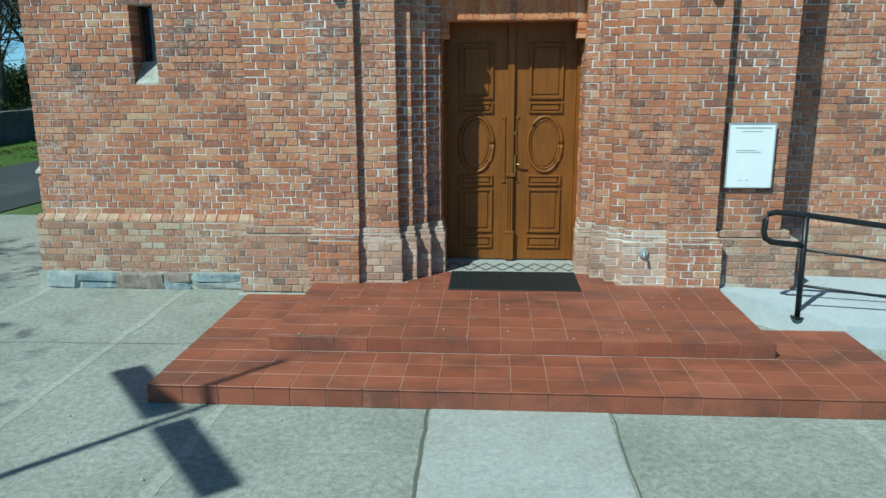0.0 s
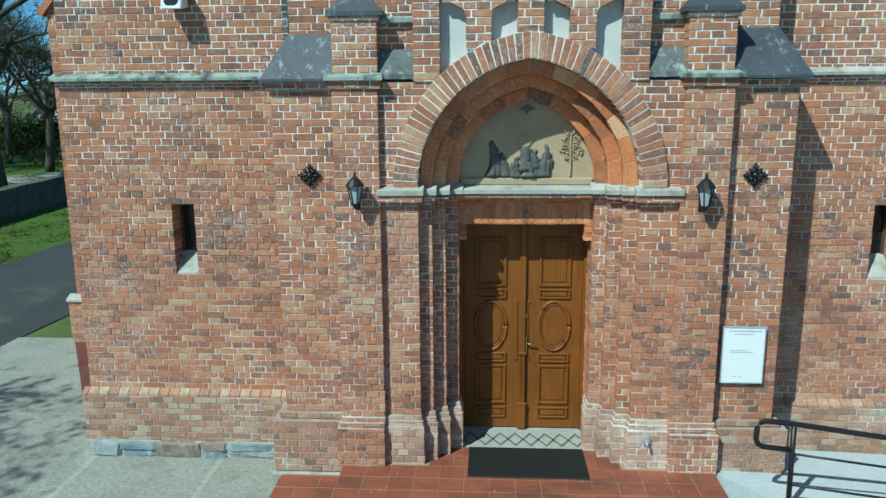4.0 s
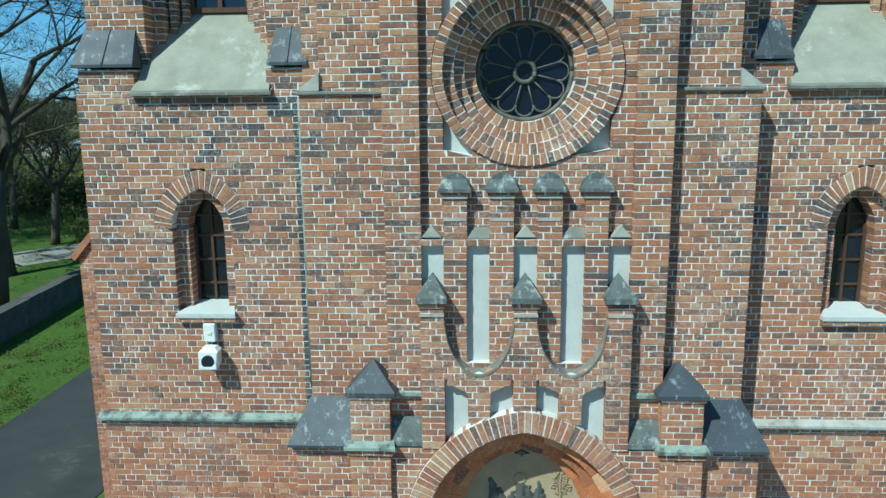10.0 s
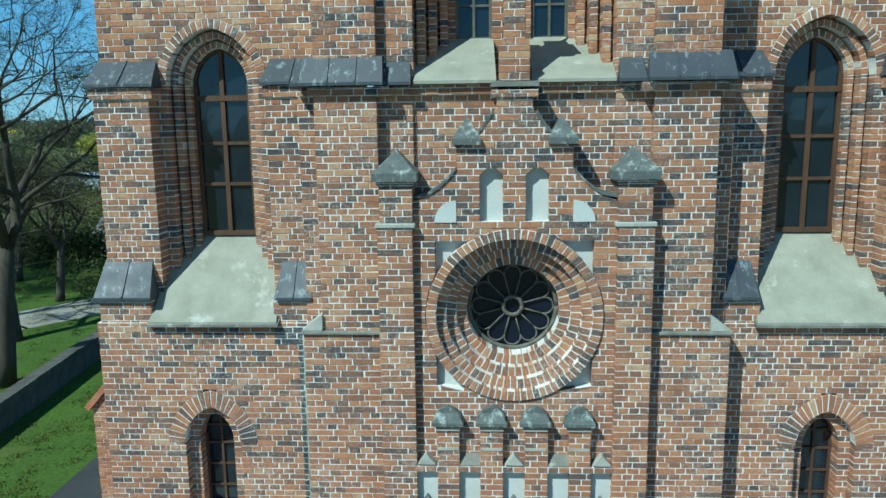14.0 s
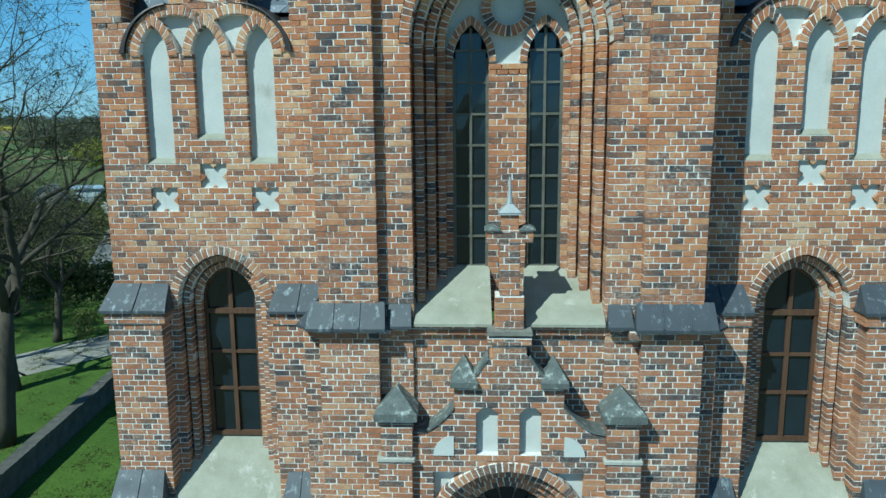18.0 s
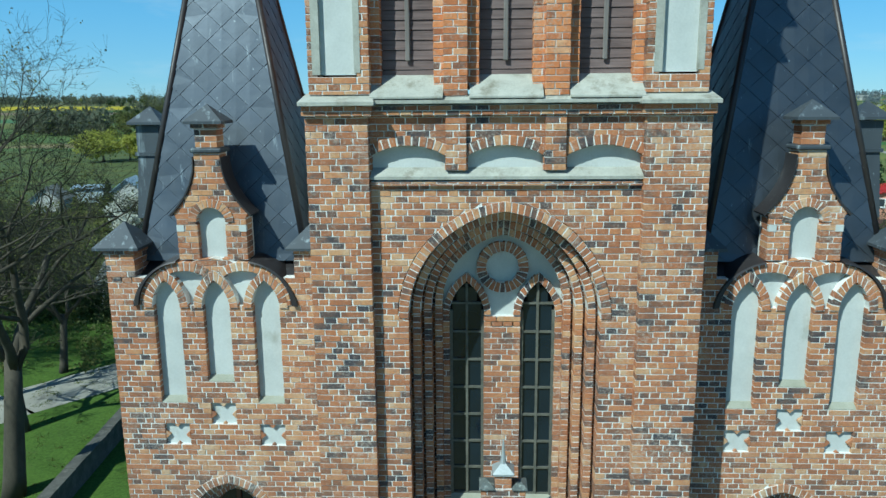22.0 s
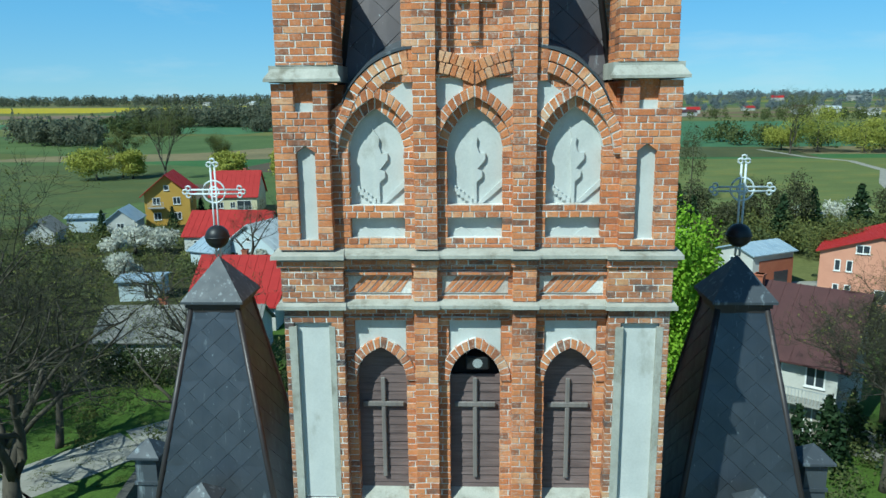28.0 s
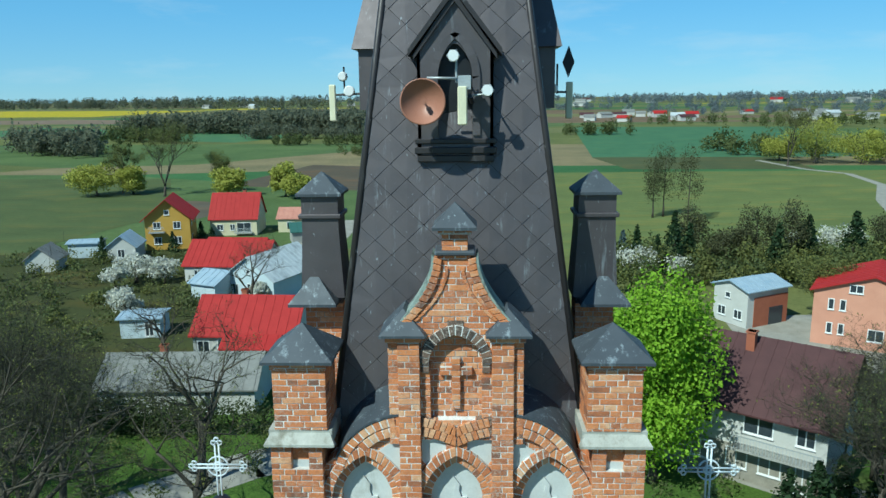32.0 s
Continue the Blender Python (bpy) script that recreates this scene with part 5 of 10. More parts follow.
def side_tower(s):
    X = s * GX
    w = Wall("gable_wall", pick=lambda x, z: 12.0 < z < 15.0)
    # piers left and right of the large window
    w.rect(*sp(s, 4.42, 5.12), 0.37, 0.5, 8.5, 11.22)
    w.rect(*sp(s, 2.30, 2.98), 0.37, 0.5, 8.5, 11.22)
    w.rect(*sp(s, 4.50, 5.16), 0.15, 0.4, 8.4, 8.74)
    w.rect(*sp(s, 2.45, 2.95), 0.15, 0.4, 8.4, 8.74)
    w.rect(*sp(s, 4.36, 5.16), 0.34, 0.5, 11.22, 11.36)
    w.rect(*sp(s, 2.30, 3.00), 0.34, 0.5, 11.22, 11.36)

    def gable(z):
        if z < 14.95:
            a = [sp(s, 2.28, 5.12)]
        else:
            r = math.sqrt(max(0.0, 1.06 ** 2 - ((z - 14.2) * 1.05) ** 2))
            a = [(X - r, X + r)]
        a = pointed_cut(a, X, 0.70, 0, 11.39, 0.80, z)
        for d, zb in ((-0.655, 13.24), (0.0, 13.54), (0.655, 13.24)):
            if z > 14.56:
                a = pointed_cut(a, X + d, 0.19, 0, 14.56, 0.38, z)
            elif z > zb:
                a = sub(a, X + d - 0.175, X + d + 0.175)
        for d, zb in ((-0.65, 12.61), (0.0, 12.91), (0.65, 12.61)):
            a = box_cut(a, X + d - 0.17, X + d + 0.17, zb, zb + 0.325, z)
        if 14.57 < z < 15.03:
            r = math.sqrt(max(0.0, 0.50 ** 2 - (z - 14.56) ** 2))
            for q in (-1, 1):
                lo, hi = sorted((X + q * min(0.655, 0.385 + r), X + q * max(0.0, 0.385 - r)))
                a = sub(a, lo, hi)
        return a
    w.lay(0.62, 0.35, 11.36, 15.22, gable)
    w.ring(X, 11.39, 0.58, 0.68, 0.122, 0.605, 0.3)
    for d in (-0.655, 0.0, 0.655):
        w.ring(X + d, 14.56, 0.18, 0.37, 0.115, 0.597, 0.2, 0.07)
    for d in (-0.385, 0.385):
        w.circle(X + d, 14.56, 0.49, 0.61, 0.605, 0.25, 15, math.radians(3 if d > 0 else 58), math.radians(122 if d > 0 else 177))
    # window orders
    for i, (hw, y) in enumerate(((0.58, 0.62), (0.475, 0.74), (0.37, 0.86))):
        if i:
            w.ring(X, 11.39, hw, math.sqrt((hw + 0.1086) ** 2 - 0.1086 ** 2), 0.084, y, 0.25, 0.078)
            w.ring(X, 11.39, hw + 0.03, math.sqrt((hw + 0.1386) ** 2 - 0.1086 ** 2), 0.10, y + 0.07, 0.18, 0.078)
        for q in (-1, 1):
            out = 0.74 if i == 0 else hw + 0.078
            a, b = (X + hw, X + out) if q > 0 else (X - out, X - hw)
            w.rect(a, b, y, 0.3, 8.7, 11.39)
            if i:
                a, b = (X + hw + 0.05, X + hw + 0.14) if q > 0 else (X - hw - 0.14, X - hw - 0.05)
                w.rect(a, b, y + 0.07, 0.2, 8.7, 11.39)
    # upper gable with its small niche, scrolls and neck

    def top(z):
        if z < 15.76:
            h = 0.45
        elif z < 16.49:
            q = (z - 15.76) / 0.73
            h = 0.165 + 0.345 * (1 - q) ** 2.2
        else:
            h = 0.165
        a = [(X - h, X + h)]
        if z < 15.66:
            a = sub(a, X - 0.18, X + 0.18)
        elif z < 15.98:
            r = math.sqrt(max(0.0, 0.30 ** 2 - (z - 15.68) ** 2)) if z > 15.68 else 0.3
            a = sub(a, X - r, X + r)
        return a
    w.lay(0.66, 0.3, 15.18, 16.56, top)
    w.circle(X, 15.68, 0.185, 0.30, 0.645, 0.25, 13, 0, math.pi)
    w.rect(X - 0.14, X + 0.14, 0.68, 0.26, 16.62, 16.88)
    w.rect(X - 0.175, X + 0.175, 0.65, 0.3, 16.86, 16.92)
    # corner pinnacles
    w.rect(*sp(s, 4.74, 5.12), 0.62, 0.5, 14.9, 15.28)
    w.rect(*sp(s, 4.72, 5.14), 0.60, 0.5, 15.26, 15.33)
    w.rect(*sp(s, 2.28, 2.66), 0.62, 0.5, 14.9, 15.33)
    w.finish(church, "red brick side gable with three blind lancets and star panels")
    part("niche_plaster", slab(M(), lambda z: [(X - 0.86, X + 0.86)] if z < 14.7 else [(X - min(0.78, 0.385 + math.sqrt(0.56 ** 2 - (z - 14.56) ** 2)), X + min(0.78, 0.385 + math.sqrt(0.56 ** 2 - (z - 14.56) ** 2)))], 13.2, 15.1, 12, 0.71, 0.73), MAT_PLASTER, church, "white plaster of the blind lancets")
    for d, zb in ((-0.65, 12.61), (0.0, 12.91), (0.65, 12.61)):
        part("star_plaster", M().box(X + d - 0.18, X + d + 0.18, 0.668, 0.70, zb - 0.01, zb + 0.335), MAT_PLASTER, church, "white plaster star panel")
    for d, zb in ((-0.655, 13.24), (0.0, 13.54), (0.655, 13.24)):
        part("lancet_sill", M().slope(X + d - 0.175, X + d + 0.175, 0.625, zb + 0.005, 0.715, zb + 0.075, 0, 0, 0.01), MAT_SILL, church, "small sloping sill of the blind lancet")
    part("niche_plaster", M().box(X - 0.19, X + 0.19, 0.75, 0.77, 15.1, 15.68).prism([(X + 0.19 * math.cos(math.pi * i / 12), 15.68 + 0.19 * math.sin(math.pi * i / 12)) for i in range(13)], 0.75, 0.77), MAT_PLASTER, church, "white plaster of the small gable niche")
    # star panels: brick wedges from each side
    st = Wall("star_wedges")
    for d, zb in ((-0.65, 12.61), (0.0, 12.91), (0.65, 12.61)):
        cx, cz = X + d, zb + 0.1625
        for k in range(4):
            a = k * math.pi / 2
            rot = lambda x, z: (cx + x * math.cos(a) - z * math.sin(a), cz + x * math.sin(a) + z * math.cos(a))
            q = [rot(0.170, -0.058), rot(0.170, 0.058), rot(0.110, 0.008), rot(0.110, -0.008)]
            st.brick(q, 0.628, 0.06)
    part("star_wedges", st.bricks, MAT_BRICK, church, "brick wedges that cut the star shapes")
    # covers of the piers
    cov = ((4.34, 5.20, 0.30, 11.40, 0.63, 11.70), (2.30, 3.02, 0.30, 11.40, 0.63, 11.70), (4.48, 5.20, 0.09, 8.80, 0.40, 9.25), (2.46, 2.92, 0.09, 8.80, 0.40, 9.25))
    for x0, x1, y0, z0, y1, z1 in cov:
        part("pier_cover", seams(M().slope(*sp(s, x0, x1), y0, z0, y1, z1, *((0.06, 0.06)), 0.035), *sp(s, x0, x1), y0, z0, y1, z1, 2, 0.06), MAT_SLATE, church, "sloping sheet metal cover of the pier")
    a, b = sp(s, 2.90, 4.51)
    p = [(a, 0.06, 8.44), (b, 0.06, 8.44), (b, 0.2, 8.44), (a, 0.2, 8.44), (a, 0.06, 8.50), (b, 0.06, 8.50), (b - 0.02, 0.2, 8.62), (a + 0.02, 0.2, 8.62)]
    sill = M().hexa(p)
    sill.hexa([(a + 0.02, 0.2, 8.44), (b - 0.02, 0.2, 8.44), (X + 0.71, 1.0, 8.44), (X - 0.71, 1.0, 8.44), (a + 0.02, 0.2, 8.62), (b - 0.02, 0.2, 8.62), (X + 0.71, 1.0, 9.45), (X - 0.71, 1.0, 9.45)])
    part("window_sill", sill, MAT_SILL, church, "broad sloping mossy window sill")
    part("sill_edge", M().slope(a - 0.02, b + 0.02, 0.04, 8.47, 0.14, 8.52, 0, 0, 0.03), MAT_DARKLEDGE, church, "dark edge of the broad sill")
    # large pointed window
    wi = new("window")
    wi.parent = church
    tagged(wi, "large pointed window with a brown wooden frame")
    hw, rs, zs, z0, y = 0.37, 0.466, 11.39, 9.45, 1.0
    n = 14
    arc = [(X - hw, z0)] + [(X - (arch_half(hw, rs, rs * i / n) or 0), zs + rs * i / n) for i in range(n + 1)]
    arc += [(2 * X - x, z) for x, z in arc[::-1]]
    # sheet behind the panes, its darkness stands for the shaded room
    part("unlit_backing", M().prism(arc, y + 0.2, y + 0.22), MAT_DARK, wi)
    fr = M().box(X - 0.028, X + 0.028, y - 0.04, y + 0.02, z0, zs + rs - 0.01)
    fr.box(X - hw, X + hw, y - 0.05, y + 0.02, 11.20, 11.27).box(X - hw, X + hw, y - 0.05, y + 0.02, z0, z0 + 0.06)
    for zz in (10.13, 10.66):
        fr.box(X - hw, X + hw, y - 0.035, y + 0.02, zz - 0.02, zz + 0.02)
    for q in (-1, 1):
        fr.box(X + q * hw, X + q * (hw - 0.05), y - 0.04, y + 0.02, z0, zs + 0.02)
    part("frame", fr, MAT_FRAME, wi)
    for q in (-1, 1):
        x0, x1 = sorted((X + q * 0.028, X + q * (hw - 0.03)))
        for za, zb in ((z0 + 0.06, 10.11), (10.15, 10.64), (10.68, 11.2)):
            t = rng.uniform(-0.008, 0.008)
            part("pane", M().hexa([(x0, y + t, za), (x1, y, za), (x1, y + 0.006, za), (x0, y + 0.006 + t, za), (x0, y, zb), (x1, y + t, zb), (x1, y + 0.006 + t, zb), (x0, y + 0.006, zb)]), MAT_GLASS, wi)
        head = [(X + q * 0.028, 11.27), (X + q * (hw - 0.03), 11.27)] + [(X + q * max(0.028, (arch_half(hw - 0.03, rs - 0.03, rs * i / 10) or 0)), zs + rs * i / 10) for i in range(11)]
        part("pane", M().prism(head, y, y + 0.006), MAT_GLASS, wi)
        rim = [(X + q * (arch_half(hw - 0.01, rs - 0.01, (rs - 0.015) * i / 12) or 0.0), y - 0.01, zs + (rs - 0.015) * i / 12) for i in range(13)]
        part("frame_arch", M().tube(rim, 0.03, 6), MAT_FRAME, wi)
    # caps of the pinnacles and of the gable
    part("pinnacle_cap", M().cap(s * 4.95, 0.88, 0.30, 0.33, 15.36, 15.66), MAT_SLATE, church, "sheet metal pyramid cap of the corner pinnacle")
    part("pinnacle_cap", M().cap(s * 2.45, 0.88, 0.30, 0.33, 15.36, 15.66), MAT_SLATE, church, "sheet metal pyramid cap of the corner pinnacle")
    part("gable_cap", M().cap(X, 0.80, 0.245, 0.22, 16.95, 17.16, 0.035), MAT_SLATE, church, "sheet metal cap of the gable neck")
    part("neck_ledge", M().box(X - 0.20, X + 0.20, 0.62, 0.98, 16.56, 16.615, 0.015), MAT_SLATE, church, "ledge of the gable neck")
    part("gable_stone", M().box(X - 0.452, X - 0.355, 0.653, 0.7, 15.56, 15.645).box(X + 0.355, X + 0.452, 0.653, 0.7, 15.56, 15.645), MAT_PLASTER, church, "pale corner stones of the gable")
    for q in (-1, 1):
        cop = M()
        pr = None
        for i in range(17):
            u = i / 16
            p = (0.172 + 0.345 * (1 - u) ** 2.2, 15.765 + 0.73 * u)
            if pr:
                cop.hexa([(X + q * pr[0], 0.64, pr[1] - 0.01), (X + q * p[0], 0.64, p[1] - 0.01), (X + q * p[0], 1.0, p[1] - 0.01), (X + q * pr[0], 1.0, pr[1] - 0.01),
                          (X + q * (pr[0] + 0.012), 0.64, pr[1] + 0.012), (X + q * (p[0] + 0.012), 0.64, p[1] + 0.012), (X + q * (p[0] + 0.012), 1.0, p[1] + 0.012), (X + q * (pr[0] + 0.012), 1.0, pr[1] + 0.012)])
            pr = p
        part("scroll_coping", cop, MAT_SEAM, church, "curved sheet metal coping of the gable")
        cop = M()
        pr = None
        for i in range(17):
            t = math.radians(4 + 78 * i / 16)
            u = i / 16
            wd = 0.02 + 0.03 * (1 - u) ** 1.6
            ri = 0.615 + 0.01 * (1 - u)
            p = ((0.385 + ri * math.cos(t), 14.56 + ri * math.sin(t)), (0.385 + (ri + wd) * math.cos(t) + 0.02 * (1 - u), 14.56 + (ri + wd) * math.sin(t) - 0.02 * (1 - u)))
            if pr:
                cop.hexa([(X + q * pr[0][0], 0.565, pr[0][1]), (X + q * p[0][0], 0.565, p[0][1]), (X + q * p[0][0], 1.25, p[0][1]), (X + q * pr[0][0], 1.25, pr[0][1]),
                          (X + q * pr[1][0], 0.575, pr[1][1]), (X + q * p[1][0], 0.575, p[1][1]), (X + q * p[1][0], 1.25, p[1][1] + 0.05), (X + q * pr[1][0], 1.25, pr[1][1] + 0.05)])
            pr = p
        part("valley_sheet", cop, MAT_SEAM, church, "dark sheet metal valley over the arches")
    part("valley_sheet", M().slope(*sp(s, 2.30, 5.10), 0.74, 14.957, 1.3, 15.16, 0, 0, 0.01), MAT_SEAM, church, "dark sheet metal over the wall head of the gable")
    # body behind and back pinnacles
    bk = Wall("side_body")
    bk.rect(*sp(s, 5.02, 5.12), 1.1, 3.2, 8.5, 15.2)
    part("side_body", M().box(*sp(s, 2.3, 5.08), 1.35, 4.1, 8.5, 14.9), MAT_BRICK, church, "brick body of the side tower")
    dx, dy = 5.06, 2.2
    m = Wall("back_pinnacle")
    m.rect(s * dx - 0.17, s * dx + 0.17, dy - 0.17, 0.34, 14.6, 15.55)
    m.finish(church, "brick foot of the back pinnacle")
    m = M()
    m.hexa([(s * dx - 0.22, dy - 0.22, 15.52), (s * dx + 0.22, dy - 0.22, 15.52), (s * dx + 0.22, dy + 0.22, 15.52), (s * dx - 0.22, dy + 0.22, 15.52),
            (s * dx - 0.16, dy - 0.16, 16.42), (s * dx + 0.16, dy - 0.16, 16.42), (s * dx + 0.16, dy + 0.16, 16.42), (s * dx - 0.16, dy + 0.16, 16.42)])
    m.box(s * dx - 0.19, s * dx + 0.19, dy - 0.19, dy + 0.19, 16.42, 16.47).box(s * dx - 0.165, s * dx + 0.165, dy - 0.165, dy + 0.165, 16.47, 16.85).cap(s * dx, dy, 0.25, 0.25, 16.9, 17.12)
    part("back_pinnacle_roof", m, MAT_SLATE, church, "sheet metal clad back pinnacle")
    # spire
    Y, ZB, ZT, HB, HT = 2.12, 15.1, 19.32, 1.13, 0.335
    spire("spire", X, Y, ZB, ZT, HB, HT, 0.51, MAT_SIDE_SPIRE, "slender side spire clad in diamond sheet metal")
    part("spire_collar", M().box(X - 0.365, X + 0.365, Y - 0.365, Y + 0.365, 19.27, 19.34).box(X - 0.395, X + 0.395, Y - 0.395, Y + 0.395, 19.34, 19.41), MAT_SEAM, church, "dark collar of the spire")
    part("spire_cap", M().cap(X, Y, 0.445, 0.445, 19.445, 20.02, 0.035), MAT_SLATE, church, "flared sheet metal cap of the spire")
    cross = new("cross")
    cross.parent = church
    tagged(cross, "openwork metal cross on a dark ball")
    part("ball", M().lathe([(0.02, -0.17)] + [(0.17 * math.cos(math.radians(a)), 0.17 * math.sin(math.radians(a))) for a in range(-80, 81, 10)] + [(0.02, 0.17)], (X, Y, 20.30), 20).lathe([(0.178, -0.012), (0.182, 0), (0.178, 0.012)], (X, Y, 20.30), 20), MAT_DARKMETAL, cross, "", True)
    cr = M()
    for q in (-1, 1):
        cr.tube([(X + q * 0.03, Y, 20.0), (X + q * 0.03, Y, 21.30)], 0.015, 6)
        cr.tube([(X - 0.33, Y, 20.95 + q * 0.03), (X + 0.33, Y, 20.95 + q * 0.03)], 0.015, 6)
    for rr in (0.16, 0.07):
        cr.tube([(X + rr * math.cos(2 * math.pi * i / 24), Y, 20.95 + rr * math.sin(2 * math.pi * i / 24)) for i in range(25)], 0.014, 6)
    for dx, dz in ((-0.37, 0), (0.37, 0), (0, 0.39)):
        for ax, az in ((0.05, 0), (-0.05, 0), (0, 0.05), (0, -0.05)):
            if (ax * dx + az * dz) < 0:
                continue
            cx, cz = X + dx + ax, 20.95 + dz + az
            cr.tube([(cx + 0.033 * math.cos(2 * math.pi * i / 12), Y, cz + 0.033 * math.sin(2 * math.pi * i / 12)) for i in range(13)], 0.014, 5)
    part("cross_bar", cr, MAT_PALEPAINT, cross, "pale blue-grey painted cross bars", True)


def spire(name, X, Y, ZB, ZT, HB, HT, size, material, label):
    """A four-sided spire: a body, diamond sheets proud of it on the front and the two sides, and rolls on the hips."""
    body = M().hexa([(X - HB, Y - HB, ZB), (X + HB, Y - HB, ZB), (X + HB, Y + HB, ZB), (X - HB, Y + HB, ZB), (X - HT, Y - HT, ZT), (X + HT, Y - HT, ZT), (X + HT, Y + HT, ZT), (X - HT, Y + HT, ZT)])
    core = part(name, body, MAT_SEAM, church, label)
    hgt = ZT - ZB
    slant = (HB - HT) / hgt
    sheets = M()
    ux, uz = size * 0.74, size * 0.68
    for side in range(3):
        def at(u, z, lift):
            h = HB - slant * (z - ZB)
            if side == 0:
                return (X + u, Y - h - lift, z)
            return (X + (h + lift) * (1 if side == 1 else -1), Y + u, z)
        rows = int(2 * hgt / uz) + 3
        for r in range(-1, rows):
            for c in range(-12, 13):
                cu = c * 2 * ux / 1.0 * 0.5 + (ux / 2 if r % 2 else 0)
                cz = ZB + r * uz * 0.5 + 0.1
                pts = [(cu, cz - uz / 2), (cu + ux / 2, cz), (cu, cz + uz / 2), (cu - ux / 2, cz)]
                # trim to the face
                poly = pts
                for test in ("b", "t", "l", "r"):
                    out = []
                    for i in range(len(poly)):
                        p, q = poly[i], poly[(i + 1) % len(poly)]

                        def d(k):
                            hh = HB - slant * (k[1] - ZB) - 0.015
                            return k[1] - ZB - 0.01 if test == "b" else ZT - 0.01 - k[1] if test == "t" else k[0] + hh if test == "l" else hh - k[0]
                        dp, dq = d(p), d(q)
                        if dp >= 0:
                            out.append(p)
                        if dp * dq < 0:
                            f = dp / (dp - dq)
                            out.append((p[0] + f * (q[0] - p[0]), p[1] + f * (q[1] - p[1])))
                    poly = out
                    if len(poly) < 3:
                        break
                if len(poly) < 3:
                    continue
                gx, gz = sum(p[0] for p in poly) / len(poly), sum(p[1] for p in poly) / len(poly)
                top = [(gx + (p[0] - gx) * 0.985, gz + (p[1] - gz) * 0.985) for p in poly]
                n = len(poly)
                sheets.add([at(u, z, 0.012 + 0.010 * (1 if z < cz - 0.05 else 0.2)) for u, z in top] + [at(u, z, -0.002) for u, z in poly], [tuple(range(n))] + [(i, n + i, n + (i + 1) % n, (i + 1) % n) for i in range(n)])
    part("sheet_cladding", sheets, material, core, "overlapping diamond metal sheets with pale droppings", kind="stuff")
    for a, b in ((-1, -1), (1, -1), (1, 1), (-1, 1)):
        part("hip_roll", M().tube([(X + a * HB, Y + b * HB, ZB), (X + a * HT, Y + b * HT, ZT)], 0.045, 8), MAT_SEAM, core, "", True)
    return core


for s in (-1, 1):
    side_tower(s)

# -- belfry
BELL = (-1.115, 0.0, 1.115)
for s in (-1, 1):
    w = Wall("belfry_pilaster", pick=lambda x, z: 17.2 < z < 20)
    def pil(z):
        a = [sp(s, 1.52, 2.21)]
        return box_cut(a, *sp(s, 1.66, 2.10), 17.47, 19.68, z)
    w.lay(-0.10, 0.5, 17.25, 19.86, pil)
    w.rect(*sp(s, 1.50, 2.22), -0.10, 0.5, 19.95, 20.44)
    w.finish(church, "brick corner pilaster of the belfry")
    a, b = sp(s, 1.66, 2.10)
    part("plaster_panel", M().box(a, b, -0.045, 0.0, 17.47, 19.68), MAT_PLASTER, church, "tall whitewashed panel with worn edges")
    pe = M().box(a - 0.06, a + 0.03, -0.106, -0.04, 17.47, 19.66).box(b - 0.03, b + 0.04, -0.106, -0.04, 17.49, 19.66)
    part("plaster_edge", pe, MAT_STONE, church, "patched plaster along the panel")
    part("tower_side", M().box(*sp(s, 1.5, 2.20), 0.35, 4.35, 17.2, 22.4), MAT_RED, church, "brick side of the belfry")
w = Wall("belfry_wall", red=True, pick=lambda x, z: 17.2 < z < 20)


def belfry(z):
    a = [(-1.53, 1.53)]
    for cx in BELL:
        if z < 19.68:
            if z > 18.95:
                a = pointed_cut(a, cx, 0.30, 0, 18.95, 0.42, z)
                a = sub(a, cx - 0.305, cx + 0.305) if z > 18.98 else a
            else:
                a = sub(a, cx - 0.30, cx + 0.30)
    return a


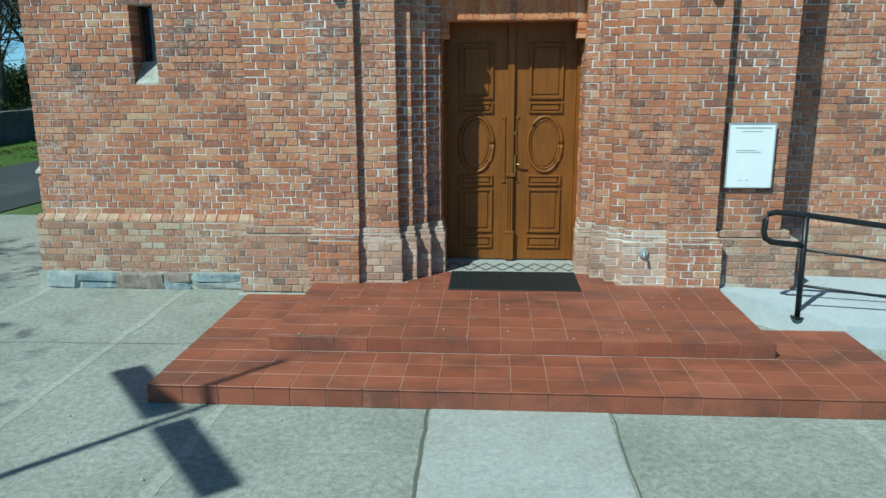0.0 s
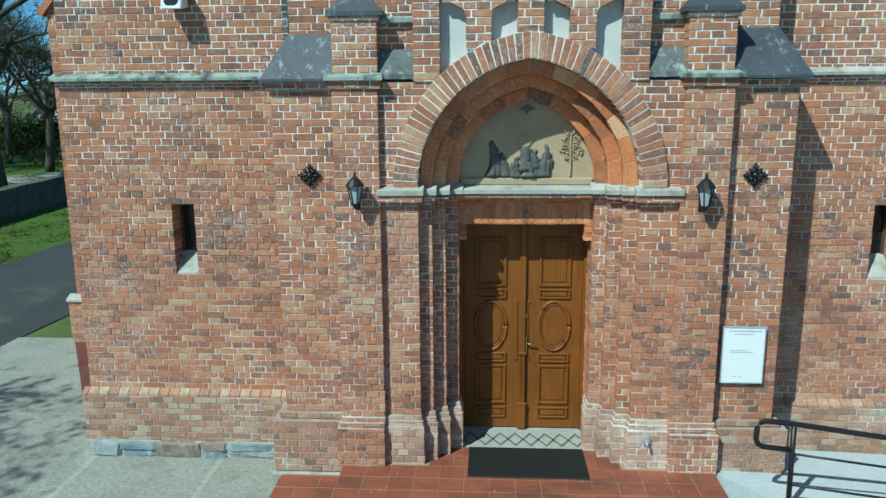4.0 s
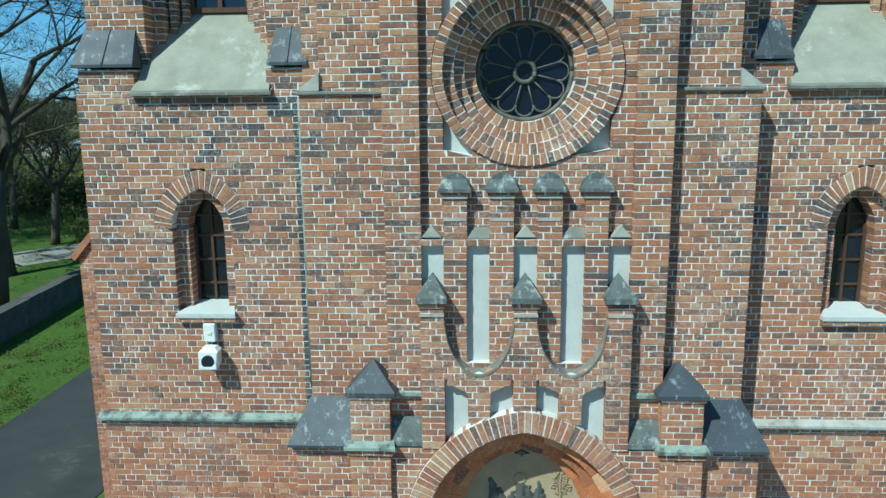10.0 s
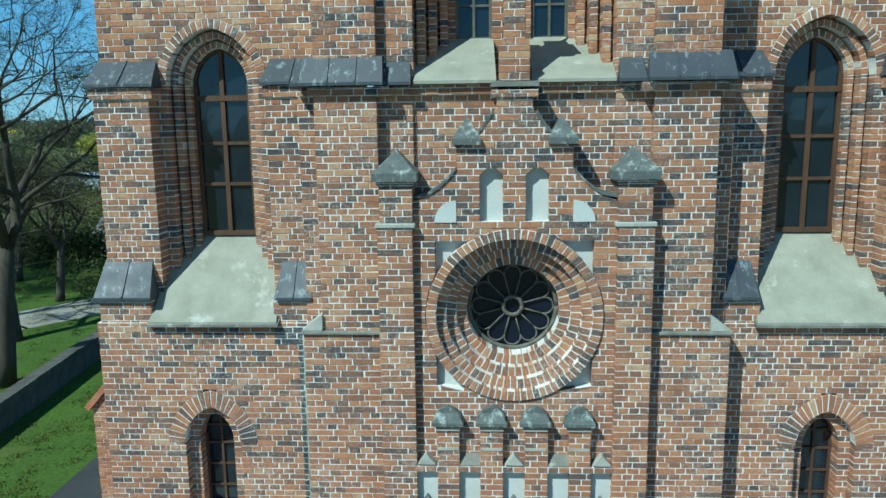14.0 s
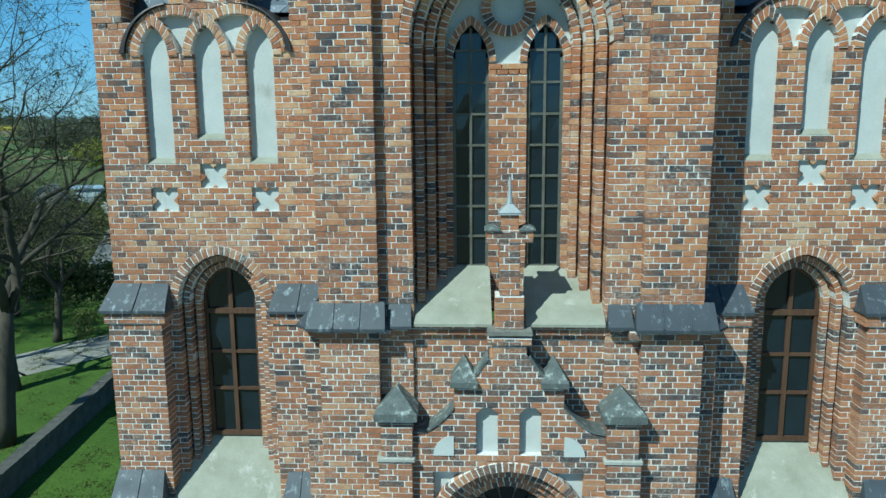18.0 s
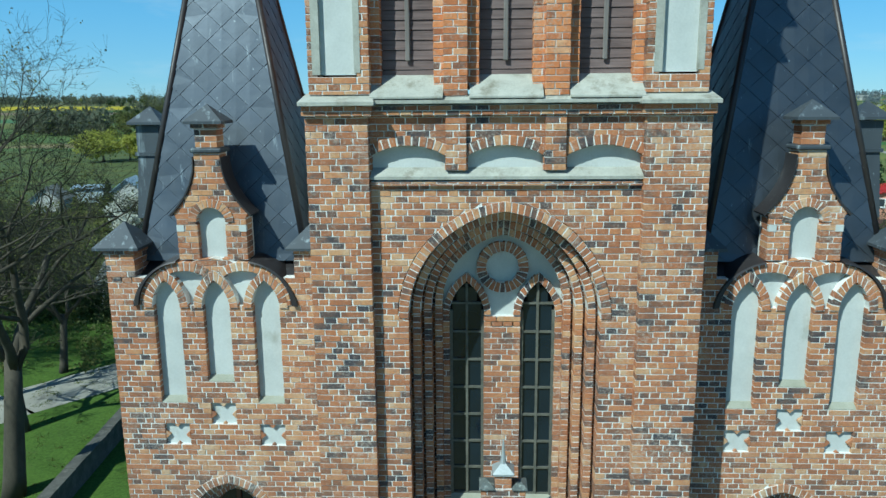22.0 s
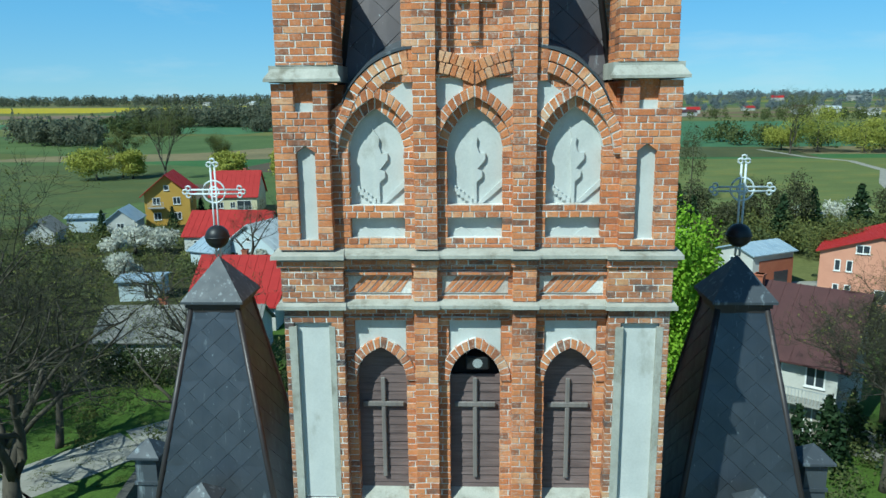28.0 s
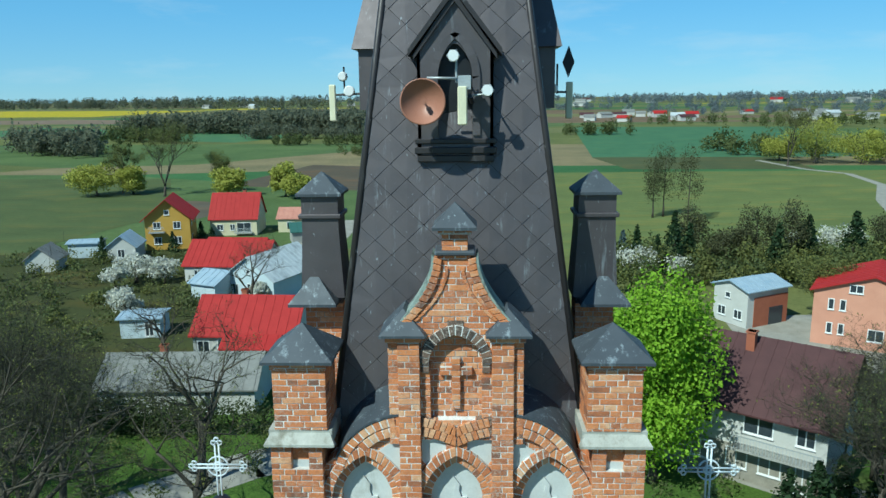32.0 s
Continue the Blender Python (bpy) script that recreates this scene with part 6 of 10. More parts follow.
w.lay(0.05, 0.35, 17.30, 19.86, belfry)
for cx in BELL:
    w.ring(cx, 18.95, 0.30, 0.41, 0.12, 0.02, 0.25)
    w.rect(cx - 0.40, cx + 0.40, 0.0, 0.2, 19.69, 19.74)
for s in (-1, 1):
    w.rect(*sp(s, 0.43, 0.70), -0.07, 0.3, 17.23, 19.86)
    w.rect(*sp(s, 0.43, 0.70), -0.07, 0.3, 19.95, 20.44)
w.rect(-1.52, 1.52, -0.05, 0.3, 19.80, 19.875)
w.finish(church, "red brick belfry wall with three openings")
for cx in BELL:
    part("niche_plaster", slab(M(), lambda z: pointed_cut([(cx - 0.30, cx + 0.30)], cx, 0.36, 0, 18.95, 0.48, z), 18.98, 19.69, 16, 0.08, 0.10), MAT_PLASTER, church, "pale plaster above the shutter arch")
    sh = new("shutter")
    sh.parent = church
    tagged(sh, "weathered wooden louvre shutter with a nailed cross" if cx else "weathered shutter with a loudspeaker in the gap above")
    zz = 17.42
    while zz < 19.32:
        z1 = min(zz + 0.11, 19.34)
        hw = arch_half(0.30, 0.41, (zz + z1) / 2 - 18.95) or 0.05
        if cx == 0 and zz > 18.95:
            break
        part("board", M().hexa([(cx - hw, 0.214, zz), (cx + hw, 0.214 + rng.uniform(-0.004, 0.004), zz), (cx + hw, 0.25, zz), (cx - hw, 0.25, zz),
                                (cx - hw, 0.225, z1 - 0.006), (cx + hw, 0.225 + rng.uniform(-0.004, 0.004), z1 - 0.006), (cx + hw, 0.26, z1 - 0.006), (cx - hw, 0.26, z1 - 0.006)]), MAT_BOARD, sh)
        zz += 0.11
    part("batten", M().box(cx - 0.028, cx + 0.028, 0.17, 0.205, 17.62, 18.93, 0.01), MAT_BATTEN, sh)
    part("batten", M().box(cx - 0.25, cx + 0.25, 0.165, 0.20, 18.555, 18.62, 0.01), MAT_BATTEN, sh)
    # black sheet in place of the belfry's inner shade
    part("unlit_backing", M().box(cx - 0.31, cx + 0.31, 0.33, 0.34, 17.4, 19.4), MAT_DARK, sh)
    part("belfry_sill", M().slope(cx - 0.41, cx + 0.41, -0.155, 17.225, 0.22, 17.47, 0.0, 0.0, 0.02), MAT_STONE, church, "sloping pale sill of the belfry opening")
hp = thing("loudspeaker", "grey horn loudspeaker in the belfry gap", "loudspeaker", (0.03, 0.16, 19.05))
part("horn", M().box(-0.14, 0.14, -0.04, 0.1, 0.0, 0.17, 0.02), MAT_DARKMETAL, hp)
part("mouth", M().lathe([(0.06, -0.045), (0.02, -0.03)], (0, 0, 0.085), 14, "y"), MAT_GALV, hp)


def ledge(name, z, y, over, stone, label):
    m = M().slope(-2.20 - over, 2.20 + over, y, z, y + 0.2, z + 0.05, 0.05, 0.05, 0.04)
    for s in (-1, 1):
        m.slope(*sp(s, 1.47, 2.215 + over), y - 0.05, z + 0.003, y + 0.2, z + 0.055, 0.03, 0.03, 0.045)
        m.slope(*sp(s, 0.40, 0.73), y - 0.03, z + 0.002, y + 0.2, z + 0.053, 0.02, 0.02, 0.042)
    m.box(-2.15, 2.15, y + 0.19, 0.45, z - 0.085, z + 0.045)
    part(name, m, stone, church, label)


ledge("string_course", 19.92, -0.13, 0.06, MAT_STONE, "thin pale string course")
ledge("string_course", 20.51, -0.15, 0.09, MAT_STONE, "pale string course under the blind arcade")
w = Wall("herringbone_wall", red=True)


def hb(z):
    a = [(-1.52, 1.52)]
    for x0, x1 in ((-1.47, -0.73), (-0.38, 0.38), (0.74, 1.47)):
        a = box_cut(a, x0, x1, 20.03, 20.25, z)
    return a


w.lay(0.02, 0.3, 19.95, 20.44, hb)
for x0, x1 in ((-1.50, -0.72), (-0.40, 0.40), (0.73, 1.50)):
    w.rect(x0, x1, -0.02, 0.3, 20.25, 20.29)
w.rect(-1.52, 1.52, -0.06, 0.3, 20.36, 20.44)
for s in (-1, 1):
    w.rect(*sp(s, 0.41, 0.72), -0.10, 0.3, 20.36, 20.44)
    w.rect(*sp(s, 1.48, 2.26), -0.13, 0.3, 20.36, 20.44)
w.finish(church, "red brick band between the string courses")
hbm = Wall("herringbone", red=True)
for x0, x1 in ((-1.47, -0.73), (-0.38, 0.38), (0.74, 1.47)):
    x = x0
    while x < x1 - 0.02:
        q = [(x, 20.035), (min(x + 0.06, x1), 20.035), (min(x + 0.06 + 0.19, x1), 20.245), (min(x + 0.19, x1), 20.245)]
        if q[3][0] < x1:
            hbm.brick(q, 0.035, 0.1)
        x += 0.078
    hbm.core.box(x0, x1, 0.041, 0.1, 20.02, 20.26)
hbm.red = True
hbm.finish(church, "slanting bricks of the herringbone panels")

# -- blind arcade and top gable
w = Wall("arcade_wall", red=True, pick=lambda x, z: 20.6 < z < 22.2)
AC = (-1.105, 0.0, 1.105)


def arcade(z):
    a = [(-1.62, 1.62)]
    if z > 22.05:
        q = (z - 22.05) / 0.5
        h = 1.62 - 0.95 * max(0.0, q) ** 1.6
        a = [(-h, h)]
    for cx in AC:
        a = box_cut(a, cx - 0.31, cx + 0.31, 20.67, 20.88, z)
        if z > 21.05:
            if z > 21.62:
                a = pointed_cut(a, cx, 0.545, 0, 21.62, 0.76, z)
            else:
                a = sub(a, cx - 0.31, cx + 0.31)
    return sub(a, -0.43, 0.43) if 22.12 < z < 22.47 else a


w.lay(0.03, 0.3, 20.56, 22.52, arcade)
for cx in AC:
    w.ring(cx, 21.62, 0.42, 0.63, 0.12, -0.02, 0.3, 0.085)
    w.ring(cx, 21.62, 0.315, 0.51, 0.11, 0.06, 0.25, 0.085)
for s in (-1, 1):
    def cs(z):
        a = [sp(s, 1.60, 2.22)]
        if 20.7 < z < 21.74:
            hw = 0.105 if z < 21.68 else 0.105 * (21.74 - z) / 0.06
            a = sub(a, s * 1.87 - hw, s * 1.87 + hw)
        if 22.08 < z < 22.42:
            a = sub(a, s * 1.87 - 0.105, s * 1.87 + 0.105)
        return a
    w.lay(-0.10, 0.45, 20.56, 22.42, cs)
    w.rect(*sp(s, 1.60, 2.22), -0.10, 0.04, 22.40, 22.42)
    w.rect(*sp(s, 0.42, 0.675), -0.08, 0.3, 20.56, 23.70)
    w.rect(*sp(s, 0.60, 0.79), -0.03, 0.3, 22.4, 23.70)
    w.rect(*sp(s, 0.40, 0.81), -0.10, 0.3, 23.70, 23.77)
    w.rect(*sp(s, 1.53, 2.16), -0.07, 0.62, 22.6, 23.36)
    w.rect(*sp(s, 1.51, 2.18), -0.09, 0.66, 23.36, 23.44)
w.rect(-0.45, 0.45, -0.0, 0.3, 22.45, 22.58)
w.finish(church, "red brick blind arcade of the tower top")
for s in (-1, 1):                                        # arches that run on past the crowns to the pilasters
    for r0, r1, a0, a1, n in ((0.80, 0.915, 92, 166, 12), (0.675, 0.79, 92, 138, 7)):
        w = Wall("arcade_band", red=True)
        lo, hi = (a0, a1) if s < 0 else (180 - a1, 180 - a0)
        w.circle(s * 0.60, 21.847, r0, r1, -0.03, 0.3, n, math.radians(lo), math.radians(hi))
        w.finish(church, "curved brick band above the blind arcade")
    for row in range(2):
        w = Wall("arcade_band", red=True)
        w.bed = MAT_HOOD
        for i in range(6):
            x = 0.012 + i * 0.067
            z = 22.375 + row * 0.125 + 0.50 * x - 0.42 * x * x
            lean, e = 0.048 - 0.05 * x, 0.50 - 0.84 * x
            x1 = x + 0.058
            xa, xb = max(0.004, x - lean), max(0.03, x1 - lean)
            q = [(s * x, z), (s * x1, z + 0.058 * e), (s * xb, z + 0.058 * e + 0.108), (s * xa, z + 0.108)]
            w.brick(q if s > 0 else q[::-1], -0.03 - 0.004 * row, 0.1)
            w.core.prism([(s * max(0.0, x - 0.012), z - 0.008), (s * (x1 + 0.012), z + 0.03), (s * (x1 + 0.012), z + 0.14), (s * max(0.0, x - 0.012), z + 0.115)], -0.022 - 0.002 * row, 0.1)
        w.finish(church, "curved brick band meeting its twin over the niche")
for cx in AC:
    pl = slab(M(), lambda z: pointed_cut([], 0, 1, 0, 0, 1, z) or [((cx - (arch_half(0.33, 0.53, z - 21.62) or 0.001)), (cx + (arch_half(0.33, 0.53, z - 21.62) or 0.001)))], 21.04, 22.16, 14, 0.16, 0.18)
    part("niche_plaster", pl, MAT_PLASTER, church, "white plaster of the blind arch")
    part("niche_plaster", M().box(cx - 0.32, cx + 0.32, 0.13, 0.15, 20.66, 20.89), MAT_PLASTER, church, "white plaster of the low panel")
    fl = M()
    stem = [(-0.015, 21.06), (0.02, 21.06), (0.02, 21.30), (0.085, 21.36), (0.085, 21.43), (0.03, 21.45), (0.12, 21.56), (0.12, 21.63), (0.05, 21.63), (0.02, 21.72), (0.03, 21.80), (-0.05, 21.92),
            (-0.02, 21.78), (-0.04, 21.70), (-0.03, 21.60), (-0.015, 21.40)]
    fl.prism([(cx + x, z) for x, z in stem], 0.125, 0.162)
    for i in range(6):
        x, z = cx - 0.30 + i * 0.045, 21.30 - i * 0.036
        fl.prism([(x, z - 0.07), (x + 0.046, z - 0.07), (x + 0.046, z), (x, z)], 0.132, 0.163)
    fl.prism([(cx + 0.03, 21.06), (cx + 0.09, 21.06), (cx + 0.31, 21.25), (cx + 0.31, 21.33)], 0.132, 0.163)
    part("plaster_relief", fl, MAT_PLASTER, church, "raised leaf ornament in the plaster")
    zg = M()
    for i in range(2):
        x = cx - 0.31 + i * 0.31
        zg.prism([(x, 20.67), (x + 0.31, 20.67), (x + 0.155, 20.80)], 0.115, 0.132)
    part("plaster_relief", zg, MAT_PLASTER, church, "zigzag ornament in the low panel")
for s in (-1, 1):
    part("niche_plaster", M().box(s * 1.87 - 0.11, s * 1.87 + 0.11, -0.03, -0.01, 20.68, 21.75), MAT_PLASTER, church, "white plaster of the narrow corner niche")
    part("niche_plaster", M().box(s * 1.87 - 0.11, s * 1.87 + 0.11, -0.03, -0.01, 22.08, 22.20), MAT_PLASTER, church, "plaster remnant in the corner notch")
    part("niche_back", M().box(s * 1.87 - 0.11, s * 1.87 + 0.11, -0.02, 0.0, 22.2, 22.45), MAT_RED, church, "brick back of the corner notch")
    part("spandrel_plaster", slab(M(), lambda z: pointed_cut([sp(s, 0.05, 0.42)], 0, 0.50, 0, 21.62, 0.72, z), 22.0, 22.46, 12, 0.045, 0.06), MAT_PLASTER, church, "pale plaster spandrel")
    part("spandrel_plaster", slab(M(), lambda z: pointed_cut([sp(s, 0.66, 0.66 + 0.55 * max(0.05, (22.50 - z) / 0.4))], s * 1.105, 0.50, 0, 21.62, 0.72, z), 22.05, 22.46, 12, 0.02, 0.05), MAT_PLASTER, church, "pale plaster spandrel")
    part("corner_ledge", M().slope(*sp(s, 1.44, 2.28), -0.17, 22.46, -0.05, 22.575, 0.07, 0.07, 0.032).box(*sp(s, 1.48, 2.24), -0.06, 0.6, 22.42, 22.6), MAT_STONE, church, "pale weathered ledge of the corner pinnacle")
    part("pinnacle_cap", M().cap(s * 1.85, 0.26, 0.42, 0.42, 23.48, 23.84, 0.035), MAT_SLATE, church, "sheet metal pyramid cap of the corner pinnacle")
    part("gable_cap", M().cap(s * 0.61, 0.08, 0.265, 0.24, 23.80, 24.06, 0.03, 0.45), MAT_SLATE, church, "sheet metal cap of the gable shoulder")
w = Wall("top_gable", red=True, pick=lambda x, z: 22.6 < z < 24)


def top_gable(z):
    if z < 23.85:
        h = 0.62
    elif z < 24.68:
        q = (z - 23.85) / 0.83
        h = 0.185 + 0.42 * (1 - q) ** 1.9
    else:
        h = 0.185
    a = [(-h, h)]
    if z > 22.72 and z < 23.44:
        a = sub(a, -0.30, 0.30)
    elif z >= 23.40:
        a = pointed_cut(a, 0, 0.405, 0, 23.42, 0.40, z)
    return a


w.lay(-0.0, 0.3, 22.55, 24.72, top_gable)
w.rect(-0.34, 0.34, 0.10, 0.15, 22.6, 23.75)
w.rect(-0.145, 0.145, -0.0, 0.26, 24.76, 24.98)
w.rect(-0.19, 0.19, -0.03, 0.3, 24.95, 25.01)
w.rect(-0.05, 0.05, 0.04, 0.08, 22.83, 23.46)
w.rect(-0.19, 0.19, 0.045, 0.08, 23.25, 23.35)
for s in (-1, 1):
    pr = None
    for i in range(12):
        q = i / 11
        p = (0.15 + 0.42 * (1 - q) ** 1.9, 23.87 + 0.80 * q)
        if pr:
            qd = [(s * pr[0], pr[1] + 0.004), (s * (pr[0] + 0.09), pr[1] + 0.03), (s * (p[0] + 0.09), p[1] + 0.02), (s * p[0], p[1] - 0.004)]
            w.brick(qd if s > 0 else qd[::-1], -0.035, 0.12)
        pr = p
w.finish(church, "red brick top gable with a raised brick cross in a niche")
w = Wall("niche_hood")
w.fired, w.bed = MAT_HOOD, MAT_MORTAR_OLD
w.ring(0, 23.42, 0.31, 0.345, 0.125, -0.035, 0.25)
for s in (-1, 1):
    w.rect(*sp(s, 0.31, 0.40), -0.03, 0.25, 23.30, 23.42)
w.finish(church, "dark over-burnt brick hood of the niche")
for s in (-1, 1):
    w = Wall("scroll_moulding", red=True)
    pr = None
    for i in range(15):
        q = i / 14
        p = (0.075 + 0.38 * (1 - q) ** 1.9, 23.93 + 0.63 * q)
        if pr:
            qd = [(s * pr[0], pr[1]), (s * (pr[0] + 0.035), pr[1] + 0.012), (s * (p[0] + 0.035), p[1] + 0.008), (s * p[0], p[1])]
            w.brick(qd if s > 0 else qd[::-1], -0.018, 0.05)
        pr = p
    w.core.box(*sp(s, 0.075, 0.11), -0.005, 0.04, 24.50, 24.55)
    w.finish(church, "thin raised brick moulding inside the scroll")
for s in (-1, 1):
    cop = M()
    pr = None
    for i in range(17):
        q = i / 16
        p = (0.235 + 0.42 * (1 - q) ** 1.9, 23.87 + 0.82 * q)
        if pr:
            cop.hexa([(s * pr[0], -0.03, pr[1]), (s * p[0], -0.03, p[1]), (s * p[0], 0.4, p[1]), (s * pr[0], 0.4, pr[1]),
                      (s * (pr[0] + 0.03), -0.03, pr[1] + 0.025), (s * (p[0] + 0.03), -0.03, p[1] + 0.025), (s * (p[0] + 0.03), 0.4, p[1] + 0.025), (s * (pr[0] + 0.03), 0.4, pr[1] + 0.025)])
        pr = p
    part("scroll_coping", cop, MAT_LEDGE, church, "curved patinated coping of the top gable")
    cop = M()
    pr = None
    for i in range(17):
        t = math.radians(86 + 72 * i / 16)
        p = (0.60 - 0.922 * math.cos(t), 21.847 + 0.922 * math.sin(t))
        if pr:
            cop.hexa([(s * pr[0], -0.04, pr[1]), (s * p[0], -0.04, p[1]), (s * p[0], 0.9, p[1]), (s * pr[0], 0.9, pr[1]),
                      (s * pr[0], -0.04, pr[1] + 0.028), (s * p[0], -0.04, p[1] + 0.028), (s * p[0], 0.9, p[1] + 0.22), (s * pr[0], 0.9, pr[1] + 0.22)])
        pr = p
    part("valley_sheet", cop, MAT_SLATE, church, "sheet metal valley behind the arcade")
part("gable_cap", M().cap(0, 0.14, 0.25, 0.24, 25.04, 25.30, 0.035), MAT_SLATE, church, "sheet metal cap of the top gable")
part("neck_ledge", M().box(-0.23, 0.23, -0.06, 0.35, 24.71, 24.765, 0.015), MAT_SLATE, church, "ledge of the top gable neck")
# side gable pinnacles
for s in (-1, 1):
    cx = s * 1.87
    m = Wall("side_pinnacle", red=True)
    m.rect(cx - 0.26, cx + 0.26, 1.70, 0.4, 22.3, 23.66)
    m.finish(church, "brick foot of the side pinnacle")
    roof = M()
    part("pinnacle_hood", M().cap(s * 1.98, 1.72, 0.33, 0.30, 23.72, 24.12, 0.04, 2.1), MAT_SLATE, church, "dark sheet metal hood of the side pinnacle")
    roof.hexa([(cx - 0.30, 1.66, 23.75), (cx + 0.30, 1.66, 23.75), (cx + 0.30, 2.3, 23.75), (cx - 0.30, 2.3, 23.75), (cx - 0.25, 1.68, 24.7), (cx + 0.25, 1.68, 24.7), (cx + 0.25, 2.2, 24.7), (cx - 0.25, 2.2, 24.7)])
    part("pinnacle_band", M().box(cx - 0.29, cx + 0.29, 1.64, 2.22, 24.86, 24.92, 0.01), MAT_SPIRE, church, "brown sheet metal band of the side pinnacle")
    part("pinnacle_neck", M().box(cx - 0.25, cx + 0.25, 1.68, 2.2, 24.7, 25.17), MAT_SPIRE, church, "brown sheet metal neck of the side pinnacle")
    part("pinnacle_cap", M().cap(cx, 1.93, 0.31, 0.31, 25.2, 25.48), MAT_SLATE, church, "sheet metal pyramid cap of the side pinnacle")
    part("side_pinnacle_roof", roof, MAT_SPIRE, church, "brown sheet metal clad side pinnacle")

# -- main spire
spire("spire", 0, 2.15, 22.0, 31.0, 1.62, 0.45, 0.55, MAT_SPIRE, "tall main spire clad in brown diamond sheet metal")
dm = new("dormer")
dm.parent = church
tagged(dm, "spire dormer with a pointed gable and a pointed opening")
DY = 0.95
fa = M()


def dorm(z):
    a = [(-0.46, 0.46)] if z < 27.02 else [(-0.46 * (27.62 - z) / 0.6, 0.46 * (27.62 - z) / 0.6)]
    return pointed_cut(a, 0, 0.205, 25.95, 26.70, 0.40, z)


part("dormer_front", slab(fa, dorm, 25.7, 27.6, 40, DY, DY + 0.06), MAT_SPIRE, dm)
part("dormer_cheek", M().box(-0.46, -0.42, DY, 1.9, 25.7, 27.02).box(0.42, 0.46, DY, 1.9, 25.7, 27.02), MAT_SPIRE, dm)
rf = M()
for s in (-1, 1):
    rf.hexa([(s * 0.56, DY - 0.08, 26.94), (0, DY - 0.08, 27.66), (0, 2.0, 27.66), (s * 0.56, 2.0, 26.94), (s * 0.56, DY - 0.08, 27.02), (0, DY - 0.08, 27.75), (0, 2.0, 27.75), (s * 0.56, 2.0, 27.02)])
    rf.hexa([(s * 0.50, DY - 0.05, 26.90), (0, DY - 0.05, 27.56), (0, DY + 0.1, 27.56), (s * 0.50, DY + 0.1, 26.90), (s * 0.50, DY - 0.05, 26.96), (0, DY - 0.05, 27.66), (0, DY + 0.1, 27.66), (s * 0.50, DY + 0.1, 26.96)])
part("dormer_roof", rf, MAT_SEAM, dm)
tr_ = M()
for s in (-1, 1):
    pr = None
    for i in range(13):
        z = 26.70 + 0.52 * i / 12
        h = arch_half(0.30, 0.54, z - 26.70) or 0
        if pr:
            tr_.hexa([(s * (pr[0] - 0.09), DY - 0.03, pr[1] - 0.03), (s * pr[0], DY - 0.03, pr[1]), (s * pr[0], DY + 0.02, pr[1]), (s * (pr[0] - 0.09), DY + 0.02, pr[1] - 0.03),
                      (s * (h - 0.09), DY - 0.03, z - 0.03), (s * h, DY - 0.03, z), (s * h, DY + 0.02, z), (s * (h - 0.09), DY + 0.02, z - 0.03)])
        pr = (h, z)
    tr_.box(s * 0.21, s * 0.30, DY - 0.03, DY + 0.02, 26.0, 26.70)
part("dormer_trim", tr_, MAT_SPIRE, dm)
part("dormer_sill", M().box(-0.5, 0.5, DY - 0.06, DY + 0.3, 25.78, 25.86, 0.01).box(-0.47, 0.47, DY - 0.04, DY + 0.3, 25.68, 25.76, 0.01).box(-0.5, 0.5, DY - 0.03, DY + 0.3, 25.90, 25.96, 0.01), MAT_SEAM, dm)
part("shutter", M().box(-0.21, 0.21, DY + 0.12, DY + 0.14, 25.95, 27.1), MAT_DARKMETAL, dm, "dark grey louvre of the dormer")
for s in (-1, 1):
    part("side_dormer", M().hexa([(s * 0.75, 1.75, 26.3), (s * 1.28, 1.75, 26.3), (s * 1.28, 2.55, 26.3), (s * 0.75, 2.55, 26.3), (s * 0.75, 1.75, 27.1), (s * 1.28, 1.75, 27.1), (s * 1.28, 2.55, 27.1), (s * 0.75, 2.55, 27.1)])
         .hexa([(s * 0.6, 1.68, 27.08), (s * 1.36, 1.68, 27.08), (s * 1.36, 2.62, 27.08), (s * 0.6, 2.62, 27.08), (s * 0.6, 2.10, 27.9), (s * 1.20, 2.10, 27.9), (s * 1.20, 2.2, 27.9), (s * 0.6, 2.2, 27.9)]), MAT_SPIRE, dm, "side dormer of the spire")

# ---- ground round the church ----


def grass_material(name, dark, light, dry):
    m, nt, b = nodes_of(name, 0.95, 0, 0.15)
    col = mix(nt, 0.5, ramp(nt, noise_of(nt, 0.35, 6, 0.65), [(0.3, dark), (0.7, light)]), ramp(nt, noise_of(nt, 6.0, 8, 0.8), [(0.36, tuple(c * 0.5 for c in dark)), (0.64, tuple(c * 1.3 for c in light))]))
    col = mix(nt, ramp(nt, noise_of(nt, 0.12, 6, 0.7), [(0.55, (0, 0, 0)), (0.7, (0.7, 0.7, 0.7))]), col, dry)
    nt.links.new(col, b.inputs["Base Color"])
    bump(nt, b, noise_of(nt, 14.0, 4), 0.5, 0.05)
    return m


MAT_GRASS = grass_material("meadow_grass", (0.033, 0.064, 0.012), (0.084, 0.142, 0.024), (0.115, 0.12, 0.045))
MAT_ASPHALT = rough_stone("worn_asphalt", (0.030, 0.034, 0.035), (0.058, 0.062, 0.061), 0.92, 0.8, 60.0, (0.11, 0.11, 0.10), (0.58, 0.75), 0.4)
MAT_GRAVEL = rough_stone("pale_gravel_road", (0.20, 0.19, 0.16), (0.33, 0.32, 0.28), 0.95, 0.6, 25.0, (0.10, 0.12, 0.06), (0.6, 0.75), 0.4)


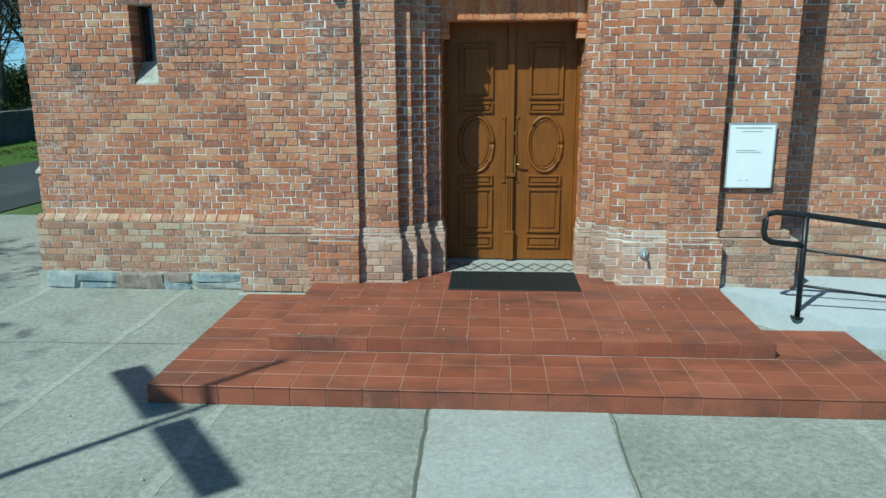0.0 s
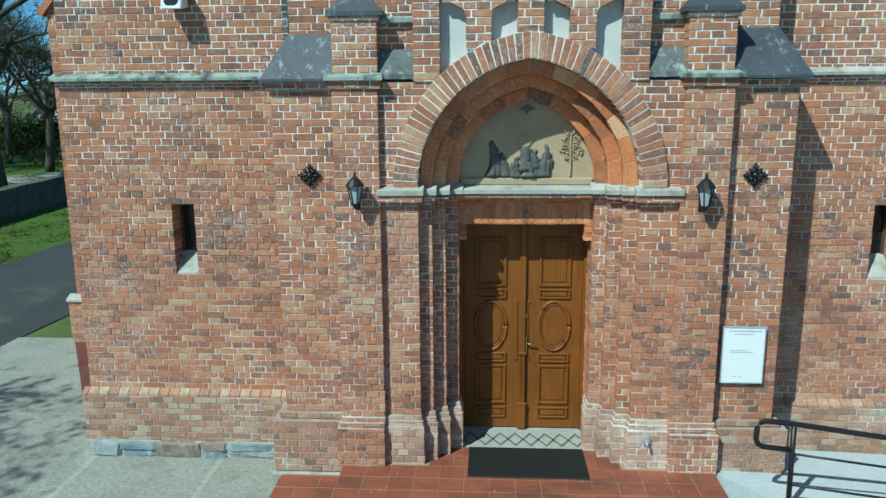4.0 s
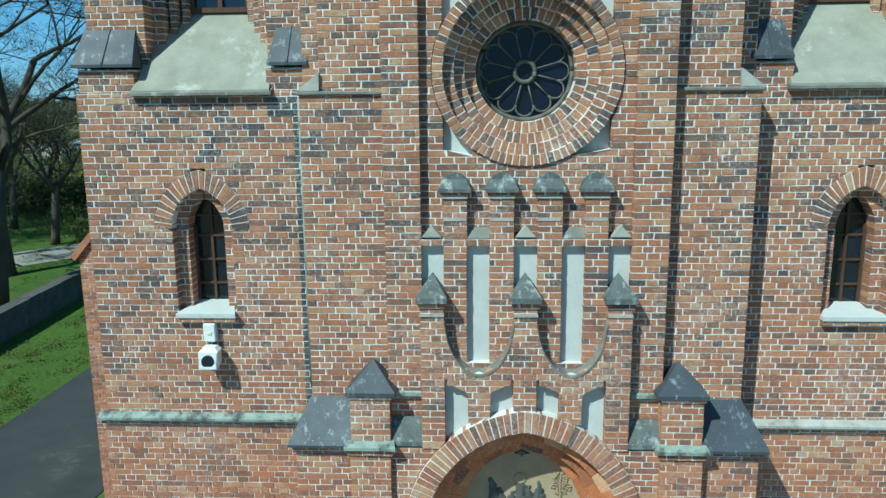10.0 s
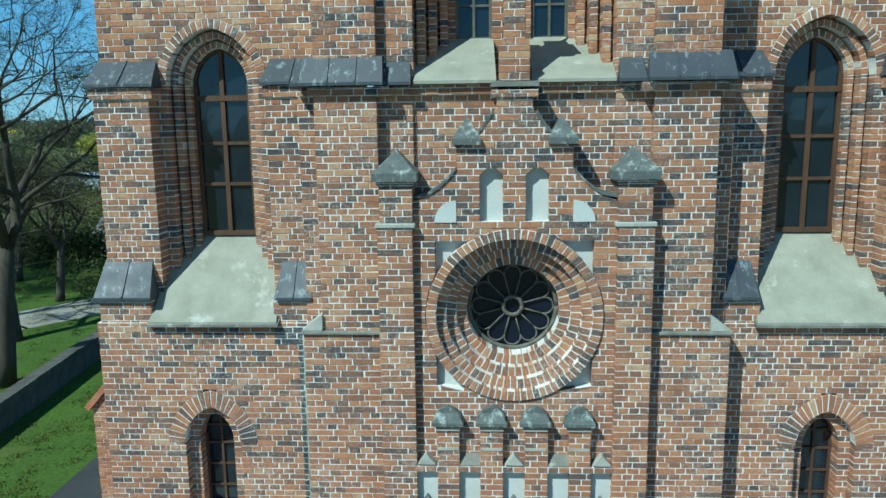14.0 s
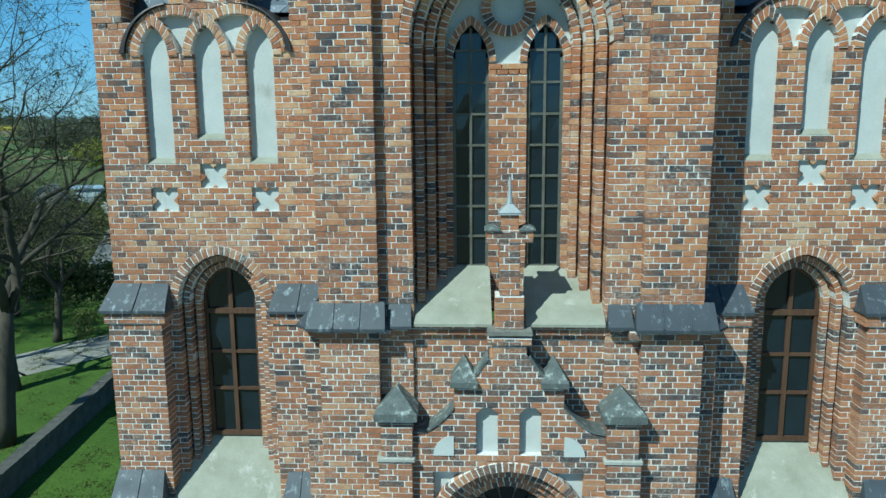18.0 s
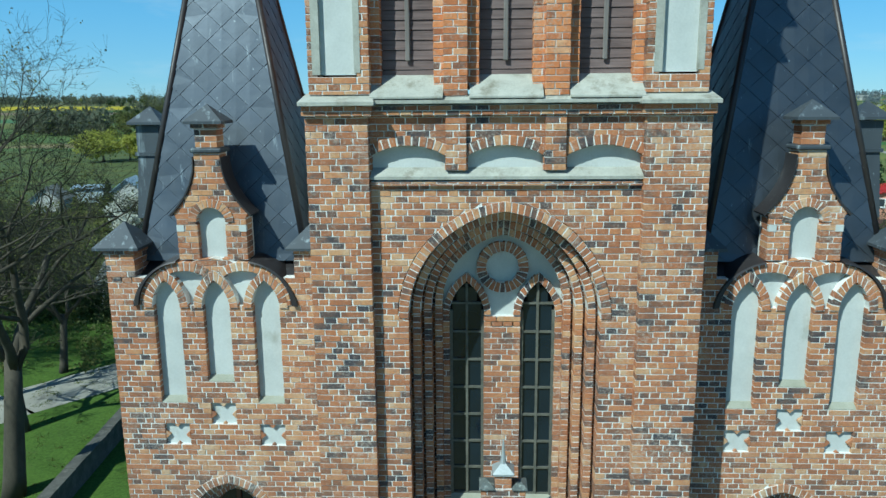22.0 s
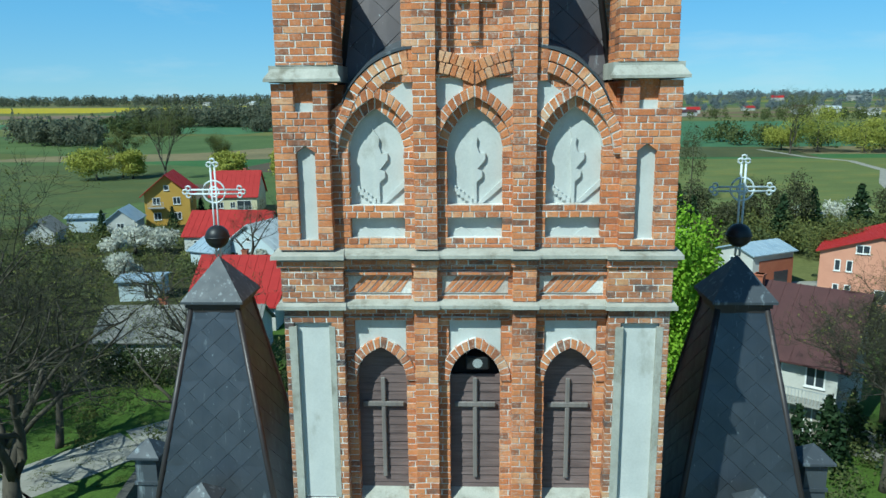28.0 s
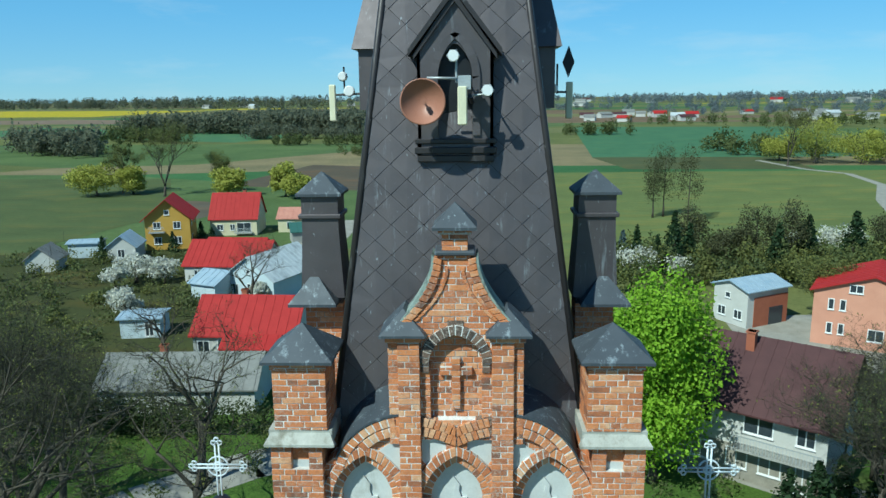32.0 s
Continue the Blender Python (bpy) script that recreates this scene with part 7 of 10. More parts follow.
def field_material():
    """Open farmland: plots of crop, fallow and plough, cut by a slanted cell pattern."""
    m, nt, b = nodes_of("open_farmland", 0.95, 0, 0.1)
    geo = nt.nodes.new("ShaderNodeNewGeometry")
    mp = nt.nodes.new("ShaderNodeMapping")
    mp.inputs["Rotation"].default_value = (0, 0, radians(14))
    mp.inputs["Scale"].default_value = (0.0032, 0.0105, 1)
    nt.links.new(geo.outputs["Position"], mp.inputs[0])
    vo = nt.nodes.new("ShaderNodeTexVoronoi")
    vo.voronoi_dimensions, vo.distance = "2D", "CHEBYCHEV"
    vo.inputs["Scale"].default_value, vo.inputs["Randomness"].default_value = 1.0, 0.8
    nt.links.new(mp.outputs[0], vo.inputs["Vector"])
    sep = nt.nodes.new("ShaderNodeSeparateColor")
    nt.links.new(vo.outputs["Color"], sep.inputs[0])
    r = nt.nodes.new("ShaderNodeValToRGB")
    r.color_ramp.interpolation = "CONSTANT"
    stops = [(0.0, (0.115, 0.128, 0.045)), (0.26, (0.082, 0.122, 0.045)), (0.5, (0.142, 0.145, 0.06)), (0.66, (0.18, 0.155, 0.085)), (0.78, (0.14, 0.10, 0.065)), (0.86, (0.05, 0.115, 0.042)), (0.95, (0.36, 0.31, 0.03))]
    e = r.color_ramp.elements
    while len(e) < len(stops):
        e.new(0.5)
    for el, (p, c) in zip(e, stops):
        el.position, el.color = p, (*c, 1)
    nt.links.new(sep.outputs[0], r.inputs[0])
    var = ramp(nt, noise_of(nt, 0.03, 6, 0.65), [(0.3, (0.70, 0.76, 0.74)), (0.7, (1.32, 1.22, 1.2))])
    fine = ramp(nt, noise_of(nt, 0.9, 5, 0.7), [(0.3, (0.8, 0.8, 0.8)), (0.7, (1.2, 1.2, 1.2))])
    nt.links.new(mix(nt, 1.0, mix(nt, 1.0, r.outputs[0], var, "MULTIPLY"), fine, "MULTIPLY"), b.inputs["Base Color"])
    return m


def sheet(m, poly, z):
    """A flat polygon at height z."""
    return m.add([(x, y, z) for x, y in poly], [tuple(range(len(poly)))])


gnd = M()
R = [-4800, -1500, -500, -160, -60, -20, 0, 20, 60, 160, 500, 1500, 4800]
for i in range(12):
    for j in range(12):
        gnd.add([(R[i], R[j], -0.03), (R[i + 1], R[j], -0.03), (R[i + 1], R[j + 1], -0.03), (R[i], R[j + 1], -0.03)], [(0, 1, 2, 3)])
bmg = bmesh.new()
vs = [bmg.verts.new(v) for v in gnd.v]
for f in gnd.f:
    bmg.faces.new([vs[i] for i in f])
bmesh.ops.remove_doubles(bmg, verts=bmg.verts, dist=0.01)
tagged(part("ground", M().bm(bmg), field_material()), "flat green farmland reaching the horizon", "ground", kind="structure")
tagged(part("lawn", sheet(M(), [(-60, 4.2), (-13.3, 4.2), (-13.3, 14), (-5.6, 14.0), (-5.6, 4.2), (30, 4.2), (40, 60), (-14, 62), (-60, 66)], -0.018), MAT_GRASS), "rough grass round the church with dry patches", "lawn", kind="structure")
tagged(part("pavement", sheet(M(), [(-9.0, -16), (14, -16), (14, 4.4), (-9.0, 4.4)], 0.0), MAT_CONCRETE), "worn grey concrete forecourt with joints", "pavement", kind="structure")
tagged(part("path", sheet(M(), [(-13.3, -16), (-9.0, -16), (-9.0, 4.4), (-8.2, 16), (-9.5, 30), (-13.0, 30), (-13.3, 14)], -0.008), MAT_ASPHALT), "worn dark asphalt path beside the church", "path", kind="structure")
tagged(part("verge", sheet(M(), [(-60, -16), (-13.3, -16), (-13.3, 4.2), (-60, 4.2)], -0.014), MAT_GRASS), "grass verge beside the asphalt path", "lawn", kind="structure")
rd = M()
line = [(-46, 2), (-34, 20), (-27.0, 30.5), (-22.3, 36.2), (-16, 41.5), (-6, 46), (10, 49), (30, 33), (60, 14)]
for (xa, ya), (xb, yb) in zip(line, line[1:]):
    d = Vector((xb - xa, yb - ya)).normalized() * 2.2
    rd.add([(xa - d.y, ya + d.x, 0.0), (xa + d.y, ya - d.x, 0.0), (xb + d.y, yb - d.x, 0.0), (xb - d.y, yb + d.x, 0.0)], [(0, 1, 2, 3)])
tagged(part("road", rd, MAT_GRAVEL), "pale gravel village road", "road", kind="structure")
# strip of newer concrete, joints and cracks in the forecourt
tagged(part("pavement_strip", M().box(-0.615, 0.635, -16, -2.90, -0.02, 0.006), MAT_CONCRETE_NEW), "pale smooth concrete strip leading to the steps", "pavement", kind="structure")
MAT_CRACK = plain("dark_joint", (0.11, 0.11, 0.09), 0.95)
jn = M()


def joint_line(pts, wdt=0.012):
    for (xa, ya), (xb, yb) in zip(pts, pts[1:]):
        d = Vector((xb - xa, yb - ya)).normalized() * wdt
        jn.add([(xa - d.y, ya + d.x, 0.004), (xa + d.y, ya - d.x, 0.004), (xb + d.y, yb - d.x, 0.004), (xb - d.y, yb + d.x, 0.004)], [(0, 1, 2, 3)])


def wobble(xa, ya, xb, yb, n=24, a=0.02):
    return [(xa + (xb - xa) * i / n + rng.uniform(-a, a), ya + (yb - ya) * i / n + rng.uniform(-a, a)) for i in range(n + 1)]


joint_line(wobble(-0.64, -2.95, -0.64, -9, 40, 0.012), 0.011)
joint_line(wobble(0.66, -2.95, 0.66, -9, 40, 0.008), 0.006)
JOINTS = (((-2.15, -2.95), (-2.16, -12)), ((-3.62, 0.0), (-3.45, -12)), ((2.31, -2.95), (2.27, -12)), ((-5.2, 0.0), (-5.1, -12)), ((4.2, -2.2), (4.1, -12)))
joint_line(wobble(-9, -1.85, -2.75, -1.72, 50, 0.012), 0.004)
fill = M()
for (xa, ya), (xb, yb) in JOINTS:                       # cement wiped over the joints
    pts = wobble(xa, ya, xb, yb, 40, 0.012)
    for (xc, yc), (xd, yd) in zip(pts, pts[1:]):
        fill.add([(xc - rng.uniform(0.02, 0.06), yc, 0.002), (xc + rng.uniform(0.02, 0.06), yc, 0.002), (xd + 0.04, yd, 0.002), (xd - 0.04, yd, 0.002)], [(0, 1, 2, 3)])
tagged(part("joint_filling", fill, MAT_CEMENT), "pale cement wiped over the joints", "joint", kind="stuff")
tagged(part("paving_joint", jn, MAT_CRACK), "dark joints and cracks in the concrete", "joint", kind="stuff")

# tiled steps
steps = thing("entrance_steps", "two low entrance steps of red terracotta tiles", "steps")
for bed in ((-2.70, 2.88, -2.936, -1.50, 0.0, 0.147), (-2.70, 2.02, -1.5, -0.62, 0.0, 0.147), (-2.0, 2.03, -2.206, -0.10, 0.138, 0.279)):
    part("bed", M().box(*bed), MAT_GROUT, steps, "grout bed of the tiles")
TILE = 0.268
tile_mesh = {}


def tile(x, y, z, w, d, kind=0):
    key = (round(w, 2), round(d, 2), kind)
    if key not in tile_mesh:
        g = 0.0042
        t = M()
        bm = bmesh.new()
        bmesh.ops.create_cube(bm, size=1)
        hx, hy, hz = (w - g, d - g, 0.012) if kind == 0 else (w - g, 0.012, d - g) if kind == 1 else (0.012, w - g, d - g)
        for v in bm.verts:
            v.co = ((v.co.x) * hx, v.co.y * hy, v.co.z * hz)
        bmesh.ops.bevel(bm, geom=list(bm.edges), offset=0.003, segments=1, affect="EDGES")
        t.bm(bm)
        me = bpy.data.meshes.new("tile")
        me.from_pydata(t.v, [], t.f)
        me.materials.append(MAT_TILE_ONE)
        tile_mesh[key] = me
    o = new("tile", tile_mesh[key])
    o.parent = steps
    o.location = (x, y, z + rng.uniform(-0.0012, 0.0012))
    o.rotation_euler = (rng.uniform(-0.002, 0.002), rng.uniform(-0.002, 0.002), rng.uniform(-0.004, 0.004))


def tile_material():
    m, nt, b = nodes_of("terracotta_single_tile", 0.5, 0, 0.45)
    rnd = nt.nodes.new("ShaderNodeObjectInfo").outputs["Random"]
    col = ramp(nt, rnd, [(0.0, (0.220, 0.070, 0.038)), (0.5, (0.248, 0.080, 0.043)), (1.0, (0.275, 0.093, 0.051))])
    col = mix(nt, 0.5, col, ramp(nt, noise_of(nt, 2.2, 6, 0.7), [(0.3, (0.65, 0.6, 0.6)), (0.7, (1.25, 1.2, 1.2))]), "MULTIPLY")
    col = mix(nt, ramp(nt, noise_of(nt, 1.3, 7, 0.72, (1, 2.2, 1)), [(0.46, (0, 0, 0)), (0.66, (0.75, 0.75, 0.75))]), col, (0.085, 0.042, 0.032))
    col = mix(nt, ramp(nt, noise_of(nt, 5.0, 7, 0.75), [(0.58, (0, 0, 0)), (0.75, (0.35, 0.35, 0.35))]), col, (0.33, 0.20, 0.15))
    nt.links.new(col, b.inputs["Base Color"])
    bump(nt, b, noise_of(nt, 30.0, 4), 0.1, 0.003)
    return m


MAT_TILE_ONE = tile_material()


def tile_field(x0, x1, y0, y1, z):
    nx, ny = max(1, round((x1 - x0) / TILE)), max(1, round((y1 - y0) / TILE))
    w, d = (x1 - x0) / nx, (y1 - y0) / ny
    for i in range(nx):
        for j in range(ny):
            tile(x0 + (i + 0.5) * w, y0 + (j + 0.5) * d, z, w, d)


tile_field(-2.0, 2.03, -2.21, -0.62, 0.276)
tile_field(-1.05, 1.05, -0.62, -0.14, 0.276)
tile_field(-2.71, 2.88, -2.95, -2.22, 0.144)
tile_field(-2.71, -2.02, -2.22, -0.65, 0.144)
tile_field(2.05, 2.88, -2.22, -1.52, 0.144)
for i in range(21):
    w = 5.59 / 21
    tile(-2.71 + (i + 0.5) * w, -2.935, 0.070, w, 0.136, 1)
for i in range(15):
    w = 4.03 / 15
    tile(-2.0 + (i + 0.5) * w, -2.205, 0.212, w, 0.122, 1)
for i in range(8):
    tile(-2.703, -2.95 + (i + 0.5) * 0.2875, 0.070, 0.2875, 0.136, 2)
for i in range(5):
    tile(-2.003, -2.21 + (i + 0.5) * 0.318, 0.212, 0.318, 0.122, 2)
    tile(2.033, -2.21 + (i + 0.5) * 0.318, 0.212, 0.318, 0.122, 2)
# bits of grit on the steps
grit = M()
for i in range(60):
    x, y = rng.uniform(-1.9, 2.0), rng.uniform(-2.2, -0.7)
    r = rng.uniform(0.002, 0.007)
    grit.box(x - r, x + r, y - r * 0.7, y + r * 0.7, 0.281, 0.281 + r)
for i in range(90):
    x, y = rng.uniform(-6, 6), rng.uniform(-6, -3.1)
    r = rng.uniform(0.004, 0.012)
    grit.box(x - r, x + r, y - r * 0.7, y + r * 0.7, 0.003, 0.003 + r)
tagged(part("grit", grit, MAT_STONE), "scattered pale grit and crumbs", "grit", kind="stuff")

# ramp with railing
ramp_ob = part("ramp", M().hexa([(2.05, -0.62, 0), (2.90, -1.5, 0), (9.0, -2.6, 0), (9.0, 0.05, 0), (2.05, -0.62, 0.272), (2.90, -1.50, 0.20), (9.0, -2.6, 0.03), (9.0, 0.05, 0.03)])
               .hexa([(2.05, 0.1, 0), (2.05, -0.62, 0), (9.0, 0.05, 0), (9.0, 0.1, 0), (2.05, 0.1, 0.272), (2.05, -0.62, 0.272), (9.0, 0.05, 0.03), (9.0, 0.1, 0.03)]), MAT_RAMP)
tagged(ramp_ob, "pale smooth concrete ramp beside the steps", "ramp", kind="structure")
rail = thing("railing", "black tubular steel railing along the concrete ramp", "railing")
RY = -1.19
part("post", M().tube([(2.60, RY, 0.15), (2.585, RY, 1.12)], 0.026, 10), MAT_IRON, rail, "", True)
part("foot_plate", M().lathe([(0.06, 0), (0.06, 0.012)], (2.60, RY, 0.165), 14), MAT_IRON, rail)
part("top_rail", M().tube([(2.58, RY, 0.84), (2.30, RY, 0.87), (2.25, RY, 0.90), (2.23, RY, 0.96), (2.235, RY, 1.07), (2.26, RY, 1.125), (2.32, RY, 1.14), (2.58, RY, 1.115), (3.3, RY - 0.02, 1.02), (6.5, RY - 0.1, 0.62)], 0.027, 10), MAT_IRON, rail, "", True)
for z in (0.80, 0.47):
    part("middle_bar", M().tube([(2.59, RY, z), (3.32, RY - 0.02, z - 0.09), (6.5, RY - 0.1, z - 0.48)], 0.013, 8), MAT_IRON, rail, "", True)
part("post", M().tube([(4.6, RY - 0.05, 0.05), (4.6, RY - 0.05, 0.86)], 0.024, 10), MAT_IRON, rail, "", True)

# ---- door ----
door = thing("door", "closed two-leaf varnished oak door with oval panels", "door", (0, 0, 0))
DYF = 0.375
part("door_frame", M().box(-0.76, -0.70, DYF - 0.03, DYF + 0.09, 0.28, 2.92, 0.008).box(0.70, 0.76, DYF - 0.03, DYF + 0.09, 0.28, 2.92, 0.008).box(-0.70, 0.70, DYF - 0.03, DYF + 0.09, 2.84, 2.92, 0.008), MAT_OAK, door)


def rect_frame(x0, x1, z0, z1, wdt, y0, y1):
    m = M()
    for q in ((x0, x0 + wdt, z0, z1), (x1 - wdt, x1, z0, z1), (x0 + wdt, x1 - wdt, z0, z0 + wdt), (x0 + wdt, x1 - wdt, z1 - wdt, z1)):
        m.box(q[0], q[1], y0, y1, q[2], q[3], 0.006)
    return m


for s in (-1, 1):
    leaf = part("door_leaf", M().box(*sp(s, 0.03, 0.70), DYF, DYF + 0.06, 0.30, 2.88, 0.006), MAT_OAK, door)
    cx = s * 0.375
    for z0, z1 in ((2.08, 2.67), (1.93, 2.05), (1.14, 1.26), (0.61, 1.11), (0.43, 0.57)):
        hw = 0.185
        part("panel_moulding", rect_frame(cx - hw, cx + hw, z0, z1, 0.032 if z1 - z0 > 0.2 else 0.024, DYF - 0.022, DYF + 0.01), MAT_OAK, leaf)
        if z1 - z0 > 0.2:
            part("panel", M().box(cx - hw + 0.05, cx + hw - 0.05, DYF - 0.010, DYF + 0.01, z0 + 0.05, z1 - 0.05, 0.008), MAT_OAK, leaf)
        else:
            part("panel", M().box(cx - hw + 0.04, cx + hw - 0.04, DYF - 0.012, DYF + 0.01, z0 + 0.035, z1 - 0.035, 0.006), MAT_OAK, leaf)
    ov = [(cx + 0.185 * math.cos(2 * math.pi * i / 40), DYF, 1.595 + 0.30 * math.sin(2 * math.pi * i / 40)) for i in range(41)]
    part("oval_moulding", M().tube(ov, 0.022, 8), MAT_OAK, leaf, "", True)
    ov = [(cx + 0.155 * math.cos(2 * math.pi * i / 40), DYF - 0.002, 1.595 + 0.265 * math.sin(2 * math.pi * i / 40)) for i in range(41)]
    part("oval_moulding", M().tube(ov, 0.010, 6), MAT_OAK, leaf, "", True)
    part("oval_panel", M().prism([(cx + 0.13 * math.cos(2 * math.pi * i / 32), 1.595 + 0.235 * math.sin(2 * math.pi * i / 32)) for i in range(32)], DYF - 0.008, DYF + 0.01), MAT_OAK, leaf)
    part("stile_moulding", M().box(*sp(s, 0.055, 0.075), DYF - 0.012, DYF + 0.01, 1.18, 1.90, 0.004).box(*sp(s, 0.05, 0.095), DYF - 0.014, DYF + 0.01, 1.87, 1.90, 0.004).box(*sp(s, 0.05, 0.095), DYF - 0.014, DYF + 0.01, 1.17, 1.20, 0.004), MAT_OAK, leaf)
post = M()
for x in (-0.026, 0, 0.026):
    post.box(x - 0.009, x + 0.009, DYF - 0.05, DYF + 0.02, 0.62, 1.22, 0.004)
post.box(-0.038, 0.038, DYF - 0.04, DYF + 0.02, 0.30, 2.88, 0.006).box(-0.05, 0.05, DYF - 0.06, DYF + 0.02, 0.30, 0.60, 0.008).box(-0.05, 0.05, DYF - 0.06, DYF + 0.02, 1.24, 1.28, 0.008).box(-0.055, 0.055, DYF - 0.065, DYF + 0.02, 0.60, 0.635, 0.006)
part("centre_post", post, MAT_OAK, door, "fluted oak centre post")
part("handle_plate", M().box(0.04, 0.075, DYF - 0.012, DYF, 1.24, 1.48, 0.006), MAT_BRASS, door, "pale brass handle plate")
part("handle", M().tube([(0.058, DYF, 1.385), (0.058, DYF - 0.05, 1.385), (0.15, DYF - 0.055, 1.38)], 0.010, 8), MAT_BRASS, door, "pale brass lever handle", True)
part("keyhole_plate", M().lathe([(0.022, 0), (0.022, 0.01)], (0.055, DYF - 0.012, 1.72), 12, "y"), MAT_BRASS, door)
sillm = M().box(-0.74, 0.74, -0.16, 0.42, 0.2, 0.285)
tagged(part("door_sill", sillm, MAT_CONCRETE_NEW), "pale sloping door sill with a zigzag tile pattern", "sill", kind="structure")
zz = M()
for i in range(8):
    x = -0.70 + i * 0.178
    for sg in (-1, 1):
        a, b = (x, x + 0.089), (0.02, 0.98)
        for k in range(2):
            x0, x1 = (x, x + 0.089) if k == 0 else (x + 0.089, x + 0.178)
            v0, v1 = (0.5, 0.5 + 0.38 * sg) if k == 0 else (0.5 + 0.38 * sg, 0.5)
            f = lambda v: (-0.14 + 0.40 * v, 0.289)
            p = [(x0, *f(v0 - 0.06)), (x1, *f(v1 - 0.06)), (x1, *f(v1 + 0.06)), (x0, *f(v0 + 0.06))]
            zz.add(p, [(0, 1, 2, 3)])
tagged(part("sill_pattern", zz, MAT_CRACK), "dark zigzag lines of the sill tiles", "tile pattern", kind="structure")
mat_ = thing("door_mat", "black ribbed rubber door mat on the tiles", "door mat", (0.03, -0.51, 0.283))
part("mat_body", M().box(-0.65, 0.65, -0.34, 0.34, 0, 0.012, 0.004), MAT_RUBBER, mat_)
ribs = M()
for i in range(42):
    x = -0.63 + i * 0.0305
    ribs.box(x, x + 0.014, -0.32, 0.32, 0.012, 0.018)
part("rib", ribs, MAT_RUBBER, mat_, "", False, "stuff")

# ---- relief over the door: plain draped forms and a tree ----
rel = thing("relief", "dark bronze relief of plain draped forms and a tree", "relief", (0, -0.015, 3.40))
for x, h, wd, zb in ((-0.36, 0.40, 0.062, 0), (-0.315, 0.33, 0.05, 0), (-0.25, 0.27, 0.05, 0), (-0.215, 0.22, 0.04, 0), (-0.115, 0.22, 0.06, 0), (-0.085, 0.14, 0.06, 0), (-0.02, 0.36, 0.07, 0.06), (0.02, 0.24, 0.085, 0),
                     (0.075, 0.20, 0.055, 0.10), (0.10, 0.30, 0.06, 0), (0.15, 0.20, 0.05, 0), (0.20, 0.36, 0.06, 0), (0.235, 0.26, 0.055, 0)):
    prof = [(wd * 1.2, 0.0), (wd * 1.1, h * 0.10), (wd * 0.9, h * 0.26), (wd * 1.05, h * 0.40), (wd * 0.8, h * 0.55), (wd * 0.92, h * 0.66), (wd * 0.40, h * 0.77), (wd * 0.52, h * 0.86), (wd * 0.46, h * 0.94), (0.01, h)]
    lump = M().lathe(prof, (0, 0, 0), 18)
    for i, (vx, vy, vz) in enumerate(lump.v):
        fold = 1 + 0.20 * math.sin(5 * math.atan2(vy, vx) + x * 30 + vz * 22) + 0.08 * math.sin(vz * 60 + x * 50)
        lump.v[i] = (x + vx * fold + 0.02 * math.sin(vz * 14 + x * 20), 0.02 + vy * 0.6 * fold, vz + 0.01 + zb)
    part("relief_form", lump, MAT_BRONZE, rel, "", True)
part("relief_disc", M().lathe([(0.075, 0.012), (0.075, -0.004), (0.066, -0.008), (0.01, -0.010)], (-0.02, 0.008, 0.40), 24, "y"), MAT_RELIEFSTONE, rel, "round plain disc behind the tallest form")
tre = M().tube([(0.47, 0.0, 0.02), (0.475, 0.0, 0.18), (0.47, 0.0, 0.36), (0.48, 0.0, 0.47)], 0.014, 6, 0.006)
for i in range(26):
    z = 0.18 + 0.31 * (i / 26)
    a = rng.uniform(-1, 1)
    ln = rng.uniform(0.04, 0.13) * (1 - 0.5 * (i / 26))
    sx = 1 if i % 2 else -1
    e = (0.473 + sx * ln, 0.0, z + ln * 0.5)
    tre.tube([(0.473, 0.0, z), e], 0.004, 5, 0.002)
    for k in range(3):
        c = (e[0] + rng.uniform(-0.025, 0.025), 0.005, e[2] + rng.uniform(-0.02, 0.02))
        tre.box(c[0] - 0.010, c[0] + 0.010, -0.008, 0.01, c[2] - 0.007, c[2] + 0.007, 0.003)
part("relief_tree", tre, MAT_RELIEFSTONE, rel, "raised tree in the pale ground")
bird = M().prism([(-0.09, 0.735), (-0.02, 0.72), (0, 0.68), (0.02, 0.72), (0.09, 0.735), (0.03, 0.755), (0, 0.78), (-0.03, 0.755)], -0.012, 0.01)
part("relief_ornament", bird, MAT_BRONZE, rel, "small dark winged ornament")

# ---- things on the wall ----


def lantern():
    e = thing("wall_lantern", "black iron wall lantern with clouded glass", "lantern", group="lanterns beside the portal")
    part("bracket", M().tube([(0, 0.13, 0.06), (0, 0.10, 0.02), (0, 0.02, 0.0), (0, 0.0, 0.03)], 0.010, 6).box(-0.03, 0.03, 0.12, 0.135, -0.03, 0.12, 0.005), MAT_IRON, e, "", True)
    cage = M()
    for k in range(6):
        a = math.pi * k / 3
        cage.tube([(0.042 * math.cos(a), 0.042 * math.sin(a), 0.05), (0.078 * math.cos(a), 0.078 * math.sin(a), 0.235)], 0.006, 5)
    cage.lathe([(0.02, 0.0), (0.03, 0.03), (0.05, 0.045), (0.05, 0.055)], (0, 0, 0), 12)
    part("cage", cage, MAT_IRON, e)
    part("glass", M().lathe([(0.038, 0.055), (0.072, 0.232)], (0, 0, 0), 6), MAT_LANTERN, e, "clouded lantern glass")
    part("hood", M().lathe([(0.10, 0.232), (0.095, 0.245), (0.05, 0.30), (0.018, 0.325), (0.012, 0.345), (0.018, 0.36), (0.004, 0.385)], (0, 0, 0), 12), MAT_IRON, e)
    return e


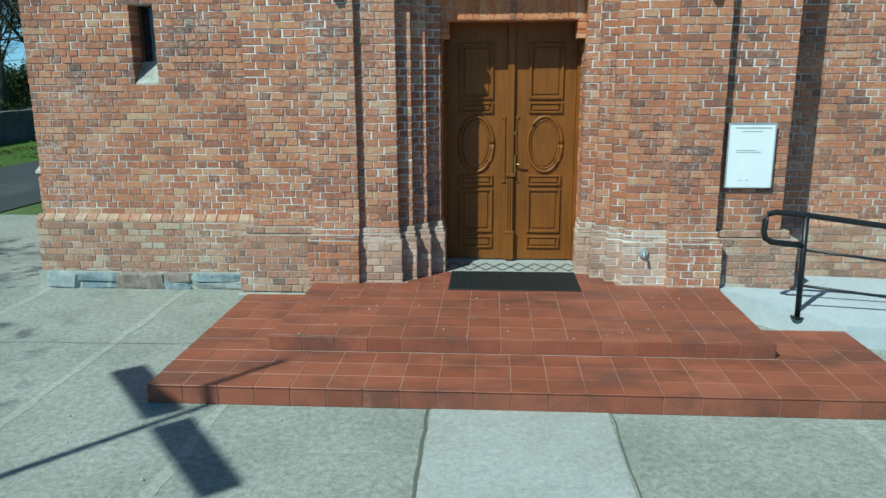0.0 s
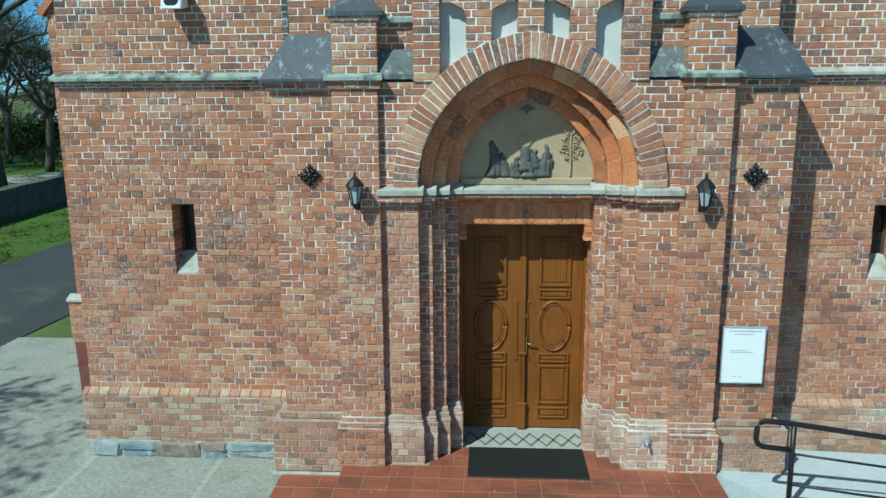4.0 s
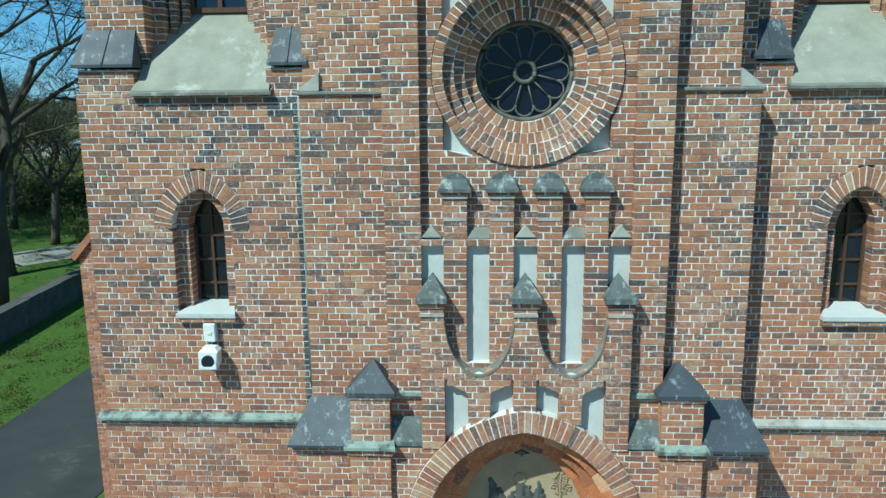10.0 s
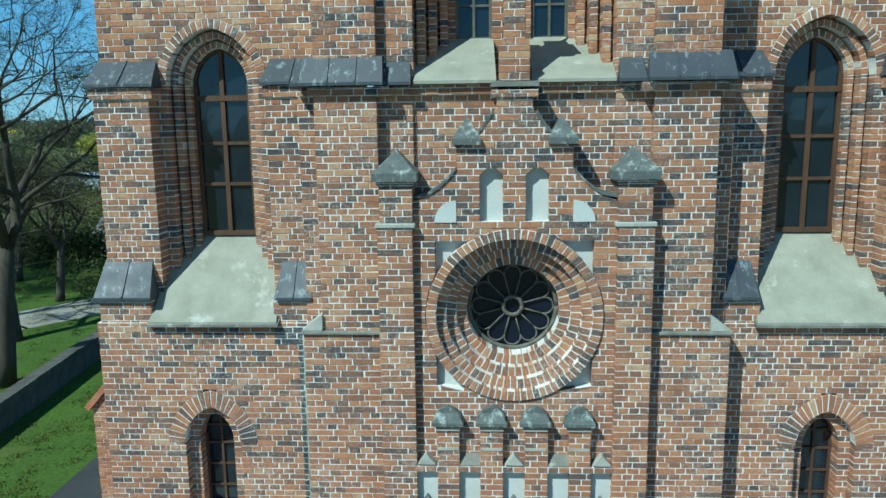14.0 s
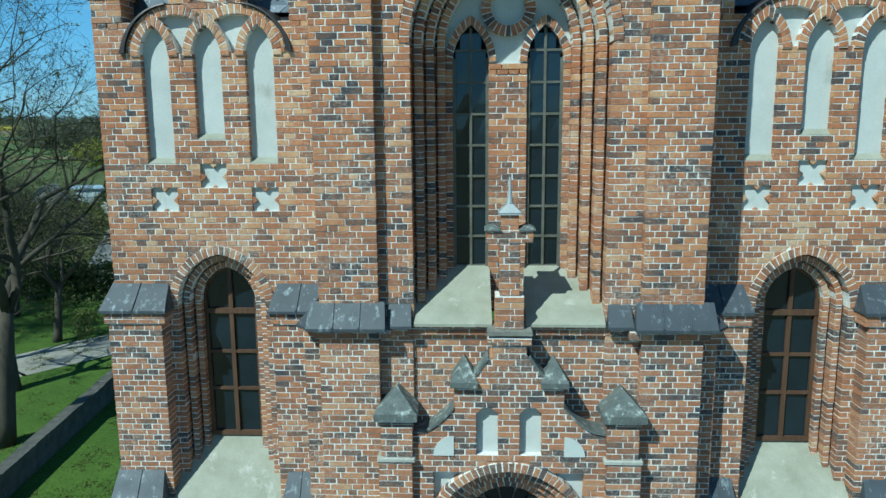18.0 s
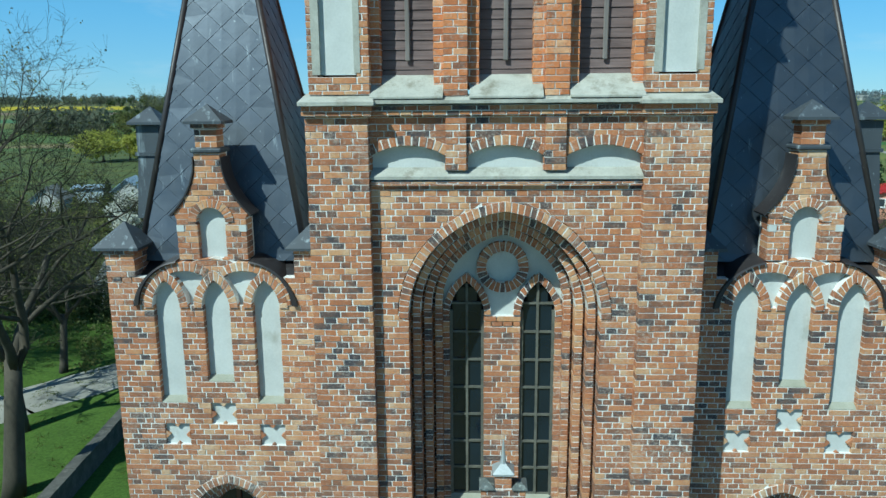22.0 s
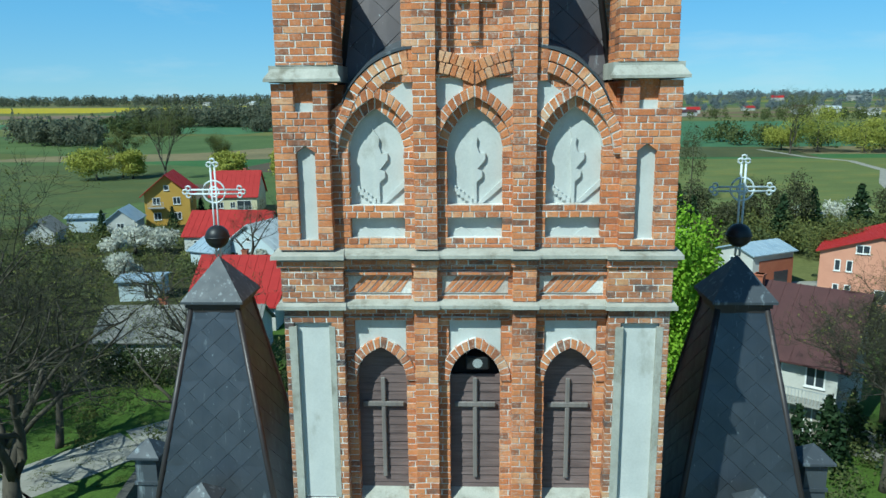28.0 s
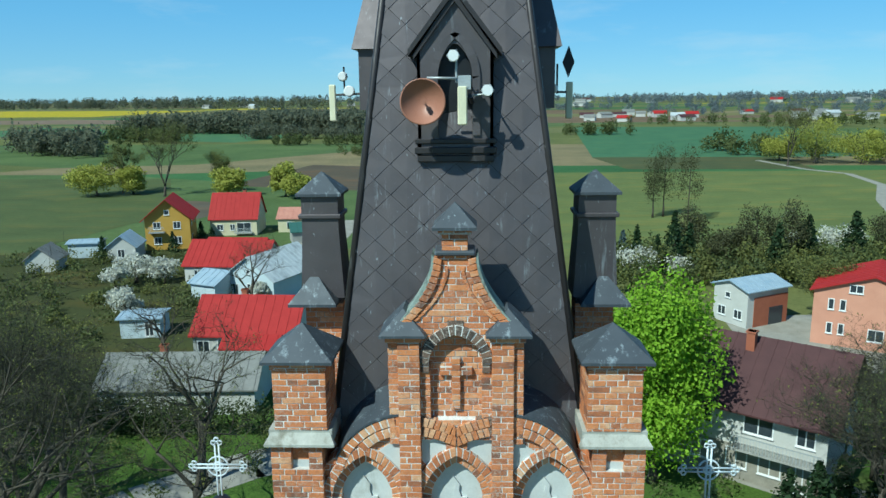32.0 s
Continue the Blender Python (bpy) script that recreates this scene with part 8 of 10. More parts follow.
MAT_LANTERN = plain("clouded_glass", (0.35, 0.40, 0.42), 0.25, 0, 0.5)
ln = lantern()
ln.location = (-1.765, -0.70, 3.16)
copy_thing(ln, pose(1.735, -0.70, 3.14))


def rosette():
    e = thing("iron_rosette", "black wrought iron rosette anchor on the brick", "rosette", group="rosettes on the buttresses")
    petals = M()
    for k in range(8):
        a = math.pi * k / 4
        r = 0.115 if k % 2 == 0 else 0.085
        petals.tube([(0.02 * math.cos(a), -0.02, 0.02 * math.sin(a)), (r * 0.6 * math.cos(a), -0.035, r * 0.6 * math.sin(a)), (r * math.cos(a), -0.015, r * math.sin(a))], 0.011, 6, 0.016)
        for sg in (-1, 1):
            b = a + sg * 0.32
            petals.tube([(r * 0.55 * math.cos(a), -0.02, r * 0.55 * math.sin(a)), (r * 0.85 * math.cos(b), -0.03, r * 0.85 * math.sin(b))], 0.008, 5, 0.012)
    part("petal", petals, MAT_IRON, e, "", True)
    part("boss", M().lathe([(0.04, 0.0), (0.038, -0.02), (0.02, -0.045), (0.004, -0.05)], (0, 0, 0), 14, "y"), MAT_IRON, e, "", True)
    return e


ro = rosette()
ro.location = (-2.28, -0.455, 3.475)
copy_thing(ro, pose(2.28, -0.455, 3.475))
nb = thing("notice_board", "white notice board with small grey print on the brick", "notice board", (2.29, -0.47, 1.565))
part("board", M().box(-0.215, 0.215, -0.02, 0.01, -0.305, 0.305, 0.004), MAT_PAPER, nb)
part("board_frame", rect_frame(-0.225, 0.225, -0.315, 0.315, 0.012, -0.028, 0.012), MAT_GALV, nb)
tx = M()
tx.box(-0.16, 0.18, -0.0225, -0.02, 0.262, 0.275)
for z, a, b in ((0.23, -0.1, 0.1), (0.05, -0.14, 0.05), (0.03, -0.14, 0.1), (-0.24, -0.10, -0.06), (-0.24, -0.03, 0.0)):
    tx.box(a, b, -0.0225, -0.02, z, z + 0.008)
part("print_bar", tx, MAT_INK, nb, "unreadable grey lines of print")
fl = thing("floodlight", "white wall floodlight with a blue-grey front grille", "floodlight", (-3.78, 0.12, 5.33))
part("housing", M().hexa([(-0.112, -0.235, -0.125), (0.112, -0.235, -0.125), (0.112, -0.05, -0.09), (-0.112, -0.05, -0.09), (-0.112, -0.185, 0.075), (0.112, -0.185, 0.075), (0.112, -0.05, 0.09), (-0.112, -0.05, 0.09)])
     .hexa([(-0.118, -0.19, 0.075), (0.118, -0.19, 0.075), (0.118, -0.05, 0.09), (-0.118, -0.05, 0.09), (-0.07, -0.15, 0.12), (0.07, -0.15, 0.12), (0.07, -0.05, 0.13), (-0.07, -0.05, 0.13)]), MAT_WHITE, fl)
part("front_panel", M().hexa([(-0.103, -0.243, -0.118), (0.103, -0.243, -0.118), (0.103, -0.22, -0.118), (-0.103, -0.22, -0.118), (-0.103, -0.194, 0.068), (0.103, -0.194, 0.068), (0.103, -0.17, 0.068), (-0.103, -0.17, 0.068)]), MAT_PALEPAINT, fl, "blue-grey front panel")
part("grille", M().lathe([(0.076, 0.02), (0.076, -0.012), (0.068, -0.014), (0.01, -0.012)], (0, -0.222, -0.03), 24, "y"), MAT_DARKMETAL, fl, "dark round grille")
part("bracket", M().box(-0.03, 0.03, -0.08, 0.01, -0.03, 0.10, 0.005), MAT_GALV, fl)
jb = thing("junction_box", "white junction box under the window sill", "box", (-3.79, 0.12, 5.56))
part("box_body", M().box(-0.075, 0.075, -0.08, 0.01, -0.06, 0.17, 0.012), MAT_WHITE, jb)
part("latch", M().box(-0.025, 0.03, -0.088, -0.078, 0.03, 0.07, 0.003), MAT_CREAM, jb)
part("cable", M().tube([(0, -0.02, -0.06), (0.0, -0.03, -0.11)], 0.012, 6), MAT_GALV, jb)
# small fitting added where the plinth has a dull stain and a ring
tap = thing("wall_tap", "small round metal plate with a bent stub on the plinth", "tap", (1.30, -0.60, 0.62))
part("plate", M().lathe([(0.05, 0.0), (0.045, -0.015)], (0, 0, 0), 16, "y"), MAT_GALV, tap)
part("bent_stub", M().tube([(0, 0, 0), (0, -0.06, 0.0), (0.0, -0.07, -0.04)], 0.014, 8), MAT_GALV, tap, "", True)

# bluish tube added on the bay corner, over the band of run-off stained bricks
dp = thing("rain_pipe", "bluish tube over the stained bricks between wall and buttress", "rain pipe", (-2.545, 0.07, 0))
part("pipe", M().tube([(0, 0, 4.95), (0, 0, 8.40)], 0.038, 10), MAT_LEDGE, dp, "", True)

# ---- antennas in the spire dormer ----
dish = thing("dish_antenna", "brown round dish antenna on an arm", "antenna", (-0.37, 0.52, 26.41))
part("dish", M().lathe([(0.265, 0.0), (0.262, -0.012), (0.20, 0.06), (0.12, 0.10), (0.02, 0.115), (0.02, 0.13), (0.13, 0.118), (0.21, 0.075), (0.268, 0.012)], (0, 0, 0), 32, "y"), MAT_DISH, dish, "", True)
part("feed", M().tube([(0.0, 0.1, 0.0), (0.02, -0.06, 0.0)], 0.012, 6).lathe([(0.03, -0.06), (0.03, -0.09)], (0.02, 0, 0), 12, "y"), MAT_DISH, dish)
part("arm", M().tube([(0.05, 0.05, 0.27), (0.38, 0.05, 0.26), (0.38, 0.5, 0.26)], 0.016, 6), MAT_GALV, dish, "", True)
sec = thing("sector_antenna", "pale cream panel antenna on a bracket", "antenna", (0.09, 0.50, 26.14), "antennas on the spire")
part("panel", M().box(-0.055, 0.055, -0.03, 0.04, 0, 0.44, 0.012), MAT_CREAM, sec)
part("bracket", M().box(-0.02, 0.02, 0.04, 0.5, 0.36, 0.39, 0.0).box(-0.05, 0.10, 0.02, 0.06, 0.40, 0.56, 0.005), MAT_GALV, sec)


def drum(x, y, z, r=0.075):
    e = thing("drum_antenna", "small white drum antenna with a hexagonal rim", "antenna", (x, y, z), "antennas on the spire")
    part("drum", M().lathe([(r, 0.06), (r * 1.02, 0.0), (r * 0.85, -0.012)], (0, 0, 0), 6, "y"), MAT_GALV, e)
    part("cover", M().lathe([(r * 0.84, 0.0), (r * 0.8, -0.018)], (0, 0, 0), 20, "y"), MAT_WHITE, e)
    part("arm", M().tube([(0, 0.06, 0), (0, 0.4, -0.02)], 0.014, 6), MAT_GALV, e)


drum(-0.01, 0.50, 26.92)
drum(0.38, 0.55, 26.53)
pl = thing("antenna_pole", "thin dark antenna pole and arms at the dormer", "pole", (0, 0, 0))
part("pole", M().tube([(0.02, 0.62, 26.62), (0.02, 0.62, 26.95)], 0.014, 6), MAT_GALV, pl)
part("arm", M().tube([(0.10, 0.62, 26.46), (0.36, 0.62, 26.49)], 0.012, 6), MAT_GALV, pl)
part("arm", M().tube([(0.18, 0.55, 26.47), (0.20, 0.9, 26.40)], 0.03, 8), MAT_DARKMETAL, pl)
for s, sx, nm in ((-1, -1.62, "left"), (1, 1.42, "right")):
    e = thing("side_antenna", "cluster of small antennas on a bracket of the spire", "antenna", (sx, 2.3, 26.5), "antennas on the spire")
    part("arm", M().tube([(-0.12 * s * -1, 0, 0.0), (-s * 0.45, 0, 0.02)], 0.018, 6), MAT_DARKMETAL, e)
    part("panel", M().box(s * 0.12 - 0.045, s * 0.12 + 0.045, -0.03, 0.03, -0.36, 0.14, 0.012), MAT_CREAM, e)
    part("drum", M().lathe([(0.075, 0.05), (0.075, -0.02), (0.06, -0.03)], (-s * 0.12, -0.04, 0.05), 14, "y"), MAT_WHITE, e)
    part("mast", M().tube([(-s * 0.05, 0, -0.02), (-s * 0.05, 0, 0.38)], 0.014, 6), MAT_DARKMETAL, e)
    if s > 0:
        part("fin", M().prism([(0.10, 0.20), (0.18, 0.40), (0.10, 0.62), (0.02, 0.40)], -0.03, 0.03), MAT_DARKMETAL, e, "dark diamond shaped antenna cover")
    else:
        part("small_dish", M().lathe([(0.07, 0.04), (0.05, -0.03)], (0.03, -0.03, 0.25), 12, "y"), MAT_WHITE, e)

# ---- village and farmland behind the church ----
ROOF_RED = rough_stone("red_sheet_roof", (0.26, 0.012, 0.012), (0.35, 0.022, 0.021), 0.7, 0.8, 20.0, (0.28, 0.03, 0.026), (0.6, 0.75), 0.2)
ROOF_BROWN = rough_stone("brown_tile_roof", (0.050, 0.022, 0.023), (0.085, 0.038, 0.038), 0.6, 0.8, 20.0, (0.16, 0.11, 0.10), (0.65, 0.75), 0.2)
ROOF_GREY = rough_stone("grey_corrugated_roof", (0.13, 0.135, 0.125), (0.25, 0.25, 0.235), 0.8, 0.9, 20.0, (0.10, 0.11, 0.08), (0.55, 0.7), 0.3)
ROOF_BLUE = rough_stone("blue_grey_sheet_roof", (0.22, 0.30, 0.38), (0.36, 0.44, 0.50), 0.45, 0.8, 20.0)
ROOF_PALE = rough_stone("pale_sheet_roof", (0.36, 0.40, 0.42), (0.52, 0.55, 0.56), 0.5, 0.8, 20.0, (0.25, 0.27, 0.28), (0.5, 0.7))
WALLS = {"yellow": rough_stone("yellow_house_wall", (0.42, 0.25, 0.045), (0.50, 0.31, 0.07), 0.9, 0.6, 12.0),
         "cream": rough_stone("cream_house_wall", (0.50, 0.46, 0.30), (0.60, 0.55, 0.38), 0.9, 0.6, 12.0),
         "white": rough_stone("white_house_wall", (0.40, 0.40, 0.37), (0.53, 0.53, 0.50), 0.9, 0.6, 12.0, (0.40, 0.39, 0.35), (0.6, 0.75)),
         "blue": rough_stone("pale_blue_house_wall", (0.40, 0.48, 0.52), (0.50, 0.57, 0.60), 0.9, 0.6, 12.0),
         "pink": rough_stone("salmon_house_wall", (0.46, 0.22, 0.15), (0.56, 0.29, 0.20), 0.9, 0.6, 12.0),
         "grey": rough_stone("grey_shed_wall", (0.24, 0.24, 0.22), (0.38, 0.38, 0.35), 0.9, 0.8, 12.0),
         "brick": rough_stone("distant_brick_wall", (0.26, 0.085, 0.05), (0.36, 0.13, 0.075), 0.9, 0.8, 12.0)}
MAT_PANE = plain("house_window_pane", (0.035, 0.045, 0.055), 0.15, 0, 0.6)
MAT_FRAMEWHITE = plain("white_window_frame", (0.68, 0.69, 0.68), 0.5, 0, 0.4, 0.06)


def house(x, y, w, d, wall, roof, turn, wall_mat, roof_mat, label, fronts=(), sides=(), name="house", chimney=None, over=0.35, ridge="x", balcony=None):
    """A house at (x, y): w along its ridge side, d deep, walls wall high, a roof roof high, turned by turn degrees. fronts, sides: windows (u, z, width, height) on the wall
    towards the camera and on the wall to its left (u < 0) or right."""
    e = thing(name, label, name, (x, y, 0))
    e.rotation_euler = (0, 0, radians(turn))
    hw, hd = w / 2, d / 2
    m = M().box(-hw, hw, -hd, hd, -0.1, wall)
    if roof > 0:
        if ridge == "x":
            m.add([(-hw, -hd, wall), (-hw, hd, wall), (-hw, 0, wall + roof), (hw, -hd, wall), (hw, hd, wall), (hw, 0, wall + roof)], [(0, 1, 2), (3, 5, 4), (0, 2, 5, 3), (1, 4, 5, 2)])
        else:
            m.add([(-hw, -hd, wall), (hw, -hd, wall), (0, -hd, wall + roof), (-hw, hd, wall), (hw, hd, wall), (0, hd, wall + roof)], [(0, 1, 2), (3, 5, 4), (0, 2, 5, 3), (1, 4, 5, 2)])
    part("wall", m, WALLS[wall_mat], e)
    r = M()
    t = 0.12
    for s in (-1, 1):
        if ridge == "x":
            f = 1 + over / hd
            zl = wall - roof * over / hd
            r.hexa([(-hw - over, s * hd * f, zl), (hw + over, s * hd * f, zl), (hw + over, 0, wall + roof), (-hw - over, 0, wall + roof),
                    (-hw - over, s * hd * f, zl + t), (hw + over, s * hd * f, zl + t), (hw + over, 0, wall + roof + t), (-hw - over, 0, wall + roof + t)])
        else:
            f = 1 + over / hw
            zl = wall - roof * over / hw
            r.hexa([(s * hw * f, -hd - over, zl), (s * hw * f, hd + over, zl), (0, hd + over, wall + roof), (0, -hd - over, wall + roof),
                    (s * hw * f, -hd - over, zl + t), (s * hw * f, hd + over, zl + t), (0, hd + over, wall + roof + t), (0, -hd - over, wall + roof + t)])
    ro = part("roof", r, roof_mat, e)
    # standing seams
    sm = M()
    n = int((w if ridge == "x" else d) / 0.9)
    for i in range(n + 1):
        u = (-0.5 + i / n) * (w if ridge == "x" else d)
        if ridge == "x":
            sm.hexa([(u - 0.03, -hd - over, wall - roof * over / hd + t), (u + 0.03, -hd - over, wall - roof * over / hd + t), (u + 0.03, 0, wall + roof + t), (u - 0.03, 0, wall + roof + t),
                     (u - 0.03, -hd - over, wall - roof * over / hd + t + 0.05), (u + 0.03, -hd - over, wall - roof * over / hd + t + 0.05), (u + 0.03, 0, wall + roof + t + 0.05), (u - 0.03, 0, wall + roof + t + 0.05)])
        else:
            for s in (-1, 1):
                xe, ze = s * (hw + over), wall - roof * over / hw + t
                sm.hexa([(xe, u - 0.03, ze), (xe, u + 0.03, ze), (0, u + 0.03, wall + roof + t), (0, u - 0.03, wall + roof + t), (xe, u - 0.03, ze + 0.05), (xe, u + 0.03, ze + 0.05), (0, u + 0.03, wall + roof + t + 0.05), (0, u - 0.03, wall + roof + t + 0.05)])
    part("roof_seam", sm, roof_mat, ro, kind="stuff")
    for u, z, ww, hh in fronts:
        wi = part("window", rect_frame(u - ww / 2, u + ww / 2, z, z + hh, 0.09, -hd - 0.05, -hd + 0.02), MAT_FRAMEWHITE, e)
        part("pane", M().box(u - ww / 2 + 0.08, u + ww / 2 - 0.08, -hd - 0.02, -hd + 0.01, z + 0.08, z + hh - 0.08), MAT_PANE, wi)
        if ww > 0.9:
            part("mullion", M().box(u - 0.04, u + 0.04, -hd - 0.05, -hd, z + 0.08, z + hh - 0.08), MAT_FRAMEWHITE, wi)
        part("sill", M().box(u - ww / 2 - 0.05, u + ww / 2 + 0.05, -hd - 0.12, -hd, z - 0.06, z), MAT_FRAMEWHITE, wi)
    for side, u, z, ww, hh in sides:
        sx = side * hw
        wi = part("window", M().box(sx - 0.04, sx + 0.04, u - ww / 2, u + ww / 2, z, z + hh), MAT_FRAMEWHITE, e)
        part("pane", M().box(sx - 0.06, sx + 0.06, u - ww / 2 + 0.08, u + ww / 2 - 0.08, z + 0.08, z + hh - 0.08), MAT_PANE, wi)
    if chimney:
        cx, cy, ch = chimney
        part("chimney", M().box(cx - 0.3, cx + 0.3, cy - 0.3, cy + 0.3, wall, wall + roof + ch, 0.02).box(cx - 0.36, cx + 0.36, cy - 0.36, cy + 0.36, wall + roof + ch - 0.12, wall + roof + ch), WALLS["brick"], e)
    for b in balcony or ():
        u, z, ww = b
        ba = part("balcony", M().box(u - ww / 2, u + ww / 2, -hd - 1.1, -hd, z - 0.15, z), WALLS["grey"], e)
        bars = M().box(u - ww / 2, u + ww / 2, -hd - 1.12, -hd - 1.06, z + 0.9, z + 0.96)
        n = int(ww / 0.2)
        for i in range(n + 1):
            bx = u - ww / 2 + i * ww / n
            bars.box(bx - 0.02, bx + 0.02, -hd - 1.11, -hd - 1.07, z, z + 0.9)
        part("balcony_rail", bars, MAT_GALV, ba, "", False, "stuff")
    return e


W2 = ((-1.8, 1.0, 1.3, 1.3), (1.6, 1.0, 1.3, 1.3), (-1.8, 3.7, 1.3, 1.3), (1.6, 3.7, 1.3, 1.3), (0, 6.2, 0.9, 0.9))
house(-54.9, 124.0, 7.6, 9.5, 5.7, 3.2, 14, "yellow", ROOF_RED, "yellow rendered house with a red gabled roof", W2, ((1, -2, 3.7, 1.2, 1.2), (1, 2, 3.7, 1.2, 1.2), (1, -2, 1.0, 1.2, 1.2)), ridge="y", over=0.7, balcony=((-1.8, 3.3, 2.6),))
house(-46.6, 137.0, 9.0, 8.5, 3.4, 4.4, 4, "cream", ROOF_RED, "cream house with a steep red roof", ((-2.6, 1.0, 1.3, 1.2), (2.0, 0.6, 2.8, 1.9), (-0.2, 1.0, 1.0, 1.2)), chimney=(1.5, 0.5, 0.5), balcony=((2.0, 0.6, 3.4),))
house(-34.2, 139.0, 8.5, 6.0, 2.8, 1.7, 2, "cream", rough_stone("faded_red_roof", (0.36, 0.15, 0.11), (0.48, 0.24, 0.18), 0.7, 0.8, 20.0), "low cream outbuilding with a faded red roof", ((-2, 1, 1, 1.1), (1.5, 0.3, 1.2, 2)), name="outbuilding")
house(-31.5, 127.0, 4.2, 4.2, 2.2, 1.3, 20, "grey", rough_stone("green_sheet_roof", (0.03, 0.09, 0.08), (0.05, 0.13, 0.11), 0.6), "dark green garden pavilion", name="pavilion")
house(-36.4, 104.5, 9.0, 7.0, 2.6, 2.3, -4, "white", ROOF_RED, "low white house with a red roof", ((-2.5, 0.9, 1.2, 1.2), (1.5, 0.9, 1.2, 1.2)))
house(-35.2, 98.5, 12.0, 8.0, 2.8, 2.9, -4, "white", ROOF_RED, "long white house with a red sheet roof", ((-4, 0.9, 1.2, 1.2), (0, 0.9, 1.2, 1.2), (4, 0.9, 1.2, 1.2)))
house(-27.3, 91.0, 8.0, 11.0, 3.0, 2.8, -22, "blue", ROOF_PALE, "pale blue gabled house with a pale sheet roof", ((0.3, 1.0, 1.2, 1.3), (-2.2, 0.6, 1.0, 1.5), (0, 3.6, 0.6, 0.6)), ridge="y")
house(-34.0, 87.5, 4.0, 6.0, 2.6, 1.2, -22, "blue", ROOF_BLUE, "blue-grey lean-to beside the gabled house", name="shed")
house(-22.9, 66.8, 10.6, 8.0, 2.9, 3.0, -2, "white", ROOF_RED, "long white house with a bright red sheet roof", ((-4.2, 0.9, 1.3, 1.3), (-2.2, 0.3, 1.1, 2.0), (2.2, 0.8, 1.5, 1.5), (4.2, 0.9, 1.3, 1.3)), chimney=(-1.2, 0.8, 0.5))
house(-21.6, 61.4, 5.2, 3.0, 2.5, 0.8, -2, "white", ROOF_RED, "white porch with a red roof", ((-1, 0.2, 1.0, 2.0), (1.3, 0.9, 1.2, 1.2)), name="porch")
house(-25.1, 53.2, 13.4, 6.5, 2.4, 2.0, 2, "white", ROOF_GREY, "long low barn with a grey corrugated roof", ((-5, 0.8, 0.9, 0.9), (3, 0.3, 1.2, 1.8)), name="barn", chimney=(-2.0, 0.3, 0.7))
house(-37.3, 72.0, 4.4, 3.6, 2.3, 0.25, 6, "blue", ROOF_BLUE, "small pale blue shed with a flat roof", ((1, 0.2, 1.0, 1.8),), name="shed")
house(-67.5, 104.5, 4.5, 5.0, 2.0, 1.8, 10, "white", ROOF_GREY, "small white shed with a dark gable roof", name="shed", ridge="y")
house(-66.0, 114.5, 5.0, 4.0, 2.5, 0.3, 10, "blue", ROOF_BLUE, "small blue shed with a flat roof", name="shed")
house(-58.5, 113.0, 4.6, 6.0, 2.4, 1.8, 10, "white", ROOF_BLUE, "small white gabled shed", ((0, 0.5, 1.2, 1.5),), name="shed", ridge="y")
bh = house(32.9, 77.4, 5.0, 6.4, 4.3, 0.8, -62, "white", ROOF_BLUE, "white rendered house with a pale blue roof", ((-1.2, 0.8, 1.2, 1.1), (1.2, 0.8, 1.2, 1.1), (-0.4, 3.0, 0.8, 0.7)), ridge="y")
part("brick_flank", M().box(2.49, 2.56, -2.2, 3.2, 0.0, 3.5, 0.01), WALLS["brick"], bh, "red-brown brick flank of the white house")
part("garage_door", M().box(2.55, 2.60, 0.2, 2.4, 0.0, 2.1, 0.01), MAT_PANE, bh, "dark garage door")
house(43.4, 70.2, 11.0, 9.0, 5.9, 1.9, -31, "pink", ROOF_RED, "tall salmon pink house with a red roof", ((-3.8, 3.9, 0.6, 1.2), (-2.7, 3.9, 0.6, 1.2), (-3.8, 1.3, 0.6, 1.2), (-2.7, 1.3, 0.6, 1.2), (0.5, 1.0, 1.5, 1.3), (-1.6, 5.9, 1.3, 0.9)), ridge="y", over=0.4)
wh = house(20.5, 44.2, 13.0, 9.2, 5.7, 3.3, -37, "white", ROOF_BROWN, "white two-storey house with a brown roof and balconies",
      ((2.2, 3.6, 2.0, 1.4), (5.2, 3.6, 1.2, 1.4), (-1.6, 3.6, 1.4, 1.4), (0.9, 0.9, 1.5, 1.4), (3.1, 0.9, 1.5, 1.4), (5.2, 0.3, 1.0, 2.0), (-1.6, 0.9, 1.4, 1.4)), ((1, -1.5, 3.6, 1.0, 1.2), (1, 1.5, 0.9, 1.0, 1.2)),
      chimney=(0.3, -0.9, 0.7), over=0.8, balcony=((3.6, 2.75, 5.6),))
# up to 2.55 m the front wall is darker and beige
part("lower_front_panel", M().box(-6.52, 6.53, -4.625, -4.58, 0, 2.55, 0.01), rough_stone("dull_beige", (0.20, 0.185, 0.15), (0.31, 0.29, 0.245), 0.9, 1.2, 12.0), wh, "dull beige panel over the lower part of the front wall")


